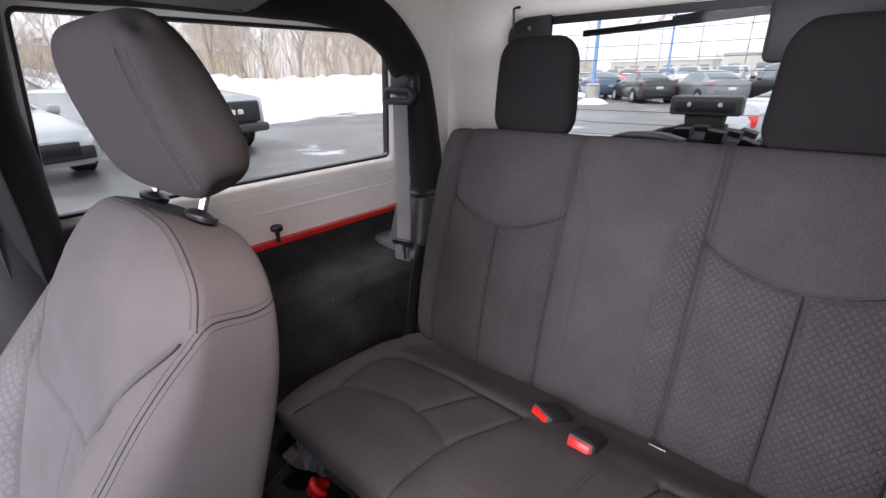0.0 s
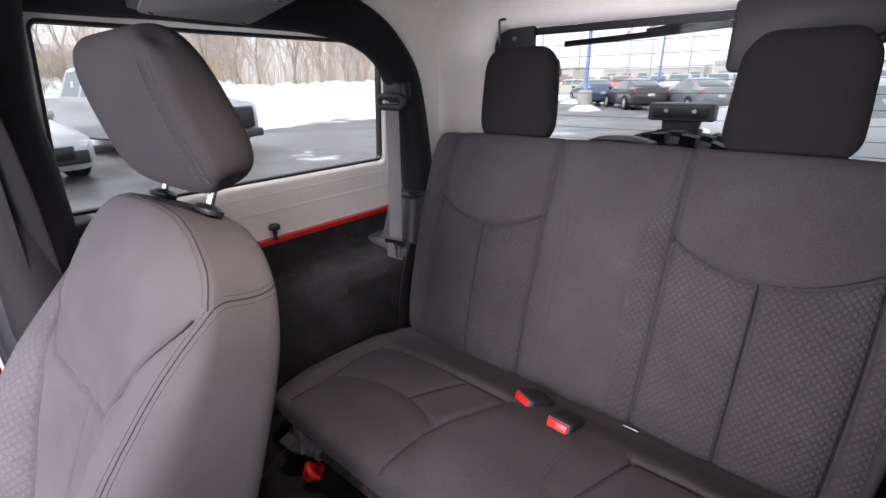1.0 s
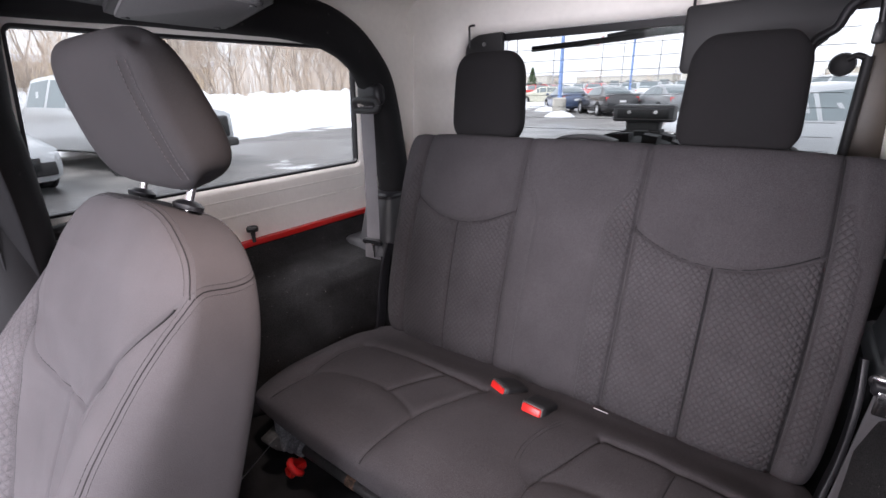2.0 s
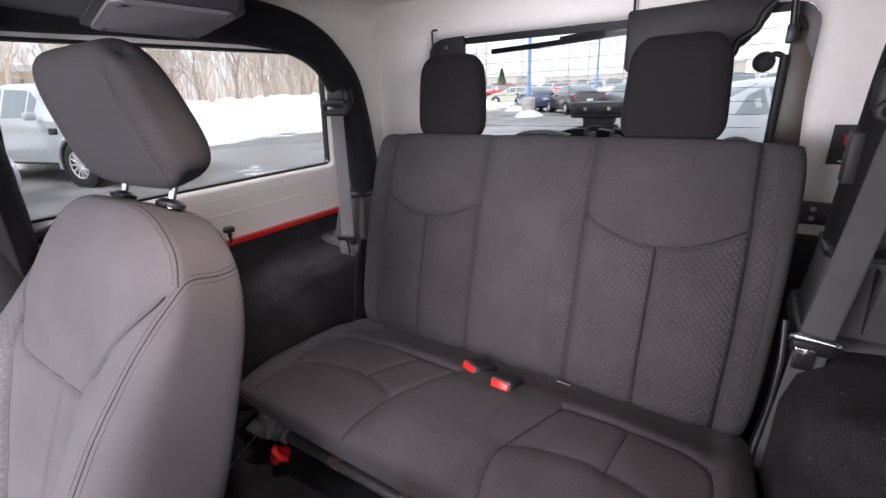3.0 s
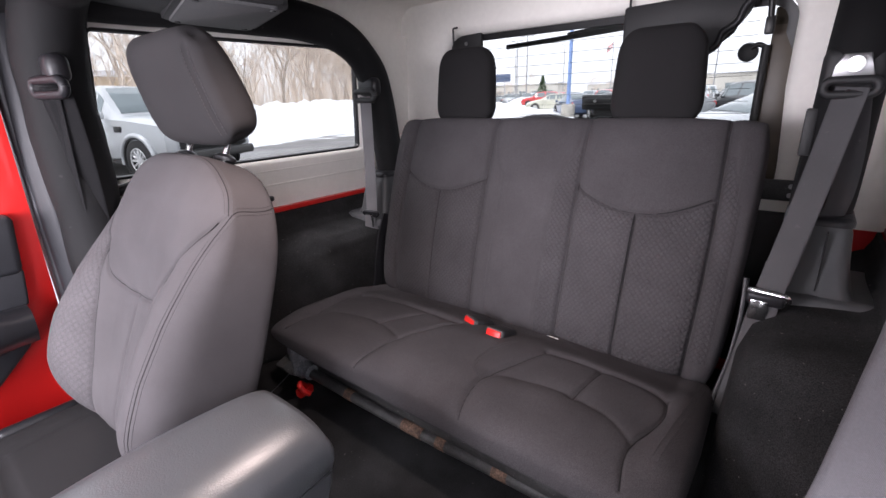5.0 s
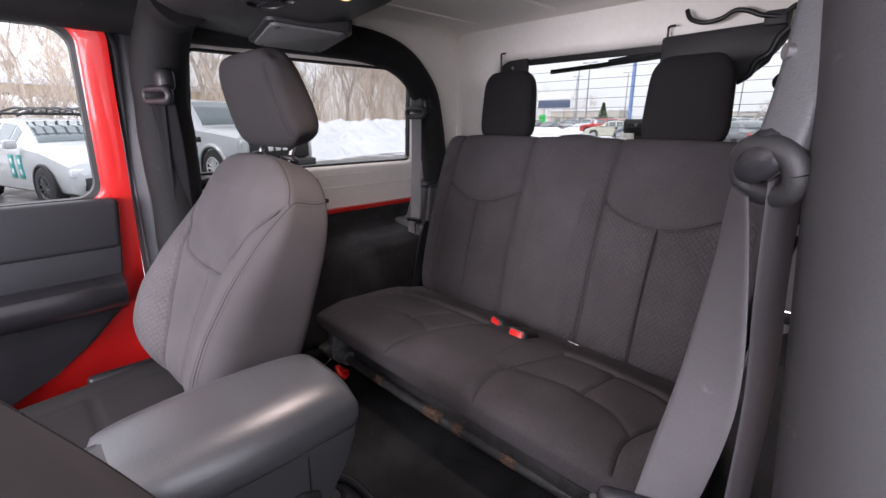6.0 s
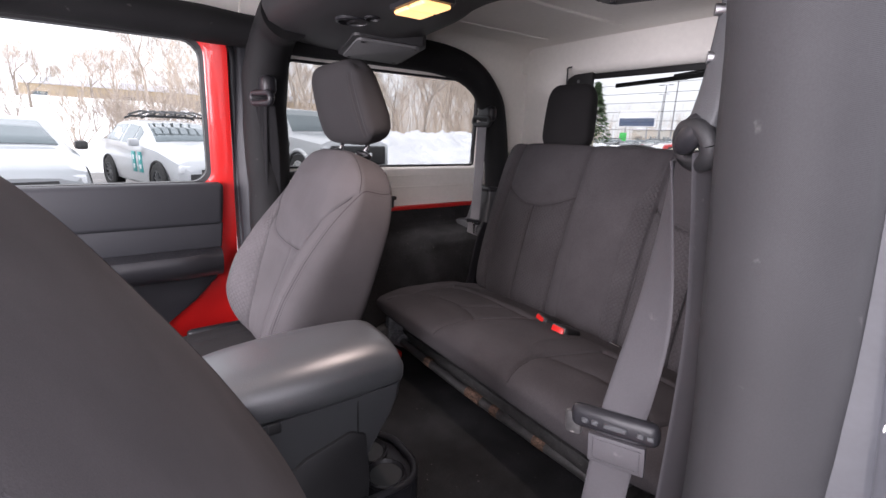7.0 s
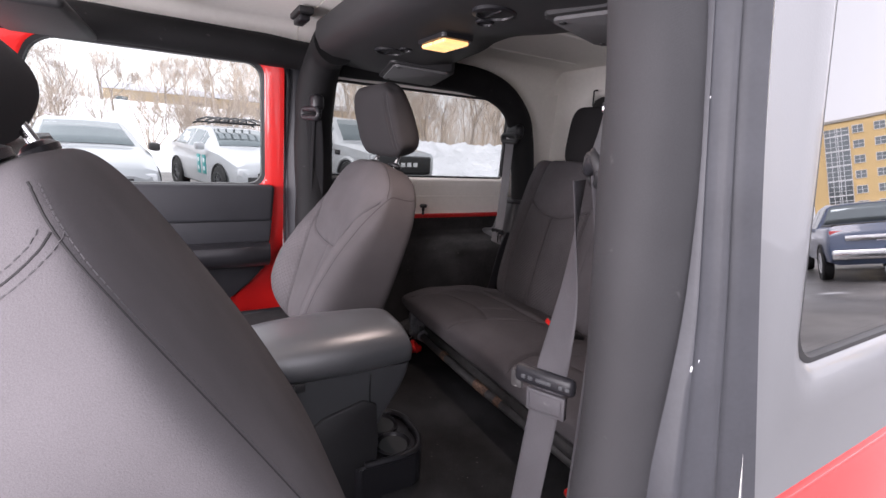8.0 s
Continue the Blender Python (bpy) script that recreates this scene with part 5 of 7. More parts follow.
# ================================================================ overhead sound bar on the roll bar
pod = empty("overhead_sound_bar", (0, 0.5, 1.68))
tagged(pod, "black overhead pod with speakers and a lit dome lamp", "sound bar")
bm = bmesh.new()
rows = []
for x in np.linspace(-0.60, 0.60, 49):
    ax = abs(x)
    dip = 0.030 * math.exp(-((ax - 0.42) / 0.14) ** 2)
    wid = 1 - 0.22 * float(step01(np.array(ax), 0.46, 0.60))
    mid = 0.020 * math.exp(-(ax / 0.13) ** 2)
    sec = [(0.335, 1.735), (0.330, 1.700), (0.345, 1.668), (0.385, 1.650), (0.45, 1.645 - mid * 0.2), (0.52, 1.642 - dip * 0.3), (0.60, 1.640 - dip * 0.7 + mid), (0.68, 1.652 - dip * 0.8 + mid), (0.735 - mid * 2, 1.672 - dip * 0.4 + mid), (0.755 - mid * 2, 1.705), (0.75 - mid * 2, 1.735)]
    rows.append([bm.verts.new(Vector((x, 0.53 + (y - 0.53) * wid, z)) - pod.location) for y, z in sec])
for a, b in zip(rows[:-1], rows[1:]):
    for k in range(len(a)):
        bm.faces.new((a[k], a[(k + 1) % len(a)], b[(k + 1) % len(a)], b[k]))
bm.faces.new(rows[0]), bm.faces.new(rows[-1][::-1])
part("shell", bm, M["darkplastic"], pod, sharp=60)
for s in (-1, 1):
    m = Matrix.Translation(rel((s * 0.425, 0.635, 1.624), pod)) @ pose(0, 0, 0, -3, s * 2, s * 14)
    bm = bmesh.new()
    prism(bm, rrect(0, 0, 0.135, 0.098, 0.02, 5), "z", -0.004, 0.030, 0.005)
    bmesh.ops.transform(bm, matrix=m, verts=bm.verts)
    sp = part("speaker", bm, M["darkplastic"], pod)
    bm = bmesh.new()
    prism(bm, rrect(0, 0, 0.122, 0.085, 0.016, 5), "z", -0.010, 0.0, 0.003)
    bmesh.ops.transform(bm, matrix=m, verts=bm.verts)
    part("grille", bm, M["grille"], sp, "grey speaker grille")
    for dx, dy in ((-0.105, -0.07), (0.105, -0.07), (0.105, 0.07), (-0.105, 0.07)):
        bm = bmesh.new()
        lathe(bm, [(0.006, -0.012), (0.006, -0.004)], "z", (dx, dy, 0), 12)
        bmesh.ops.transform(bm, matrix=m, verts=bm.verts)
        part("screw", bm, M["gasket"], sp)
    for dx, rr in ((0.185, 0.040), (0.245, 0.018)):
        bm = bmesh.new()
        cx = s * (0.425 - dx)
        cy = 0.53 if rr > 0.03 else 0.55
        lathe(bm, [(rr, 0.0), (rr, 0.006), (rr * 0.82, 0.008), (rr * 0.78, 0.003), (0.004, 0.003)], "z", (0, 0, 0), 26)
        bmesh.ops.transform(bm, matrix=Matrix.Translation(rel((cx, cy - 0.06, 1.6465), pod)) @ pose(0, 0, 0, 180, 0, 0), verts=bm.verts)
        part("vent_ring", bm, M["plastic"], pod)
    part("vent_fin", boxbm(rel((s * 0.24 - 0.03, 0.467, 1.640), pod), rel((s * 0.24 + 0.03, 0.473, 1.645), pod), 0.002), M["plastic"], pod)
lamp_m = Matrix.Translation(rel((0.0, 0.505, 1.638), pod))
bm = bmesh.new()
prism(bm, rrect(0, 0, 0.064, 0.040, 0.012, 5), "z", -0.006, 0.02, 0.004)
bmesh.ops.transform(bm, matrix=lamp_m, verts=bm.verts)
dl = part("dome_lamp", bm, M["plastic"], pod)
for dx in (-0.028, 0.028):
    bm = bmesh.new()
    prism(bm, rrect(dx, 0, 0.026, 0.032, 0.006, 4), "z", -0.014, -0.005, 0.004)
    bmesh.ops.transform(bm, matrix=lamp_m, verts=bm.verts)
    part("lens", bm, M["dome"], dl, "glowing amber lamp lens")
# latch and bracket at the front roof panels
for x in (-0.50, 0.50):
    lt = empty("roof_panel_latch", (x, 0.30, 1.73))
    tagged(lt, "black roof panel latch at the white ceiling", "latch", group="roof latches")
    part("base", boxbm((-0.06, -0.022, 0.016), (0.06, 0.022, 0.034), 0.005, 3), M["darkplastic"], lt)
    part("lever", boxbm((-0.045, -0.016, -0.002), (0.045, 0.014, 0.016), 0.006, 3), M["plastic"], lt)


# ================================================================ centre console
con = empty("centre_console", (0.02, 0.24, FLOOR))
tagged(con, "black centre console with a padded armrest lid and rear cup holders", "console")
# lid: crowned vinyl pad over a hard rim
bm = bmesh.new()
rows = []
for k, y in enumerate(np.linspace(0.052, 0.405, 40)):
    u = (y - 0.052) / 0.353
    e = (1 - abs(2 * u - 1) ** 7) ** (1 / 4.0) if 0 < u < 1 else 0.0
    wx = 0.098 + 0.012 * math.sin(u * math.pi) + 0.004 * u
    wx *= 0.90 + 0.10 * e
    top = 1.006 - 0.006 * (2 * u - 1) ** 2 + 0.004 * u
    bot = 0.928 - 0.004 * u
    n = 28
    sec = []
    for i in range(n + 1):
        s = -1 + 2 * i / n
        x = wx * math.copysign(1 - (1 - abs(s)) ** 1.5, s)
        c = (1 - abs(x / wx) ** 3.2) ** (1 / 2.2) if abs(x) < wx else 0
        z = 0.952 + (top - 0.952) * c * (0.35 + 0.65 * e)
        sec.append((x, z))
    sec += [(wx * 1.0, 0.945), (wx * 0.985, bot + 0.008), (wx * 0.95, bot), (-wx * 0.95, bot), (-wx * 0.985, bot + 0.008), (-wx * 1.0, 0.945)]
    rows.append([bm.verts.new(Vector((0.022 + x, y, z)) - con.location) for x, z in sec])
for a, b in zip(rows[:-1], rows[1:]):
    for k in range(len(a)):
        bm.faces.new((a[k], a[(k + 1) % len(a)], b[(k + 1) % len(a)], b[k]))
bm.faces.new(rows[0]), bm.faces.new(rows[-1][::-1])
lid = part("lid", bm, M["leather"], con, "padded black vinyl armrest lid", sharp=70)
bm = bmesh.new()
prism(bm, rrect(0.022, 0.966, 0.045, 0.030, 0.018, 6), "y", 0.036, 0.070, 0.007, 3)
bmesh.ops.translate(bm, verts=bm.verts, vec=-con.location)
part("latch", bm, M["greyplastic"], lid, "grey lid latch with a lock")
bm = bmesh.new()
lathe(bm, [(0.010, -0.004), (0.010, 0.002), (0.007, 0.004)], "y", rel((0.022, 0.034, 0.962), con), 16)
part("lock", bm, M["steel"], lid)
# body: tapering box with a moulded line and a recess at the foot
bm = bmesh.new()
rows = []
for z in (0.602, 0.66, 0.72, 0.80, 0.86, 0.90, 0.926):
    t = (z - 0.602) / 0.324
    hw = 0.088 + 0.017 * t
    y1 = 0.300 + 0.098 * float(step01(np.array(t), 0.30, 1.0))
    y0 = 0.06
    loop = rrect(0.022, (y0 + y1) / 2, hw, (y1 - y0) / 2, 0.018, 5)
    rows.append([bm.verts.new(Vector((x, y, z)) - con.location) for x, y in loop])
for a, b in zip(rows[:-1], rows[1:]):
    for k in range(len(a)):
        bm.faces.new((a[k], a[(k + 1) % len(a)], b[(k + 1) % len(a)], b[k]))
bm.faces.new(rows[0][::-1]), bm.faces.new(rows[-1])
part("body", bm, M["greyplastic"], con, sharp=50)
for s in (-1, 1):
    bm = bmesh.new()
    prism(bm, [(0.10, 0.605), (0.10, 0.72), (0.14, 0.79), (0.20, 0.835), (0.285, 0.857), (0.318, 0.84), (0.322, 0.74), (0.315, 0.605)], "x", 0.022 + s * 0.088, 0.022 + s * 0.108, 0.006, 2)
    bmesh.ops.translate(bm, verts=bm.verts, vec=-con.location)
    part("side_pad", bm, M["darkplastic"], con, "rounded dark side pad")
    part("seam_line", boxbm(rel((0.022 + s * 0.1035 - 0.001, 0.300, 0.845), con), rel((0.022 + s * 0.1035 + 0.001, 0.3025, 0.92), con)), M["gasket"], con)
    part("lid_stop", boxbm(rel((0.022 + s * 0.104 - 0.006, 0.140, 0.908), con), rel((0.022 + s * 0.104 + 0.006, 0.162, 0.928), con), 0.003), M["darkplastic"], con)
# rear cup holder tray
tray = empty("cup_holder_tray", (0.0, 0.0, 0.0))
tray.parent = con
bm = bmesh.new()
prism(bm, rrect(0.050, 0.350, 0.088, 0.095, 0.035, 7), "z", 0.602, 0.690, 0.006, 2)
bmesh.ops.translate(bm, verts=bm.verts, vec=-con.location)
part("tray_body", bm, M["plastic"], tray)
for x in (0.008, 0.092):
    bm = bmesh.new()
    lathe(bm, [(0.043, 0.688), (0.0445, 0.698), (0.040, 0.701), (0.036, 0.697), (0.034, 0.6935), (0.002, 0.6925)], "z", rel((x, 0.378, 0), con), 30)
    part("cup_ring", bm, M["plastic"], tray)
    bm = bmesh.new()
    lathe(bm, [(0.0345, 0.6936), (0.0335, 0.6946), (0.001, 0.6948)], "z", rel((x, 0.378, 0), con), 30)
    part("cup_floor", bm, M["gasket"], tray)
bm = bmesh.new()
tube(bm, [rel(p, con) for p in smooth_path([(-0.036, 0.29, 0.695), (-0.040, 0.40, 0.697), (-0.004, 0.440, 0.698), (0.050, 0.446, 0.698), (0.104, 0.440, 0.698), (0.140, 0.40, 0.697), (0.136, 0.29, 0.695)], 8)], 0.008, 10)
part("tray_rim", bm, M["plastic"], tray)


# ================================================================ seat belts
def strap(name, pts, parent, side, half=0.024, n=10, material=None):
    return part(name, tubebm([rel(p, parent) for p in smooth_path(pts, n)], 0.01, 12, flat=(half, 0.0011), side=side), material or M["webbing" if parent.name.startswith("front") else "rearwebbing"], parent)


def guide_loop(parent, c, ax, r, hw, hh, material, tilt=0.0, name="guide_loop"):
    """A rounded slot-shaped ring. ax: direction of its width."""
    ax = Vector(ax).normalized()
    up = Vector((0, 0, 1))
    out = ax.cross(up)
    up = (up * math.cos(tilt) + out * math.sin(tilt)).normalized()
    pts = [Vector(c) + ax * x + up * y for x, y in rrect(0, 0, hw, hh, min(hw, hh) * 0.98, 7)]
    pts.append(pts[0])
    return part(name, tubebm([rel(p, parent) for p in pts], r, 10), material, parent)


def twist(a, b, n):
    a, b = Vector(a), Vector(b)
    return [tuple(a.lerp(b, k / (n - 1))) for k in range(n)]


# rear, driver side
rb = empty("rear_seat_belt", (0.62, 1.20, 1.20))
tagged(rb, "grey rear seat belt hanging from a chromed loop", "seat belt", group="seat belts")
part("anchor_cover", boxbm(rel((0.580, 1.208, 1.425), rb), rel((0.672, 1.240, 1.500), rb), 0.016, 3), M["darkplastic"], rb)
bm = bmesh.new()
prism(bm, [(0.607, 1.488), (0.645, 1.488), (0.649, 1.468), (0.656, 1.446), (0.592, 1.446), (0.602, 1.468)], "y", 1.196, 1.203, 0.003)
bmesh.ops.translate(bm, verts=bm.verts, vec=-rb.location)
part("anchor_plate", bm, M["steel"], rb, "bare steel anchor plate")
bm = bmesh.new()
lathe(bm, [(0.013, -0.010), (0.014, -0.003), (0.014, 0.0)], "y", rel((0.626, 1.197, 1.470), rb), 18)
part("bolt", bm, M["chrome"], rb)
guide_loop(rb, (0.626, 1.192, 1.432), (1, 0, 0), 0.0075, 0.037, 0.012, M["darkplastic"])
strap("shoulder_strap", [(0.629, 1.192, 1.432), (0.612, 1.170, 1.30), (0.592, 1.143, 1.16), (0.574, 1.117, 1.045), (0.560, 1.085, 0.92), (0.545, 1.05, 0.79)], rb, (1, -0.25, 0))
strap("return_strap", [(0.638, 1.200, 1.432), (0.650, 1.215, 1.33), (0.652, 1.228, 1.24), (0.642, 1.245, 1.17)], rb, (0.8, 0.6, 0))
guide_loop(rb, (0.575, 1.112, 1.050), (1, -0.2, 0), 0.006, 0.033, 0.008, M["chrome"], 0.5, "tongue_loop")
part("tongue", boxbm(rel((0.548, 1.098, 1.000), rb), rel((0.578, 1.104, 1.042), rb), 0.003), M["chrome"], rb, "chrome belt tongue")
part("tongue_grip", boxbm(rel((0.540, 1.100, 1.030), rb), rel((0.604, 1.118, 1.056), rb), 0.008, 3), M["plastic"], rb)

# rear, passenger side
rp = empty("rear_seat_belt", (-0.62, 1.20, 1.20))
tagged(rp, "grey rear seat belt hanging from a black loop beside the window", "seat belt", group="seat belts")
part("anchor_cover", boxbm(rel((-0.668, 1.195, 1.450), rp), rel((-0.575, 1.235, 1.512), rp), 0.020, 4), M["plastic"], rp)
guide_loop(rp, (-0.618, 1.188, 1.452), (1, 0.1, 0), 0.0095, 0.044, 0.014, M["darkplastic"])
# straps in the lighter copy, their brightness put into the colour
strap("shoulder_strap", [(-0.618, 1.190, 1.45), (-0.612, 1.182, 1.30), (-0.604, 1.170, 1.16), (-0.597, 1.158, 1.06)], rp, (0.9, 0.3, 0), half=0.021, material=M["litwebbing"])
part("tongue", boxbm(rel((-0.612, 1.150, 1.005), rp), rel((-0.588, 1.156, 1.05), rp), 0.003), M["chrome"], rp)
strap("lap_strap", [(-0.597, 1.156, 1.05), (-0.592, 1.14, 0.95), (-0.592, 1.11, 0.84), (-0.600, 1.07, 0.78)], rp, (0.5, 0.86, 0), material=M["litwebbing"])
guide_loop(rp, (-0.597, 1.153, 1.055), (1, 0.2, 0), 0.006, 0.030, 0.007, M["plastic"], 0.4, "tongue_loop")

# plastic covers at the foot of the rear bars
def rounded_stack(levels, cxs):
    bm = bmesh.new()
    rows = []
    for z, hx, y0, y1, cx in levels:
        loop = rrect(cxs * cx, (y0 + y1) / 2, hx, (y1 - y0) / 2, 0.02, 5)
        rows.append([bm.verts.new((x, y, z)) for x, y in loop])
    for a, b in zip(rows[:-1], rows[1:]):
        for k in range(len(a)):
            bm.faces.new((a[k], a[(k + 1) % len(a)], b[(k + 1) % len(a)], b[k]))
    bm.faces.new(rows[0][::-1]), bm.faces.new(rows[-1])
    return bm


for s in (-1, 1):
    fc = empty("bar_foot_cover", (0, 0, 0))
    tagged(fc, "grey plastic cover round the roll bar foot", "cover", group="bar foot covers")
    part("flange", rounded_stack([(1.010, 0.100, 1.160, 1.40, 0.650), (1.036, 0.097, 1.165, 1.395, 0.650), (1.042, 0.092, 1.172, 1.39, 0.649)], s), M["greyplastic"], fc, sharp=50)
    part("body", rounded_stack([(1.038, 0.074, 1.180, 1.375, 0.634), (1.06, 0.066, 1.190, 1.368, 0.631), (1.11, 0.060, 1.200, 1.36, 0.629), (1.165, 0.055, 1.212, 1.355, 0.628), (1.176, 0.052, 1.216, 1.352, 0.628)], s), M["greyplastic"], fc, sharp=50)
    part("cap", rounded_stack([(1.176, 0.056, 1.211, 1.357, 0.628), (1.186, 0.056, 1.211, 1.357, 0.628), (1.192, 0.049, 1.218, 1.350, 0.628)], s), M["plastic"], fc, sharp=50)
    part("seam_line", boxbm((s * 0.645 - 0.001, 1.186, 1.05), (s * 0.645 + 0.001, 1.2115, 1.168)), M["gasket"], fc)

# front, driver side
fb = empty("front_seat_belt", (0.64, 0.33, 1.0))
tagged(fb, "dusty grey front seat belt with a black tongue on its strap", "seat belt", group="seat belts")
part("anchor_arm", tubebm([rel(p, fb) for p in smooth_path([(0.648, 0.330, 1.405), (0.652, 0.336, 1.44), (0.655, 0.340, 1.50), (0.656, 0.342, 1.535)], 6)], 0.015, 14, flat=(0.013, 0.009), side=(0.9, -0.4, 0)), M["greyplastic"], fb)
guide_loop(fb, (0.643, 0.330, 1.396), (0.84, -0.54, 0), 0.0065, 0.017, 0.013, M["darkplastic"], 0.3)
part("loop_cap", tubebm([rel(p, fb) for p in smooth_path([(0.632, 0.338, 1.394), (0.636, 0.336, 1.405), (0.644, 0.331, 1.411), (0.652, 0.327, 1.405)], 4)], [0.004, 0.006, 0.007, 0.008, 0.0085, 0.009, 0.009, 0.009, 0.009, 0.0085, 0.008, 0.006, 0.004], 12), M["plastic"], fb)
strap("shoulder_strap", [(0.634, 0.320, 1.385), (0.636, 0.322, 1.33), (0.634, 0.326, 1.26), (0.624, 0.329, 1.19), (0.618, 0.330, 1.15), (0.612, 0.328, 1.06), (0.606, 0.320, 0.92), (0.60, 0.31, 0.78), (0.60, 0.30, 0.66)], fb, twist((0.40, -0.91, 0), (0.93, 0.36, 0), 36) + [(0.93, 0.36, 0)] * 45, half=0.0185)
strap("return_strap", [(0.650, 0.344, 1.396), (0.651, 0.361, 1.324), (0.656, 0.367, 1.233), (0.654, 0.372, 1.05), (0.650, 0.375, 0.85), (0.648, 0.378, 0.66)], fb, (0.2, 0.98, 0), half=0.0225)
bm = bmesh.new()
bmesh.ops.create_uvsphere(bm, u_segments=20, v_segments=12, radius=1.0)
bmesh.ops.transform(bm, matrix=Matrix.Translation(rel((0.640, 0.326, 1.401), fb)) @ pose(0, 0, 0, 0, -35, -30) @ Matrix.Diagonal((0.016, 0.007, 0.010, 1)), verts=bm.verts)
part("loop_shell", bm, M["plastic"], fb, "glossy black moulded loop")
tg = part("tongue", boxbm((-0.040, -0.007, -0.010), (0.036, 0.007, 0.012), 0.007, 3, Matrix.Translation(rel((0.617, 0.326, 1.152), fb)) @ pose(0, 0, 0, 0, -4, 21)), M["plastic"], fb, "black moulded belt tongue")
for dx, w in ((-0.026, 0.003), (-0.017, 0.003), (0.0, 0.010), (0.021, 0.003), (0.029, 0.003)):
    part("mark", boxbm((dx - w, -0.0085, -0.002), (dx + w, -0.006, 0.003), 0.001, 1, Matrix.Translation(rel((0.617, 0.326, 1.152), fb)) @ pose(0, 0, 0, 0, -4, 21)), M["greyplastic"], tg)
part("tongue_metal", boxbm((-0.046, -0.004, -0.020), (-0.030, 0.004, 0.004), 0.004, 2, Matrix.Translation(rel((0.617, 0.326, 1.152), fb)) @ pose(0, 0, 0, 0, -4, 21)), M["ironblack"], fb)
part("stitched_fold", boxbm((-0.0245, -0.0045, -0.040), (0.0245, 0.0035, -0.012), 0.0015, 2, Matrix.Translation(rel((0.617, 0.328, 1.150), fb)) @ pose(0, 0, 0, 0, -4, 21)), M["webbing"], fb, "stitched fold of webbing")
fold = Matrix.Translation(rel((0.617, 0.328, 1.150), fb)) @ pose(0, 0, 0, 0, -4, 21)
ring = [(-0.020, -0.036), (0.020, -0.036), (0.020, -0.016), (-0.020, -0.016), (-0.020, -0.036)]
stitches("stitching", [fold @ Vector((x, -0.0050, z)) for x, z in ring], fb, 0.004, 0.0026, 0.0005, M["webbing"])
for z in (1.485, 1.455):
    part("anchor_bolt", tubebm([rel((0.640, 0.332, z), fb), rel((0.652, 0.340, z), fb)], 0.004, 12), M["steel"], fb)

# front, passenger side
fp = empty("front_seat_belt", (-0.64, 0.32, 1.0))
tagged(fp, "black front seat belt hanging beside the door post", "seat belt", group="seat belts")
part("anchor_cover", boxbm(rel((-0.690, 0.290, 1.490), fp), rel((-0.615, 0.330, 1.545), fp), 0.016, 3), M["plastic"], fp)
guide_loop(fp, (-0.650, 0.292, 1.482), (1, 0.35, 0), 0.0095, 0.045, 0.014, M["plastic"])
# blacker than the other belts: shade beside the door post put into the colour
shaded_web = weave_mat("shaded_webbing", (0.007, 0.007, 0.008), 1400, 0.6, spec=0.15)
strap("shoulder_strap", [(-0.655, 0.292, 1.48), (-0.682, 0.290, 1.30), (-0.712, 0.288, 1.10), (-0.735, 0.290, 0.80)], fp, (0.9, 0.4, 0), material=shaded_web)
strap("return_strap", [(-0.640, 0.302, 1.48), (-0.655, 0.312, 1.34), (-0.688, 0.318, 1.18), (-0.715, 0.322, 0.98), (-0.725, 0.325, 0.80)], fp, (0.6, 0.8, 0), material=shaded_web)
fp.location += Vector((0.045, 0.058, 0.0))


# ================================================================ rear glass fittings
mot = empty("wiper_motor_cover", (0.28, 1.52, 1.60))
tagged(mot, "black wiper motor cover hanging over the rear glass", "motor cover")
bm = bmesh.new()
prism(bm, [(0.128, 1.655), (0.128, 1.520), (0.140, 1.512), (0.335, 1.520), (0.362, 1.545), (0.385, 1.575), (0.405, 1.590), (0.425, 1.620), (0.425, 1.650), (0.400, 1.662)], "y", 1.480, 1.528, 0.008, 2)
bmesh.ops.translate(bm, verts=bm.verts, vec=-mot.location)
part("cover", bm, M["darkplastic"], mot)
bm = tubebm([rel(p, mot) for p in smooth_path([(0.335, 1.482, 1.522), (0.362, 1.480, 1.540), (0.372, 1.480, 1.568), (0.400, 1.480, 1.588), (0.412, 1.480, 1.62), (0.430, 1.480, 1.64)], 6)], 0.009, 10)
part("edge_bead", bm, M["plastic"], mot)
part("clip", boxbm(rel((0.375, 1.47, 1.650), mot), rel((0.425, 1.51, 1.685), mot), 0.006), M["darkplastic"], mot)
hs = empty("wiring_hose", (0.3, 1.49, 1.69))
tagged(hs, "black corrugated wiring hose looping from the ceiling", "hose")
part("hose", tubebm([rel(p, hs) for p in smooth_path([(0.19, 1.475, 1.715), (0.205, 1.468, 1.690), (0.24, 1.465, 1.676), (0.28, 1.465, 1.680), (0.31, 1.466, 1.695), (0.34, 1.468, 1.690), (0.37, 1.47, 1.676), (0.41, 1.475, 1.668)], 6)], 0.006, 10), M["gasket"], hs)
part("hose", tubebm([rel(p, hs) for p in smooth_path([(0.415, 1.475, 1.672), (0.44, 1.478, 1.690), (0.458, 1.482, 1.670), (0.462, 1.488, 1.63), (0.466, 1.492, 1.585)], 6)], 0.007, 10), M["gasket"], hs)
part("plug", boxbm(rel((0.456, 1.484, 1.555), hs), rel((0.476, 1.500, 1.595), hs), 0.005), M["gasket"], hs)
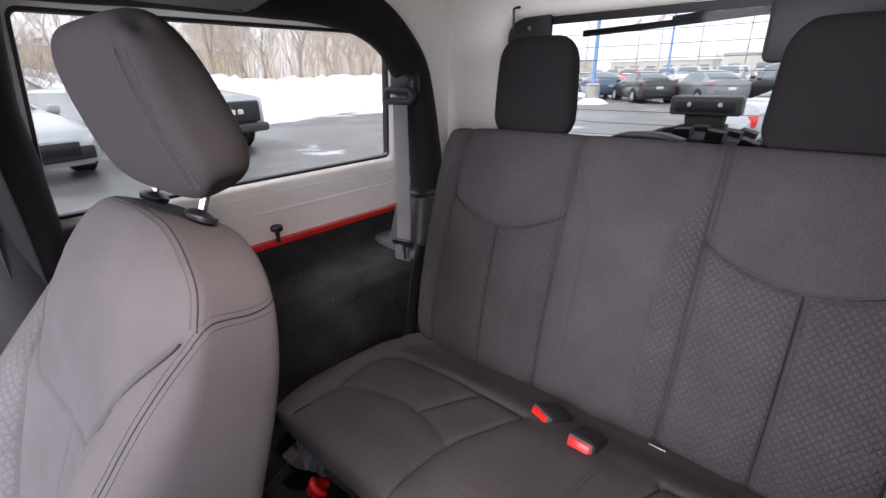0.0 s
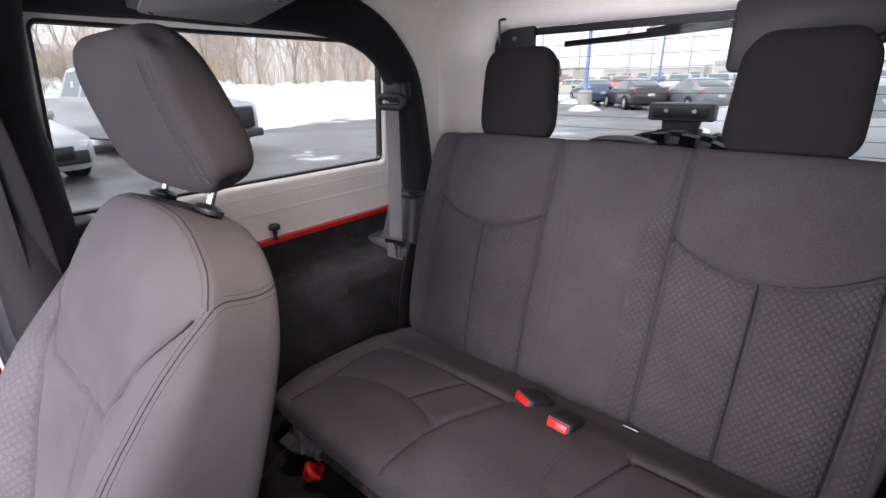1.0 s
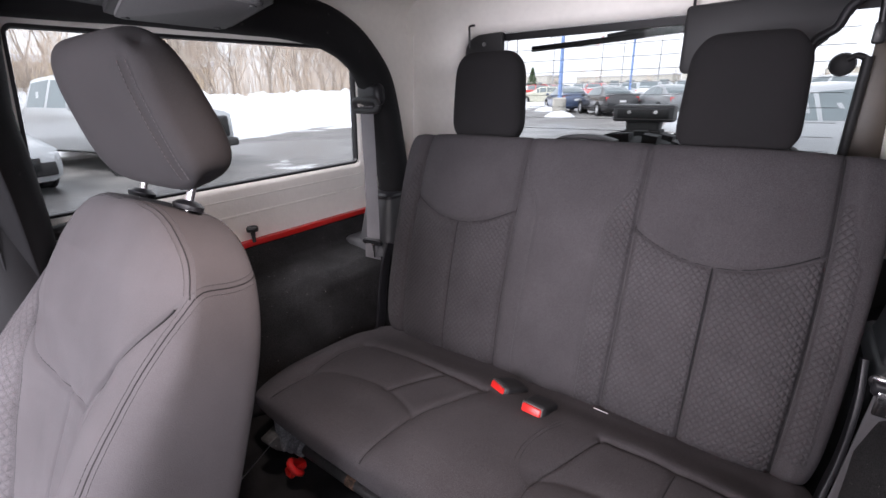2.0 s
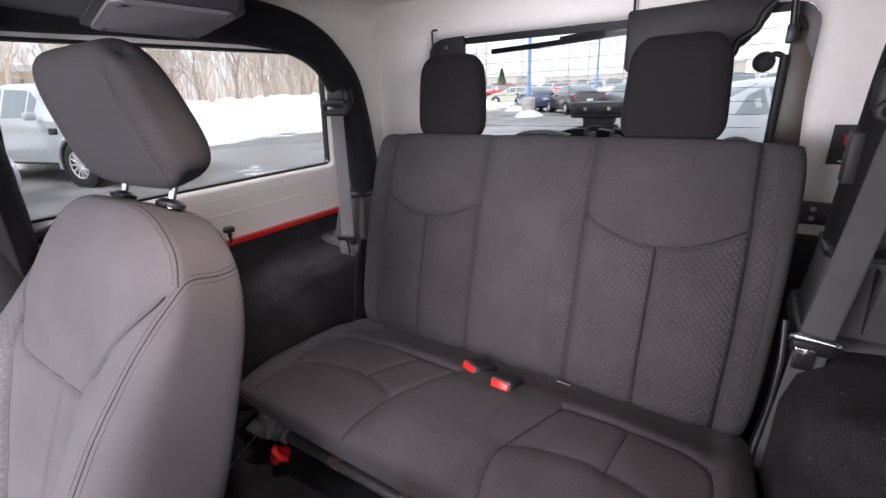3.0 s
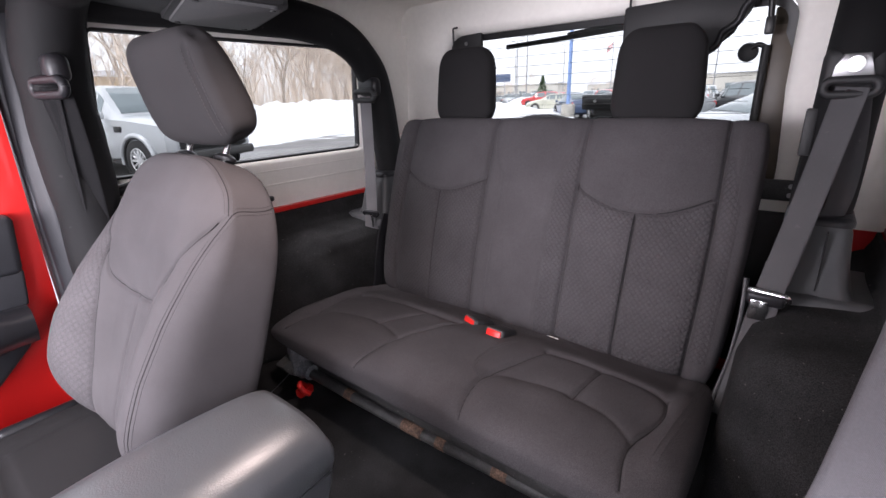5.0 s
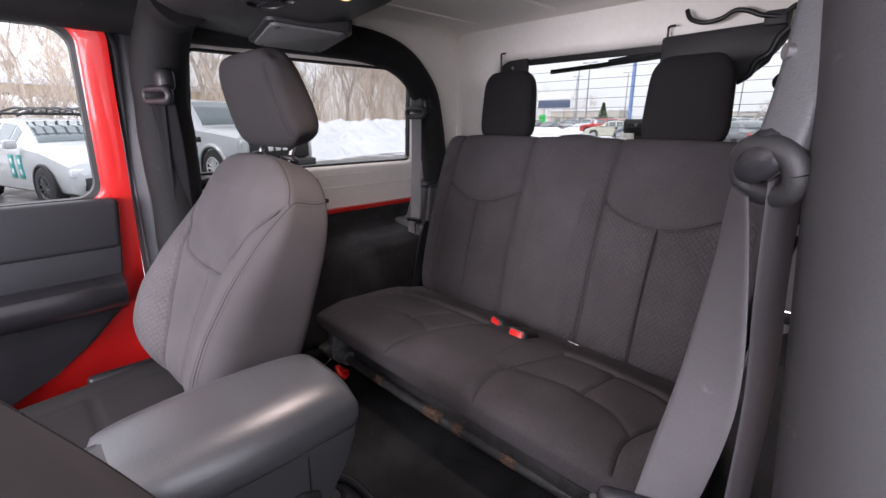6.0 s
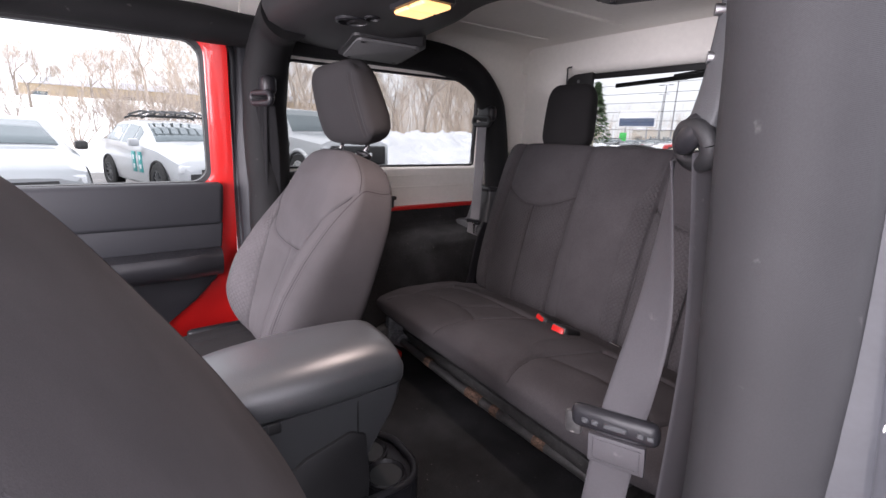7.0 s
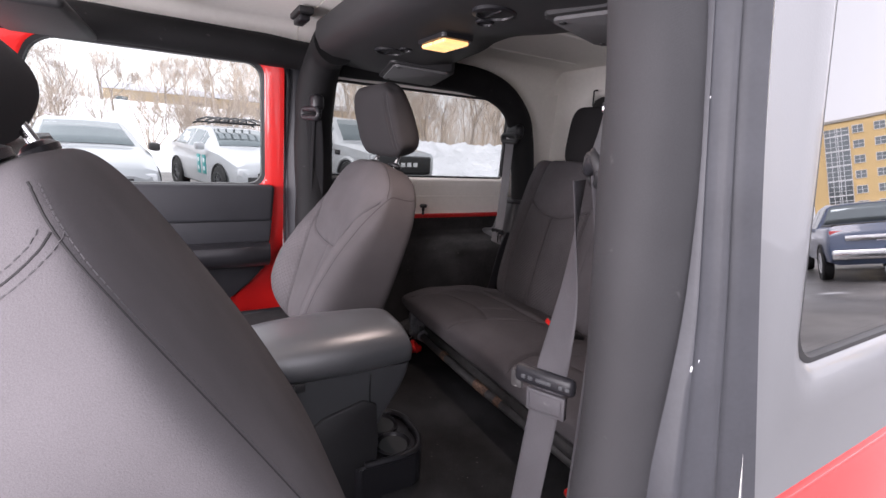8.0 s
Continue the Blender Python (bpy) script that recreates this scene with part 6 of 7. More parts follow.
for x, z0 in ((-0.462, 1.64), (0.142, 1.655)):
    hk = empty("ceiling_hook", (x, 1.49, 1.66))
    tagged(hk, "thin black wire hook below the ceiling", "hook", group="hooks")
    part("wire", tubebm([rel(p, hk) for p in smooth_path([(x, 1.488, z0 - 0.035), (x, 1.486, z0 + 0.01), (x + 0.002, 1.484, z0 + 0.025), (x + 0.02, 1.484, z0 + 0.027)], 5)], 0.0032, 8), M["gasket"], hk)
hg = empty("glass_hinge_cover", (-0.43, 1.51, 1.60))
tagged(hg, "black hinge cover at the corner of the rear glass", "hinge cover")
bm = bmesh.new()
prism(bm, [(-0.495, 1.50), (-0.500, 1.60), (-0.485, 1.632), (-0.455, 1.645), (-0.368, 1.648), (-0.366, 1.50)], "y", 1.520, 1.538, 0.006)
bmesh.ops.translate(bm, verts=bm.verts, vec=-hg.location)
part("cover", bm, M["darkplastic"], hg)
part("bolt", tubebm([rel((-0.43, 1.516, 1.617), hg), rel((-0.43, 1.522, 1.617), hg)], 0.006, 12), M["steel"], hg)
st = empty("gas_strut", (0.46, 1.54, 1.4))
tagged(st, "black gas strut with a ball end beside the rear glass", "gas strut")
part("tube", tubebm([rel((0.462, 1.545, 1.20), st), rel((0.462, 1.535, 1.535), st)], 0.009, 12), M["darkplastic"], st)
part("arm", tubebm([rel(p, st) for p in smooth_path([(0.462, 1.535, 1.530), (0.445, 1.535, 1.538), (0.43, 1.535, 1.530)], 5)], 0.006, 10), M["darkplastic"], st)
bm = bmesh.new()
lathe(bm, [(0.010, 1.532), (0.020, 1.536), (0.023, 1.545), (0.018, 1.552)], "y", rel((0.425, 0, 1.522), st), 20)
part("ball_cap", bm, M["darkplastic"], st)
wp = empty("rear_wiper", (-0.08, 1.60, 1.62))
tagged(wp, "black rear wiper parked along the top of the glass", "wiper")
part("blade", tubebm([rel(p, wp) for p in smooth_path([(-0.30, 1.580, 1.598), (-0.10, 1.578, 1.606), (0.13, 1.575, 1.618)], 6)], 0.007, 8, flat=(0.008, 0.004), side=(0, 0, 1)), M["gasket"], wp)
part("arm", tubebm([rel(p, wp) for p in smooth_path([(-0.08, 1.588, 1.612), (0.06, 1.592, 1.622), (0.24, 1.595, 1.612)], 6)], 0.008, 8, flat=(0.011, 0.005), side=(0, 0, 1)), M["darkplastic"], wp)

# spare wheel carrier with the third brake light
bl = empty("third_brake_light", (-0.03, 1.83, 1.2))
tagged(bl, "grey third brake light on a black stalk over the spare wheel", "brake light")
bm = bmesh.new()
prism(bm, rrect(-0.031, 1.404, 0.094, 0.027, 0.009, 4), "y", 1.845, 1.90, 0.006)
bmesh.ops.translate(bm, verts=bm.verts, vec=-bl.location)
part("lamp_housing", bm, M["greyplastic"], bl)
part("front_face", boxbm(rel((-0.110, 1.838, 1.388), bl), rel((0.048, 1.846, 1.418), bl), 0.004), M["darkplastic"], bl)
for dx in (-0.07, 0.01):
    part("bolt", tubebm([rel((dx, 1.834, 1.408), bl), rel((dx, 1.840, 1.408), bl)], 0.006, 10), M["steel"], bl)
bm = bmesh.new()
prism(bm, [(-0.085, 1.385), (0.028, 1.385), (0.012, 1.32), (0.016, 1.20), (-0.078, 1.20), (-0.072, 1.32)], "y", 1.85, 1.895, 0.008)
bmesh.ops.translate(bm, verts=bm.verts, vec=-bl.location)
part("stalk", bm, M["darkplastic"], bl)


def wheel(name, c, axis_m, R, w, rim_mat, spokes=6, knobs=0, parent=None, label=""):
    """A tyre with a rim and spokes; the axle is the local x, the outer face towards +x."""
    if parent is None:
        wh = empty(name, c)
        base = axis_m
    else:
        wh = empty(name)
        wh.parent = parent
        base = Matrix.Translation(c) @ axis_m
    bm = bmesh.new()
    r0 = R * 0.62
    lathe(bm, [(r0, -w * 0.5), (R * 0.86, -w * 0.5), (R * 0.97, -w * 0.42), (R, -w * 0.2), (R, w * 0.2), (R * 0.97, w * 0.42), (R * 0.86, w * 0.5), (r0, w * 0.46), (r0 * 0.98, w * 0.12), (0.01, w * 0.12)], "x", (0, 0, 0), 36)
    if knobs:
        for k in range(knobs):
            for sx in (-1, 0, 1):
                t = 2 * math.pi * (k + 0.33 * sx) / knobs
                box(bm, (sx * w * 0.32 - w * 0.12, -R * 0.055, R * 0.97), (sx * w * 0.32 + w * 0.12, R * 0.055, R * 1.035), 0.0, 1, pose(0, 0, 0, math.degrees(t), 0, 0))
    bmesh.ops.transform(bm, matrix=base, verts=bm.verts)
    part("tyre", bm, M["tyre"], wh)
    bm = bmesh.new()
    lathe(bm, [(r0 * 0.98, w * 0.16), (r0 * 0.98, w * 0.18), (0.01, w * 0.18)], "x", (0, 0, 0), 24)
    bmesh.ops.transform(bm, matrix=base, verts=bm.verts)
    part("wheel_well", bm, M["gasket"], wh)
    bm = bmesh.new()
    tube(bm, [(w * 0.44, r0 * 0.95 * math.cos(a), r0 * 0.95 * math.sin(a)) for a in np.linspace(0, 2 * math.pi, 29)], r0 * 0.06, 6, cap=False)
    for k in range(spokes):
        t = 360 * k / spokes
        box(bm, (w * 0.26, -R * 0.035 - R * 0.10 / max(1, spokes - 4), R * 0.10), (w * 0.44, R * 0.035 + R * 0.10 / max(1, spokes - 4), r0 * 0.97), R * 0.02, 1, pose(0, 0, 0, t, 0, 0))
    lathe(bm, [(R * 0.16, w * 0.2), (R * 0.15, w * 0.42), (R * 0.08, w * 0.45)], "x", (0, 0, 0), 16)
    bmesh.ops.transform(bm, matrix=base, verts=bm.verts)
    part("rim", bm, rim_mat, wh)
    return wh


sw = wheel("spare_wheel", (-0.02, 1.80, 0.955), pose(0, 0, 0, 0, 0, 90), 0.385, 0.24, M["greyplastic"], 5, 30)
tagged(sw, "knobbly black spare wheel hung on the tailgate", "spare wheel")

# small fittings
kb = empty("clamp_knob", (-0.745, 0.858, 1.14))
tagged(kb, "small black clamp knob under the side window", "knob")
bm = bmesh.new()
lathe(bm, [(0.006, -0.012), (0.006, 0.0), (0.015, 0.001), (0.016, 0.010), (0.013, 0.014)], "z", (0, 0, 0), 10)
part("grip", bm, M["darkplastic"], kb)
part("stem", tubebm([(0, 0, -0.03), (0, 0, 0.0)], 0.005, 8), M["darkplastic"], kb)
gs = empty("grab_loop", (-0.70, 0.48, 1.26))
tagged(gs, "short black tubular latch below the side window", "latch")
part("tube", tubebm([rel(p, gs) for p in smooth_path([(-0.735, 0.40, 1.242), (-0.735, 0.47, 1.246), (-0.733, 0.525, 1.262), (-0.732, 0.548, 1.276)], 6)], 0.014, 12), M["darkplastic"], gs)
guide_loop(gs, (-0.731, 0.556, 1.282), (0, 1, 0), 0.004, 0.009, 0.008, M["darkplastic"], name="eye")
br = empty("tailgate_striker", (0.57, 1.50, 1.19))
tagged(br, "black steel striker bracket beside the rear bench", "bracket")
part("plate", boxbm((-0.065, -0.012, -0.026), (0.035, 0.004, 0.026), 0.005), M["ironblack"], br)
for dz in (-0.010, 0.012):
    part("bolt", tubebm([(0.0, -0.018, dz), (0.0, -0.010, dz)], 0.006, 10), M["steel"], br)
cl = empty("wall_clip", (0.583, 1.262, 1.35))
tagged(cl, "flat black clip on the padded bar", "clip")
part("plate", boxbm((-0.012, -0.02, -0.045), (0.008, 0.02, 0.045), 0.004), M["darkplastic"], cl)


# exterior mirror on the passenger door, and a thin cable end on the carpet
xm = empty("door_mirror", (-0.80, -0.44, 1.28))
tagged(xm, "black plastic exterior mirror beside the passenger door", "mirror")
bm = bmesh.new()
place = lambda x, z, d: (x, d, z)
holed(bm, [(rrect(-0.94, 1.275, 0.128, 0.090, 0.035), -0.412), (rrect(-0.94, 1.275, 0.118, 0.080, 0.030), -0.405), (rrect(-0.94, 1.275, 0.110, 0.072, 0.026), -0.412), (rrect(-0.94, 1.275, 0.108, 0.070, 0.026), -0.430), (rrect(-0.94, 1.275, 0.100, 0.062, 0.026), -0.480), (rrect(-0.94, 1.275, 0.124, 0.086, 0.033), -0.470)], place)
bmesh.ops.translate(bm, verts=bm.verts, vec=-xm.location)
part("housing", bm, M["ironblack"], xm)
bm = bmesh.new()
prism(bm, rrect(-0.94, 1.275, 0.109, 0.071, 0.026), "y", -0.432, -0.426)
bmesh.ops.translate(bm, verts=bm.verts, vec=-xm.location)
part("mirror_glass", bm, M["chrome"], xm)
part("arm", tubebm([rel((-0.765, -0.46, 1.20), xm), rel((-0.84, -0.45, 1.21), xm)], 0.022, 12), M["ironblack"], xm)
cb = part("cable_end", tubebm(smooth_path([(-0.585, 0.765, 0.640), (-0.59, 0.735, 0.612), (-0.565, 0.66, 0.604), (-0.545, 0.60, 0.603), (-0.54, 0.55, 0.603)], 6), 0.0016, 6), M["steel"])
tagged(cb, "thin pale wire lying on the black carpet", "wire")

# warning label on the rear liner
wl = empty("warning_label", (0.605, 1.50, 1.34))
tagged(wl, "black warning label with red and pale marks on the white liner", "label")


def label_sheet(name, x0, x1, z0, z1, d, material):
    b2 = bmesh.new()
    lo = [b2.verts.new(Vector((x, y_rear(z) - d, z)) - wl.location) for x, z in ((x0, z0), (x1, z0), (x1, z1), (x0, z1))]
    hi = [b2.verts.new(Vector((x, y_rear(z) - d + 0.002, z)) - wl.location) for x, z in ((x0, z0), (x1, z0), (x1, z1), (x0, z1))]
    b2.faces.new(lo), b2.faces.new(hi[::-1])
    for k in range(4):
        b2.faces.new((lo[k], lo[(k + 1) % 4], hi[(k + 1) % 4], hi[k]))
    return part(name, b2, material, wl)


label_sheet("sheet", 0.578, 0.640, 1.296, 1.384, 0.0505, M["darkplastic"])
label_sheet("red_mark", 0.600, 0.632, 1.340, 1.362, 0.0515, M["redbolt"])
label_sheet("pale_mark", 0.605, 0.618, 1.312, 1.322, 0.0515, M["white"])
label_sheet("pale_mark", 0.598, 0.630, 1.302, 1.305, 0.0515, M["white"])


# ================================================================ outside
def hill(x, y):
    """Ground height: level car park, a snowy rise behind the parked cars on the passenger side."""
    near = 0.9 * min(1.0, max(0.0, (-x - 14.5 - 0.25 * max(0.0, y)) / 5.0))
    far = 2.4 * float(step01(np.array(-x), 20.0, 48.0))
    return (near + far) * (1 - 0.80 * float(step01(np.array(y), 2.0, 16.0)))


gx = sorted(set([round(v, 2) for v in list(np.linspace(-60, 40, 90)) + [-2500, -900, -400, -200, -120, -80, 60, 90, 150, 300, 700, 2500]]))
gy = sorted(set([round(v, 2) for v in list(np.linspace(-40, 110, 90)) + [-2500, -900, -400, -200, -120, -80, -55, 140, 190, 260, 400, 800, 2500]]))
bm = bmesh.new()
gv = [[bm.verts.new((x, y, hill(x, y))) for x in gx] for y in gy]
for j in range(len(gy) - 1):
    for i in range(len(gx) - 1):
        bm.faces.new((gv[j][i], gv[j][i + 1], gv[j + 1][i + 1], gv[j + 1][i]))


def ground_mat():
    m = bpy.data.materials.new("wet_asphalt_and_snow")
    m.use_nodes = True
    nt = m.node_tree
    b = nt.nodes["Principled BSDF"]
    geo = nt.nodes.new("ShaderNodeNewGeometry")
    sep = nt.nodes.new("ShaderNodeSeparateXYZ")
    nt.links.new(geo.outputs["Position"], sep.inputs[0])

    def noise_node(scale, detail=6):
        n = nt.nodes.new("ShaderNodeTexNoise")
        n.inputs["Scale"].default_value = scale
        n.inputs["Detail"].default_value = detail
        nt.links.new(geo.outputs["Position"], n.inputs["Vector"])
        return n.outputs["Fac"]

    def rng(v, a, c, lo=0.0, hi=1.0):
        r = nt.nodes.new("ShaderNodeMapRange")
        r.inputs["From Min"].default_value, r.inputs["From Max"].default_value = a, c
        r.inputs["To Min"].default_value, r.inputs["To Max"].default_value = lo, hi
        nt.links.new(v, r.inputs["Value"])
        return r.outputs[0]

    def op(kind, a, c):
        n = nt.nodes.new("ShaderNodeMath")
        n.operation = kind
        for k, v in enumerate((a, c)):
            if isinstance(v, (int, float)):
                n.inputs[k].default_value = v
            else:
                nt.links.new(v, n.inputs[k])
        return n.outputs[0]

    def mix(f, a, c):
        n = nt.nodes.new("ShaderNodeMix")
        n.data_type = 'RGBA'
        nt.links.new(f, n.inputs["Factor"])
        for key, v in (("A", a), ("B", c)):
            if isinstance(v, tuple):
                n.inputs[key].default_value = (*v, 1)
            else:
                nt.links.new(v, n.inputs[key])
        return n.outputs["Result"]
    # lying snow: everywhere beyond the kerb on the passenger side, thin scatter on the car park
    wob = rng(noise_node(0.35), 0.3, 0.7, -2.0, 2.0)
    field = rng(op('ADD', sep.outputs[0], wob), -16.4, -15.6, 1.0, 0.0)
    far = rng(sep.outputs[1], 120, 150)
    patch = rng(noise_node(0.28, 8), 0.66, 0.70)
    snow = op('MAXIMUM', op('MAXIMUM', field, far), op('MULTIPLY', patch, 0.75))
    wet = rng(noise_node(0.22, 5), 0.42, 0.58)
    salt = rng(noise_node(1.3, 8), 0.35, 0.75)
    asphalt = mix(salt, (0.13, 0.125, 0.122), (0.24, 0.228, 0.22))
    asphalt = mix(wet, asphalt, (0.095, 0.092, 0.093))
    col = mix(snow, asphalt, (0.86, 0.87, 0.90))
    nt.links.new(col, b.inputs["Base Color"])
    rough = op('MAXIMUM', rng(wet, 0, 1, 0.8, 0.30), op('MULTIPLY', snow, 0.9))
    nt.links.new(rough, b.inputs["Roughness"])
    bp = nt.nodes.new("ShaderNodeBump")
    bp.inputs["Strength"].default_value = 0.5
    bp.inputs["Distance"].default_value = 0.02
    nt.links.new(noise_node(9, 6), bp.inputs["Height"])
    nt.links.new(bp.outputs[0], b.inputs["Normal"])
    return m


tagged(part("ground", bm, ground_mat()), "wet dark asphalt car park with snow at its edge", "ground", kind="structure")


# ---------------------------------------------------------------- parked vehicles
def paint(name, color, rough=0.28):
    return mat(name, color, rough, coat=0.7, vary=0.04, vscale=2, spec=0.6)


SHAPES = {
    # along, underside, belt, top, half width at the belt, half width at the top
    "sedan": [(2.40, .34, .56, .61, .66, .52), (2.28, .22, .68, .74, .83, .66), (1.45, .20, .86, .94, .90, .76), (0.95, .20, .92, 1.00, .91, .78), (0.12, .20, .95, 1.41, .91, .61), (-0.40, .20, .96, 1.46, .91, .60),
              (-0.95, .20, .97, 1.42, .91, .60), (-1.75, .20, .99, 1.08, .90, .76), (-2.25, .25, .97, 1.05, .86, .70), (-2.42, .36, .72, .80, .74, .60)],
    "hatch": [(2.15, .34, .56, .62, .66, .50), (2.02, .20, .70, .77, .82, .64), (1.30, .18, .90, .98, .89, .74), (0.85, .18, .95, 1.04, .90, .76), (0.10, .18, .98, 1.43, .90, .60), (-0.5, .18, 1.0, 1.48, .90, .60),
              (-1.35, .18, 1.03, 1.44, .89, .58), (-1.85, .20, 1.03, 1.12, .86, .62), (-2.05, .30, .85, .95, .80, .60)],
    "suv": [(2.35, .42, .72, .78, .72, .58), (2.22, .28, .88, .95, .88, .72), (1.50, .26, 1.02, 1.10, .94, .80), (1.05, .26, 1.06, 1.14, .95, .82), (0.45, .26, 1.08, 1.66, .95, .68), (-0.5, .26, 1.10, 1.72, .95, .68),
            (-1.75, .26, 1.12, 1.68, .94, .68), (-2.20, .30, 1.10, 1.20, .91, .74), (-2.36, .42, .85, .92, .84, .68)],
    "pickup": [(2.92, .55, .95, 1.02, .86, .72), (2.80, .40, 1.08, 1.16, 1.00, .84), (1.75, .38, 1.20, 1.28, 1.03, .88), (1.30, .38, 1.23, 1.31, 1.03, .88), (0.62, .38, 1.25, 1.88, 1.02, .72), (-0.2, .38, 1.26, 1.94, 1.02, .72),
               (-0.95, .38, 1.27, 1.88, 1.02, .72), (-1.02, .38, 1.27, 1.36, 1.02, .92), (-2.80, .42, 1.26, 1.34, 1.02, .92), (-2.92, .55, 1.05, 1.12, .98, .86)],
}
AXLES = {"sedan": (1.42, -1.40, .33, .90), "hatch": (1.32, -1.28, .34, .89), "suv": (1.42, -1.38, .37, .94), "pickup": (1.92, -1.78, .42, 1.02)}


def vehicle(kind, body_mat, rim_mat=None, trim=None, spokes=6):
    """A parked car, front towards +x, standing on its wheels at z 0."""
    car = empty("parked_car" if kind != "pickup" else "pickup_truck")
    st = SHAPES[kind]
    fine = []
    for a, b in zip(st[:-1], st[1:]):
        for k in range(3):
            fine.append(tuple(a[i] + (b[i] - a[i]) * k / 3 for i in range(6)))
    fine.append(st[-1])
    bm = bmesh.new()
    rows = []
    for s, zb, ze, zt, wb, wt in fine:
        half = [(wb * .80, zb), (wb * .955, zb + .07), (wb * .995, zb + (ze - zb) * .35), (wb * 1.0, zb + (ze - zb) * .70), (wb * .975, ze), (wb * .975 + (wt - wb * .975) * .92, zt - .06 * (zt - ze) - .02), (wt * .90, zt), (wt * .45, zt + .012)]
        ring = [(y, z) for y, z in half] + [(0, zt + .016)] + [(-y, z) for y, z in half[::-1]]
        rows.append([bm.verts.new((s, y, z)) for y, z in ring])
    n = len(rows[0])
    for a, b in zip(rows[:-1], rows[1:]):
        for k in range(n):
            bm.faces.new((a[k], a[(k + 1) % n], b[(k + 1) % n], b[k]))
    bm.faces.new(rows[0]), bm.faces.new(rows[-1][::-1])
    co = [[v.co.copy() for v in r] for r in rows]
    body = part("body", bm, body_mat, car, sharp=35)

    def panes(name, quads, inset=0.10, lift=0.006):
        for q in quads:
            c = sum((Vector(p) for p in q), Vector()) / 4
            nrm = (q[1] - q[0]).cross(q[3] - q[0]).normalized()
            if nrm.dot(c - Vector((c.x * 0.7, 0, 0.7))) < 0:
                nrm = -nrm
            b2 = bmesh.new()
            outer = [b2.verts.new(c + (Vector(p) - c) * (1 - inset) + nrm * lift) for p in q]
            inn = [b2.verts.new(c + (Vector(p) - c) * (1 - inset) - nrm * 0.02) for p in q]
            b2.faces.new(outer)
            for k in range(4):
                b2.faces.new((outer[k], outer[(k + 1) % 4], inn[(k + 1) % 4], inn[k]))
            part(name, b2, M["carglass"], body)
    g = [i for i in range(len(st)) if st[i][3] - st[i][2] > 0.25]
    i0, i1 = g[0] * 3, g[-1] * 3
    for k, kk in ((4, 5), (n - 5, n - 6)):
        mids = [i0, (i0 + i1) // 2, i1]
        panes("side_window", [[co[a][k], co[b][k], co[b][kk], co[a][kk]] for a, b in zip(mids[:-1], mids[1:])], 0.13)
        panes("quarter_window", [[co[i0 - 3][k] * 0.35 + co[i0][k] * 0.65, co[i0][k], co[i0][kk], co[i0 - 1][kk]]], 0.15)
        if kind != "pickup":
            panes("quarter_window", [[co[i1][k], co[i1 + 2][k], co[i1 + 1][kk], co[i1][kk]]], 0.15)

    def screen(name, r0, r1):
        """Front or rear glass, following the crown of the body between two stations."""
        b2 = bmesh.new()
        grid = []
        for t in (0.06, 0.36, 0.66, 0.95):
            f = r0 + (r1 - r0) * t
            i = min(int(f), len(co) - 2)
            row = [co[i][k].lerp(co[i + 1][k], f - i) for k in range(5, n - 5)]
            c = sum(row, Vector()) / len(row)
            grid.append([Vector((p.x, c.y + (p.y - c.y) * 0.93, p.z)) for p in row])
        nrm = (grid[1][4] - grid[0][4]).cross(grid[0][5] - grid[0][4]).normalized()
        if nrm.z < 0:
            nrm = -nrm
        vs = [[b2.verts.new(p + nrm * 0.012) for p in row] for row in grid]
        for a, b in zip(vs[:-1], vs[1:]):
            for k in range(len(a) - 1):
                b2.faces.new((a[k], a[k + 1], b[k + 1], b[k]))
        ob = part(name, b2, M["carglass"], body)
        ob.modifiers.new("thick", 'SOLIDIFY').thickness = 0.008
    screen("windscreen", i0 - 3, i0)
    screen("rear_window", i1, i1 + 3)
    a0, a1, R, hw = AXLES[kind]
    rim_mat = rim_mat or M["alloy"]
    for ax in (a0, a1):
        for s in (-1, 1):
            ring = [(ax + R * 1.07 * math.cos(a), s * (hw + 0.006), R * 1.02 + R * 1.07 * math.sin(a)) for a in np.linspace(0, 2 * math.pi, 25)]
            part("wheel_arch", tubebm(ring, R * 0.085, 6), M["tyre"], car)
            wheel("wheel", (ax, s * (hw - 0.085), R), pose(0, 0, 0, 0, 0, 90 * s), R, 0.24, rim_mat, spokes, 0, car)
    xf, xr = st[1][0], st[-2][0]
    zf, zr = st[1][2], st[-2][2]
    wf, wr = st[1][4], st[-2][4]
    for s in (-1, 1):
        part("head_lamp", boxbm((xf - 0.10, s * wf * .78 - .17, zf - .17), (xf + 0.075, s * wf * .78 + .14, zf - .03), 0.03, 2), M["lamp_white"], car)
        part("tail_lamp", boxbm((xr - 0.075, s * wr * .80 - .15, zr - .20), (xr + 0.12, s * wr * .80 + .13, zr - .03), 0.03, 2), M["lamp_red"], car)
        part("mirror", boxbm((st[3][0] - 0.33, s * (st[3][4] + .10) - .09, st[3][2] + .02), (st[3][0] - 0.16, s * (st[3][4] + .10) + .09, st[3][2] + .17), 0.04, 2), trim or body_mat, car)
    part("grille", boxbm((xf + 0.02, -wf * .55, zf - .34), (st[0][0] + 0.012, wf * .55, zf - .10), 0.02, 2), M["gasket"], car)
    part("lower_grille", boxbm((xf + 0.02, -wf * .70, st[0][1] + .02), (st[0][0] + 0.010, wf * .70, st[0][1] + .14), 0.02, 2), M["gasket"], car)
    part("rear_plate", boxbm((st[-1][0] - 0.012, -.16, zr - .30), (st[-1][0] + 0.05, .16, zr - .19), 0.004), M["white"], car)
    return car


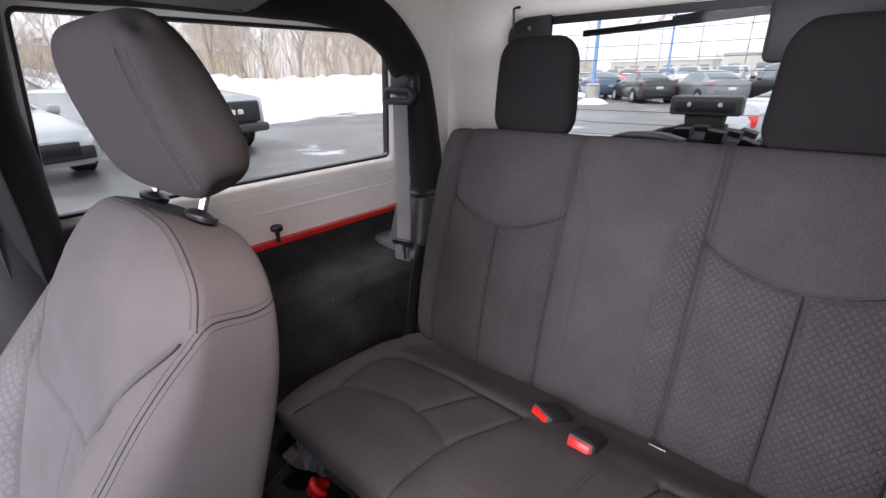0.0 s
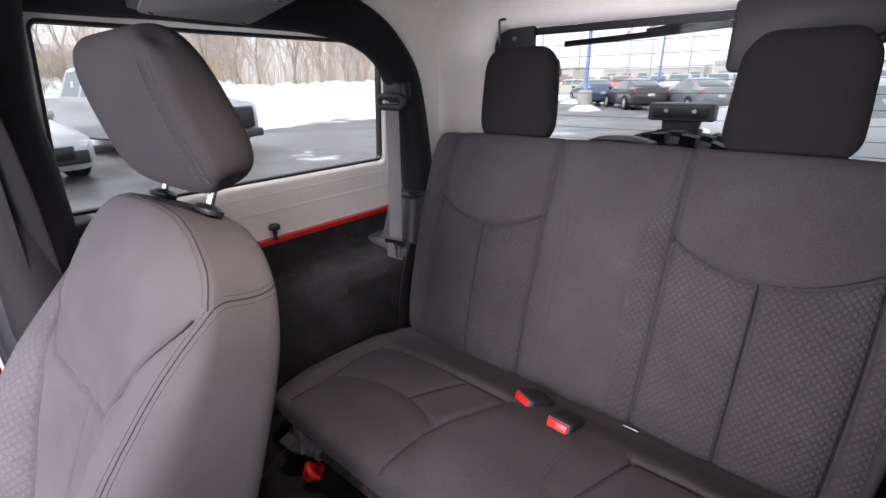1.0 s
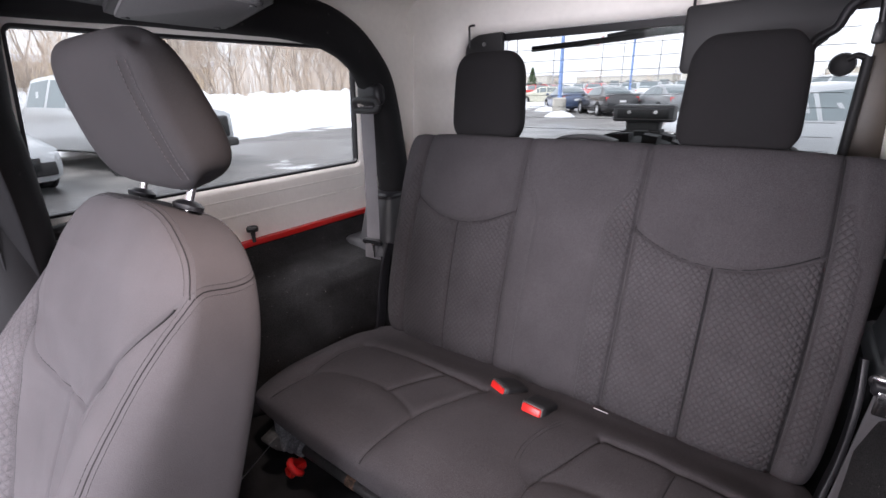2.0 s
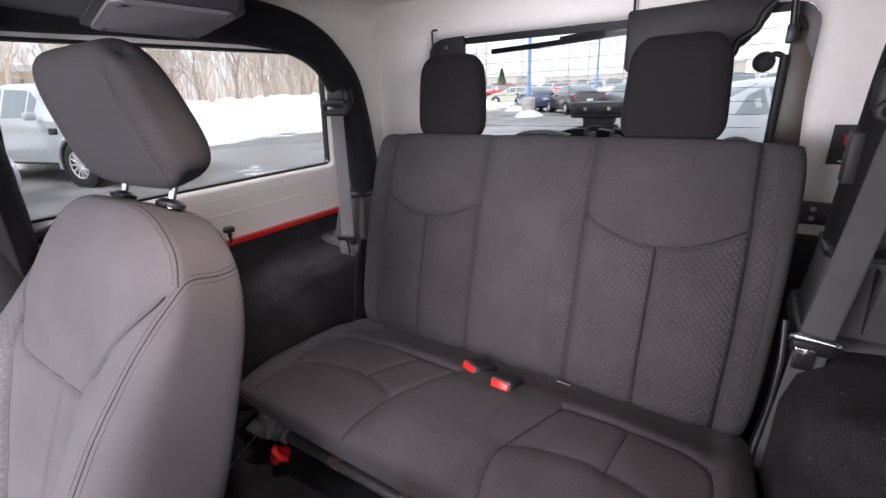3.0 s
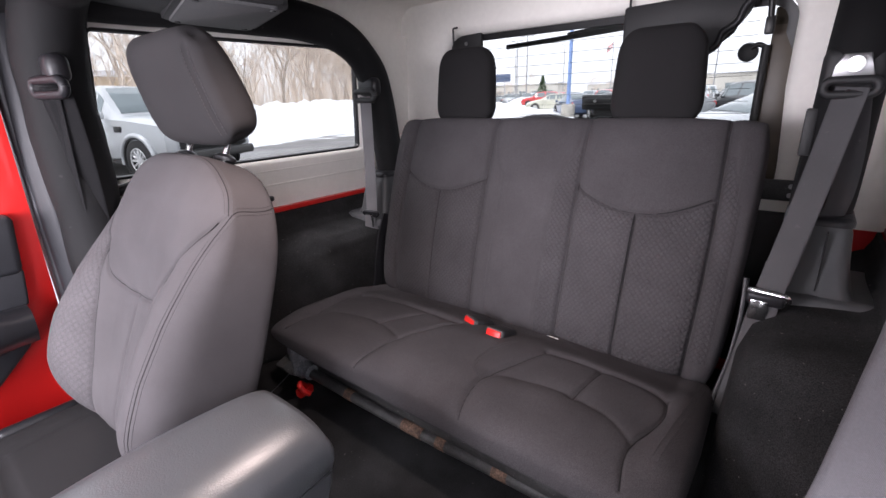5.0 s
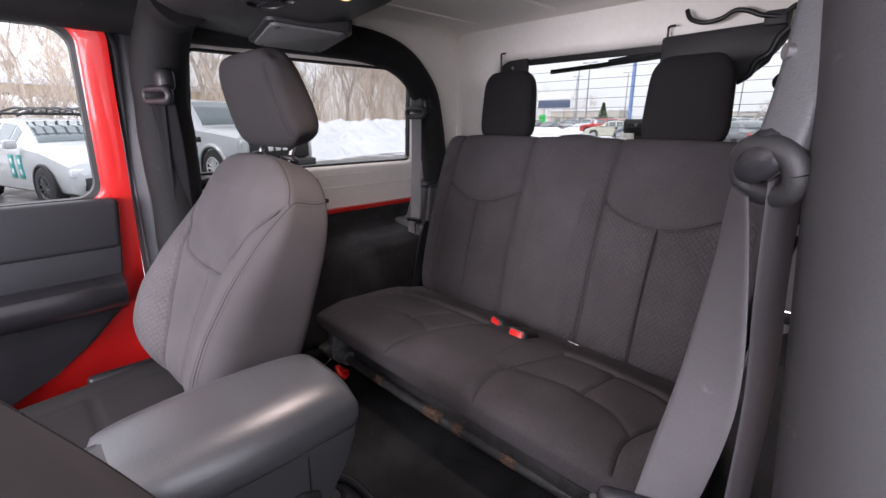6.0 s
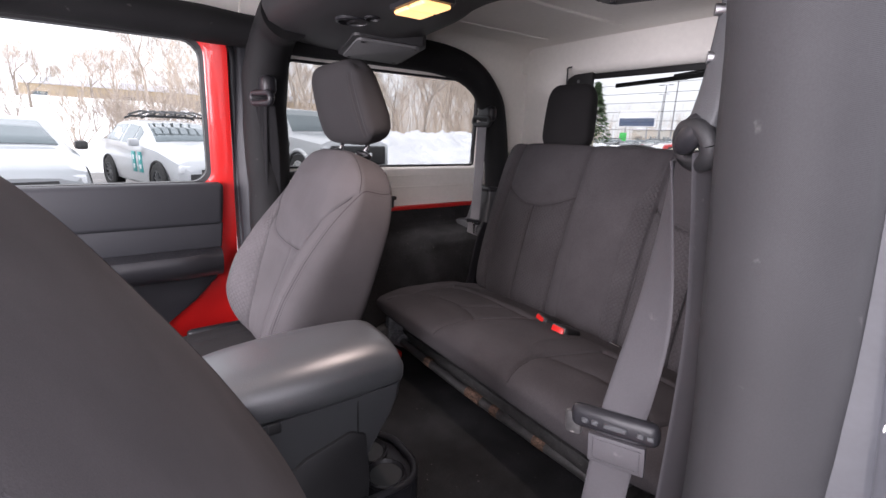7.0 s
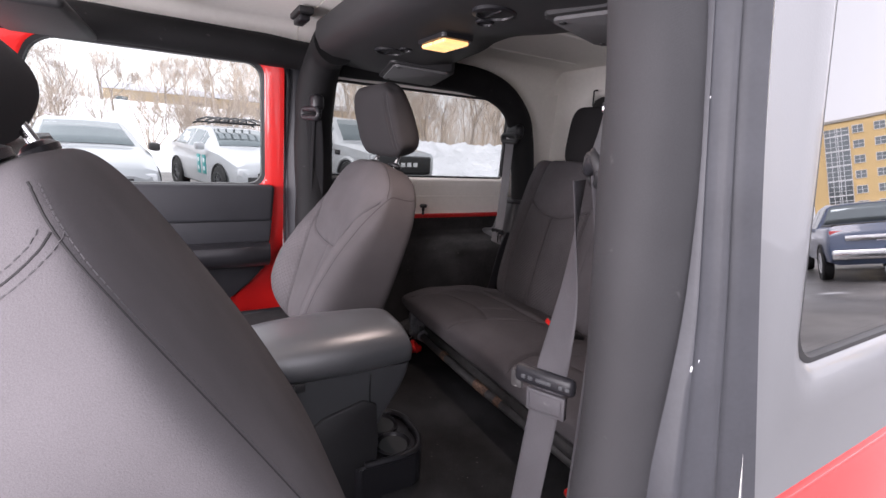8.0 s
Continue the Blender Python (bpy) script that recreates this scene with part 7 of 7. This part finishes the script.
def park(car, x, y, heading, label, category="car", group=""):
    car.matrix_world = pose(x, y, hill(x, y), 0, 0, heading)
    return tagged(car, label, category, group)


P_white = paint("white_car_paint", (0.40, 0.415, 0.43))
P_silver = paint("silver_car_paint", (0.30, 0.315, 0.33), 0.3)
P_grey = paint("grey_car_paint", (0.17, 0.18, 0.19))
P_black = paint("black_car_paint", (0.018, 0.018, 0.02))
P_red = paint("red_car_paint", (0.45, 0.02, 0.018))
P_blue = paint("blue_car_paint", (0.05, 0.075, 0.14))
P_gold = paint("pale_yellow_paint", (0.48, 0.47, 0.38))

# the three beside the passenger side
truck = park(vehicle("pickup", P_white, M["alloy"], None, 12), -12.1, 4.05, 13, "white lifted pickup truck with a black grille", "pickup truck")
part("grille_surround", boxbm((2.84, -0.80, 0.62), (2.955, 0.80, 1.06), 0.05, 3), M["gasket"], truck, "black grille surround")
for k in range(4):
    part("grille_bar", boxbm((2.955, -0.36 + k * 0.19, 0.80), (2.966, -0.36 + k * 0.19 + 0.13, 0.90), 0.008), M["white"], truck, "pale bar of the maker's lettering")
part("bumper", boxbm((2.78, -0.94, 0.42), (3.02, 0.94, 0.60), 0.05, 3), M["ironblack"], truck)
part("fender_vent", boxbm((1.30, -1.040, 0.98), (1.55, -1.015, 1.10), 0.02, 2, None), M["gasket"], truck)
for s in (-1, 1):
    part("flare", tubebm(smooth_path([(1.92 + 0.52 * math.cos(radians(a)), s * 1.03, 0.42 + 0.50 * math.sin(radians(a))) for a in range(-10, 191, 25)], 4), 0.05, 10), P_white, truck)

hatch = park(vehicle("hatch", P_white, M["greyplastic"], None, 10), -11.0, 1.06, 17, "white hatchback with a roof rack and teal door graphics", "car")
for x in (-0.55, 0.35):
    part("rack_bar", tubebm([(x, -0.72, 1.52), (x, -0.6, 1.565), (x, 0.6, 1.565), (x, 0.72, 1.52)], 0.022, 8), M["gasket"], hatch)
rng = random.Random(5)
for k in range(6):
    y = -0.5 + 0.2 * k
    part("rack_carrier", tubebm(smooth_path([(-0.95, y, 1.60), (-0.3, y + 0.04, 1.64 + rng.random() * 0.05), (0.45, y, 1.60)], 4), 0.022, 6), M["gasket" if k % 2 else "darkplastic"], hatch)
for x0 in (0.12, 0.44):
    part("door_graphic", boxbm((x0, -0.906, 0.45), (x0 + 0.20, -0.893, 0.86), 0.01), M["teal"], hatch, "teal door graphic")
    for z in (0.52, 0.70):
        part("door_graphic", boxbm((x0 + 0.06, -0.909, z), (x0 + 0.14, -0.894, z + 0.09), 0.004), M["white"], hatch, "white part of the graphic")
part("splitter", boxbm((1.95, -0.66, 0.30), (2.162, 0.66, 0.52), 0.02), M["gasket"], hatch)

park(vehicle("sedan", P_silver, None, M["ironblack"], 10), -9.85, -1.62, 11, "silver sedan parked nose out in the snow", "car")

# behind: one close by, then rows
near = park(vehicle("sedan", P_silver, None, None, 8), 1.0, 9.3, 30, "silver sedan parked close behind the tailgate", "car")
proto = [vehicle("sedan", P_black, None, None, 8), vehicle("sedan", P_grey, None, None, 8), vehicle("suv", P_black, None, None, 6), vehicle("suv", P_white, None, None, 6), vehicle("suv", P_red, None, None, 6), vehicle("pickup", P_blue, None, None, 6), vehicle("hatch", P_gold, None, None, 8), vehicle("sedan", P_blue, None, None, 8)]
NAMES = ["black sedan parked in the row", "grey sedan parked in the row", "black sport utility car parked in the row", "white sport utility car parked in the row", "red sport utility car parked in the row", "dark blue pickup truck parked in the row", "pale yellow hatchback parked in the row", "blue sedan parked in the row"]
place = {0: (-8.1, 26.0, 128), 1: (-5.0, 25.2, 128), 2: (-1.8, 25.0, 128), 3: (1.4, 25.4, 128), 4: (-25.5, 52.0, 200), 5: (3.9, 27.4, 96), 6: (-18.6, 40.0, 205), 7: (-11.6, 29.0, 128)}
for k, c in enumerate(proto):
    x, y, h = place[k]
    park(c, x, y, h, NAMES[k], "pickup truck" if k == 5 else "car", "parked cars")
rng = random.Random(11)
for row, (y, x0, n, gap, h) in enumerate(((40.0, -9.5, 9, 2.9, 97), (47.0, -16, 12, 2.9, -83), (60.0, -34, 18, 3.0, 97), (66.0, -44, 20, 3.0, -83), (84.0, -62, 24, 3.1, 97))):
    for i in range(n):
        k = rng.choice((0, 0, 1, 1, 1, 2, 2, 3, 3, 3, 4))
        c = copy_thing(proto[k], pose(x0 + i * gap + rng.uniform(-.2, .2), y + rng.uniform(-.5, .5) - 0.12 * i, 0, 0, 0, h + rng.uniform(-3, 3)))

# the truck and the office block mirrored in the driver's side glass
tk = park(copy_thing(proto[5], pose(0, 0, 0)), 5.8, 16.1, 63, "dark blue pickup truck seen from behind", "pickup truck", "parked cars")
part("tonneau", boxbm((-2.78, -0.90, 1.30), (-1.05, 0.90, 1.385), 0.03), M["gasket"], tk)
part("bumper", boxbm((-3.06, -0.95, 0.55), (-2.88, 0.95, 0.78), 0.04, 3), M["chrome"], tk, "chrome rear bumper")
part("tailgate_band", boxbm((-2.965, -0.70, 0.98), (-2.93, 0.70, 1.10), 0.01), M["chrome"], tk)


def block_building():
    b = empty("office_building", (45.5, 132.0, 0))
    tagged(b, "yellow stuccoed office block with rows of windows", "building")
    b.rotation_euler = (0, 0, radians(-18.7))
    part("wall", boxbm((-34, 0, 0), (5.2, 16, 25.0), 0.1, 1), M["yellow"], b)
    part("roof", boxbm((-34.3, -0.3, 25.0), (5.5, 16.3, 25.7), 0.1, 1), M["conc"], b)
    wm = bmesh.new()
    box(wm, (0, -0.10, 0), (1.7, 0.1, 1.6), 0.0)
    fm = bmesh.new()
    for x0, x1, z0, z1 in ((-.12, 1.82, -.12, 0), (-.12, 1.82, 1.6, 1.72), (-.12, 0, 0, 1.6), (1.7, 1.82, 0, 1.6), (.81, .89, 0, 1.6), (0, 1.7, .76, .84)):
        box(fm, (x0, -0.16, z0), (x1, 0.1, z1))
    first = None
    for fl in range(7):
        for i in range(8):
            x = -4.2 - i * 3.6
            z = 1.4 + fl * 3.45
            if first is None:
                p1 = part("window", wm, M["carglass"], b)
                p2 = part("window_frame", fm, M["white"], p1)
                first = (p1.data, p2.data)
                p1.location = (x, 0, z)
            else:
                p1 = new("window", first[0])
                p1.parent, p1.location = b, (x, 0, z)
                p2 = new("window_frame", first[1])
                p2.parent = p1
    part("stair_glazing", boxbm((-1.8, -0.25, 1.0), (2.4, 0.1, 23.6), 0.02), M["carglass"], b)
    fm = bmesh.new()
    for k in range(20):
        box(fm, (-1.9, -0.36, 1.0 + k * 1.15), (2.5, 0.0, 1.10 + k * 1.15 + (0.22 if k % 3 == 0 else 0)))
    for x in (-1.9, -0.6, 0.1, 0.45, 1.4, 2.4):
        box(fm, (x, -0.36, 1.0), (x + 0.12, 0.0, 23.7))
    part("glazing_bars", fm, M["white"], b)
    return b


block_building()

# ---------------------------------------------------------------- snow bank, trees, shrubs
bm = bmesh.new()
rows = []
for i in range(150):
    t = i / 149
    cx, cy = -13.6 - 11.5 * t, 4.5 + 27.0 * t
    nx, ny = -0.92, -0.39
    row = []
    for j in range(30):
        u = j / 29
        w = u * 7.0 - 0.6
        e = math.sin(min(1, max(0, u * 1.15)) * math.pi * 0.62) ** 0.9 if u > 0 else 0
        x, y = cx + nx * w, cy + ny * w
        h = (1.05 + 0.30 * noise.noise((x * 0.35, y * 0.35, 0)) + 0.26 * noise.noise((x * 1.1, y * 1.1, 4)) + 0.16 * noise.noise((x * 2.6, y * 2.6, 9))) * e
        h += 0.05 * noise.noise((x * 6, y * 6, 1)) * e
        row.append(bm.verts.new((x + 0.25 * noise.noise((y * 1.3, u * 3, 7)) * (1 - u), y, hill(x, y) * (u > 0.3) - 0.02 + h * 1.12)))
    rows.append(row)
for a, b in zip(rows[:-1], rows[1:]):
    for k in range(len(a) - 1):
        bm.faces.new((a[k], b[k], b[k + 1], a[k + 1]))
tagged(part("snow_bank", bm, M["snow"], None, sharp=80), "ploughed bank of lumpy white snow", "snow", kind="structure")


def limb(bm, p, d, r, length, depth, rng, tips, sides=5):
    """One limb with its forks, as tapering bent tubes."""
    n = 4
    pts, rr = [p.copy()], [r]
    q, dd = p.copy(), d.copy()
    for k in range(n):
        dd = (dd + Vector((rng.uniform(-1, 1), rng.uniform(-1, 1), rng.uniform(-.4, .7))) * 0.16).normalized()
        q = q + dd * length / n
        pts.append(q.copy())
        rr.append(r * (1 - 0.45 * (k + 1) / n))
    tube(bm if depth > 1 else tips, pts, rr, sides if depth > 1 else 3, cap=False)
    if depth == 0:
        return
    kids = 3 if depth > 3 else 4
    for k in range(kids):
        at = rng.uniform(0.45, 1.0) if k else 1.0
        i = min(n - 1, int(at * n))
        base = pts[i].lerp(pts[i + 1], at * n - i) if at < 1 else pts[-1]
        side = Vector((rng.uniform(-1, 1), rng.uniform(-1, 1), rng.uniform(0.1, 0.9))).normalized()
        nd = (dd * 0.62 + side * 0.75).normalized()
        limb(bm, base, nd, max(0.006, rr[i] * 0.60), length * rng.uniform(0.55, 0.78), depth - 1, rng, tips, sides)


def bare_tree(seed, h, low=0.33):
    rng = random.Random(seed)
    t = empty("bare_tree")
    tagged(t, "leafless winter tree with fine grey-brown twigs", "tree", "bare trees")
    wood, tips = bmesh.new(), bmesh.new()
    limb(wood, Vector((0, 0, -0.1)), Vector((rng.uniform(-.05, .05), rng.uniform(-.05, .05), 1)).normalized(), 0.022 * h ** 0.75, h * low, 5, rng, tips)
    part("trunk", wood, M["bark"], t)
    part("crown", tips, M["twig"], t)
    return t


trees = [bare_tree(s, h, lo) for s, h, lo in ((1, 9.0, .30), (2, 10.0, .34), (3, 8.0, .28), (4, 11.0, .33), (5, 9.5, .30))]
small_trees = [bare_tree(s, h, .22) for s, h in ((31, 6.5), (32, 7.5), (33, 5.5))]
spots = []
rng = random.Random(3)
while len(spots) < 120:
    u, v = rng.random(), rng.random()
    x, y = -22 - 34 * u, 5 + 62 * v - 0.2 * 30 * u
    if x > -21 - 0.42 * (y - 5):
        x -= 0.42 * max(0, y - 5)
    if all((x - a) ** 2 + (y - b) ** 2 > 1.5 for a, b in spots):
        spots.append((x, y))
for k, (x, y) in enumerate(((-34, -3.6), (-33, 0.4), (-30, 2.3), (-38, -8.0), (-44, -1.0), (-29, 5.2), (-48, 8.0), (-40, 4.0), (-36, 8.5), (-52, -12), (-42, -5), (-46, 2), (-37, -1.4), (-31, -6.0))):
    m = pose(x, y, hill(x, y), 0, 0, 47 * k)
    if k < 3:
        small_trees[k].matrix_world = m
    else:
        copy_thing(small_trees[k % 3], m)
for k, (x, y) in enumerate(spots):
    m = pose(x, y, hill(x, y), 0, 0, rng.uniform(0, 360)) @ Matrix.Diagonal((1, 1, 1, 1))
    if k < 5:
        trees[k].matrix_world = m
        trees[k].scale = (1, 1, 1)
    else:
        c = copy_thing(trees[k % 5], m)
        f = rng.uniform(0.75, 1.15)
        c.scale = (f, f, f)

rng = random.Random(41)
for k in range(26):
    x, y = -86 + k * 4.1 + rng.uniform(-2, 2), rng.uniform(104, 146)
    c = copy_thing(trees[k % 5] if k % 3 == 0 else small_trees[k % 3], pose(x, y, 0, 0, 0, rng.uniform(0, 360)))
    f = rng.uniform(0.7, 1.05)
    c.scale = (f, f, f)

# undergrowth between the trees, and far woods
for nm, label, count, xr, yr, hr, rad in (("undergrowth", "tangle of thin bare saplings among the trees", 2600, (-60, -21), (4, 66), (1.2, 5.0), 0.014), ("far_woods", "far line of bare woodland", 1500, (-120, -62), (-60, 130), (5, 11), 0.045)):
    rng = random.Random(17)
    vs, fs = [], []
    for k in range(count):
        x, y = rng.uniform(*xr), rng.uniform(*yr)
        if nm == "undergrowth" and x > -21 - 0.42 * (y - 5):
            x -= 0.42 * max(0, y - 5)
        h = rng.uniform(*hr)
        z = hill(x, y) - 0.1
        lx, ly = rng.uniform(-.25, .25) * h, rng.uniform(-.25, .25) * h
        segs = [(0, 0, 0), (lx * .3, ly * .3, h * .5), (lx, ly, h)]
        for q in range(1 if nm == "undergrowth" else 1):
            i = len(vs)
            for (dx, dy, dz), r in zip(segs, (rad, rad * .7, rad * .25)):
                for a in (0, 2.1, 4.2):
                    vs.append((x + dx + r * math.cos(a), y + dy + r * math.sin(a), z + dz))
            for s in (0, 3):
                for a in range(3):
                    fs.append((i + s + a, i + s + (a + 1) % 3, i + s + 3 + (a + 1) % 3, i + s + 3 + a))
        for q in range(5):
            t0 = rng.uniform(.35, .95)
            bx, by, bz = lx * t0, ly * t0, h * t0
            L = h * rng.uniform(.12, .30)
            ex, ey, ez = rng.uniform(-1, 1) * L, rng.uniform(-1, 1) * L, rng.uniform(.3, 1) * L
            i = len(vs)
            for (dx, dy, dz), r in (((bx, by, bz), rad * .45), ((bx + ex, by + ey, bz + ez), rad * .12)):
                for a in (0, 2.1, 4.2):
                    vs.append((x + dx + r * math.cos(a), y + dy + r * math.sin(a), z + dz))
            for a in range(3):
                fs.append((i + a, i + (a + 1) % 3, i + 3 + (a + 1) % 3, i + 3 + a))
    me = bpy.data.meshes.new(nm)
    me.from_pydata(vs, [], fs)
    ob = finish(nm, me, M["twig"], None, "")
    tagged(ob, label, "woods", kind="stuff")


def shrub(seed):
    rng = random.Random(seed)
    s = empty("bare_shrub")
    tagged(s, "bare brown shrub with many upright stems in snow", "shrub", "bare shrubs")
    bm, tips = bmesh.new(), bmesh.new()
    for k in range(9):
        d = Vector((rng.uniform(-.6, .6), rng.uniform(-.6, .6), 1)).normalized()
        limb(tips, Vector((rng.uniform(-.2, .2), rng.uniform(-.2, .2), -.05)), d, 0.018, rng.uniform(.7, 1.1), 2, rng, tips, 4)
    bm.free()
    part("branchwork", tips, M["bark"], s)
    return s


shr = [shrub(s) for s in (21, 22, 23)]
rng = random.Random(8)
for k in range(64):
    x, y = rng.uniform(-25, -16.5), rng.uniform(-13, 5.5)
    m = pose(x, y, hill(x, y) + 0.05, 0, 0, rng.uniform(0, 360))
    if k < 3:
        shr[k].matrix_world = m
    else:
        c = copy_thing(shr[k % 3], m)
        f = rng.uniform(0.8, 1.3)
        c.scale = (f, f, f)

HEAPS = ((-9.4, 23.0, 0.8, 0.35), (-12.6, 28.8, 1.1, 0.35), (-17.5, 33.5, 1.8, 0.5), (-31.0, 58.0, 4.0, 1.0))

# ---------------------------------------------------------------- buildings, poles, signs
lb = empty("long_low_building", (-52, 3, 2.6))
tagged(lb, "long low tan building with snow on its roof", "building")
lb.rotation_euler = (0, 0, radians(6))
part("wall", boxbm((-8, -9, -0.6), (0, 26, 1.8), 0.03), M["tan"], lb)
part("roof", boxbm((-9, -9.6, 1.8), (0.8, 26.6, 2.35), 0.12, 2), M["snow"], lb, "snow-covered roof")
for y in (-8.2, -2.0, 4.0, 11.0, 18.0):
    part("window", boxbm((0.0, y, 0.2), (0.05, y + 1.0, 1.2), 0.01), M["carglass"], lb)
tb = empty("shop_building", (-4, 120, 0))
tagged(tb, "pale shop building with a snowy roof behind the car park", "building")
part("wall", boxbm((-14, 0, 0), (-4, 14, 4.6), 0.05), M["conc"], tb)
part("roof", boxbm((-14.4, -0.4, 4.6), (-3.6, 14.4, 5.1), 0.1), M["snow"], tb)
for k in range(2):
    part("window", boxbm((-12 + k * 4.6, -0.06, 0.8), (-9.4 + k * 4.6, 0.02, 2.6), 0.01), M["carglass"], tb)
for k, (x, y, w, h, d) in enumerate(((-95, 150, 26, 5.0, 10), (-62, 158, 30, 4.2, 12), (-28, 150, 24, 5.5, 10), (4, 160, 34, 4.5, 12), (-130, 140, 22, 6, 10))):
    fb2 = empty("far_building", (x, y, 0))
    tagged(fb2, "far low commercial building with a snowy roof", "building", "far buildings")
    part("wall", boxbm((0, 0, 0), (w, d, h), 0.05), M["conc"], fb2)
    part("roof", boxbm((-0.4, -0.4, h), (w + 0.4, d + 0.4, h + 0.5), 0.1), M["snow"], fb2)
    for i in range(int(w // 5)):
        part("window", boxbm((1.5 + i * 5, -0.06, 1.0), (4.2 + i * 5, 0.02, 2.8), 0.01), M["carglass"], fb2)


def snow_heap(x, y, r, h):
    """A low lumpy heap pushed together by a plough."""
    b2 = bmesh.new()
    rings = []
    for i in range(9):
        u = i / 8
        row = []
        for k in range(28):
            a = 2 * math.pi * k / 28
            rr = r * u * (1 + 0.28 * noise.noise((math.cos(a) * 1.6 + x, math.sin(a) * 1.6, u)))
            z = h * max(0, 1 - u ** 1.6) * (1 + 0.5 * noise.noise((rr * math.cos(a) * 1.8 + x, rr * math.sin(a) * 1.8 + y, 3)))
            row.append(b2.verts.new((rr * math.cos(a), rr * math.sin(a), z - 0.02)))
        rings.append(row)
    for a, b in zip(rings[:-1], rings[1:]):
        for k in range(28):
            b2.faces.new((a[k], a[(k + 1) % 28], b[(k + 1) % 28], b[k]))
    bmesh.ops.remove_doubles(b2, verts=b2.verts, dist=0.0005)
    ob = part("snow_heap", b2, M["snow"], None, sharp=70)
    ob.location = (x, y, 0)
    tagged(ob, "low heap of ploughed snow on the car park", "snow", "snow heaps")


for x, y, r, h in HEAPS:
    snow_heap(x, y, r, h)


def lamp_pole(x, y, h, material, base=True, label="tall blue lamp pole on a concrete base"):
    p = empty("lamp_pole", (x, y, hill(x, y)))
    tagged(p, label, "lamp pole", "lamp poles")
    part("pole", tubebm([(0, 0, 0), (0, 0, h)], [0.11, 0.08], 10), material, p)
    if base:
        b2 = bmesh.new()
        lathe(b2, [(0.36, 0), (0.36, 0.85), (0.30, 0.92)], "z", (0, 0, 0), 16)
        part("base", b2, M["conc"], p)
    for s in (-1, 1):
        part("lamp_head", boxbm((s * 0.75 - 0.35, -0.15, h - 0.05), (s * 0.75 + 0.35, 0.15, h + 0.08), 0.03), M["greypost"], p)
    part("arm", tubebm([(-0.6, 0, h), (0.6, 0, h)], 0.035, 8), M["greypost"], p)


lamp_pole(-10.0, 24.3, 9.0, M["bluepost"])
lamp_pole(-12.4, 45.5, 9.0, M["bluepost"])
for x, y, h in ((-38, 68, 9), (-33, 62, 9), (-52, 92, 10), (-40, 90, 10), (-25, 90, 10), (-12, 80, 10)):
    lamp_pole(x, y, h, M["greypost"], False, "thin grey lamp pole in the car park")
for x, y in ((-11.6, 52.0), (-20.5, 61.0), (-17.0, 58)):
    f = empty("flag_pole", (x, y, 0))
    tagged(f, "flag pole with a striped flag hanging in the wind", "flag pole", "flag poles")
    part("pole", tubebm([(0, 0, 0), (0, 0, 7.6)], [0.07, 0.04], 8), M["greypost"], f)
    for k in range(5):
        b2 = bmesh.new()
        vs = [[b2.verts.new((-0.1 - i * 0.14, 0.10 * math.sin(i * 1.3 + k), 7.3 - k * 0.12 - i * 0.12 - j * 0.12)) for j in range(2)] for i in range(6)]
        for a, b in zip(vs[:-1], vs[1:]):
            b2.faces.new((a[0], a[1], b[1], b[0]))
        ob = part("flag_stripe", b2, P_red if k % 2 == 0 else M["white"], f)
        ob.modifiers.new("thick", 'SOLIDIFY').thickness = 0.01
bb = empty("billboard", (-56, 90, 0))
tagged(bb, "wide blue and white billboard on two posts", "billboard")
for x in (-2.5, 2.5):
    part("post", tubebm([(x, 0, 0), (x, 0, 4.4)], 0.14, 10), M["greypost"], bb)
part("board", boxbm((-4.2, -0.15, 4.2), (4.2, 0.15, 7.6), 0.03), M["white"], bb)
part("blue_field", boxbm((-4.0, -0.19, 4.3), (4.0, -0.15, 5.9), 0.01), P_blue, bb)
gs2 = empty("green_sign", (-57.5, 88, 0))
tagged(gs2, "small green roadside sign on a post", "sign")
part("board", boxbm((-0.8, -0.1, 1.2), (0.8, 0.1, 2.9), 0.03), mat("green_sign_face", (0.05, 0.45, 0.10), 0.4), gs2)
part("post", tubebm([(0, 0, 0), (0, 0, 1.3)], 0.08, 8), M["greypost"], gs2)


def evergreen(x, y, h):
    e = empty("evergreen_tree", (x, y, hill(x, y)))
    tagged(e, "dark green conifer with drooping ragged boughs", "tree", "evergreens")
    rng = random.Random(int(h * 10))
    part("trunk", tubebm([(0, 0, 0), (0, 0, h)], [h * 0.022, 0.02], 8), M["bark"], e)
    vs, fs = [], []
    for k in range(1500):
        t = rng.random() ** 0.8
        z = h * (0.08 + 0.92 * t)
        r = h * 0.31 * (1 - t) * rng.uniform(0.35, 1.05) + 0.03
        a = rng.uniform(0, 2 * math.pi)
        c, s = math.cos(a), math.sin(a)
        L = h * 0.05 * rng.uniform(.6, 1.4)
        p0 = Vector((c * r, s * r, z - r * 0.22))
        d = Vector((c, s, rng.uniform(-.6, .1))).normalized() * L
        w = Vector((-s, c, rng.uniform(-.3, .3))).normalized() * L * 0.32
        i = len(vs)
        vs += [tuple(p0 - d * 0.5 - w * .4), tuple(p0 + w), tuple(p0 + d), tuple(p0 - w), tuple(p0 + Vector((0, 0, L * .25)))]
        fs += [(i, i + 1, i + 4), (i + 1, i + 2, i + 4), (i + 2, i + 3, i + 4), (i + 3, i, i + 4), (i, i + 3, i + 2, i + 1)]
    me = bpy.data.meshes.new("boughs")
    me.from_pydata(vs, [], fs)
    finish("boughs", me, M["evergreen"], e, "", 20)


evergreen(-45.5, 92, 4.6)
evergreen(-35.5, 48.5, 7.6)
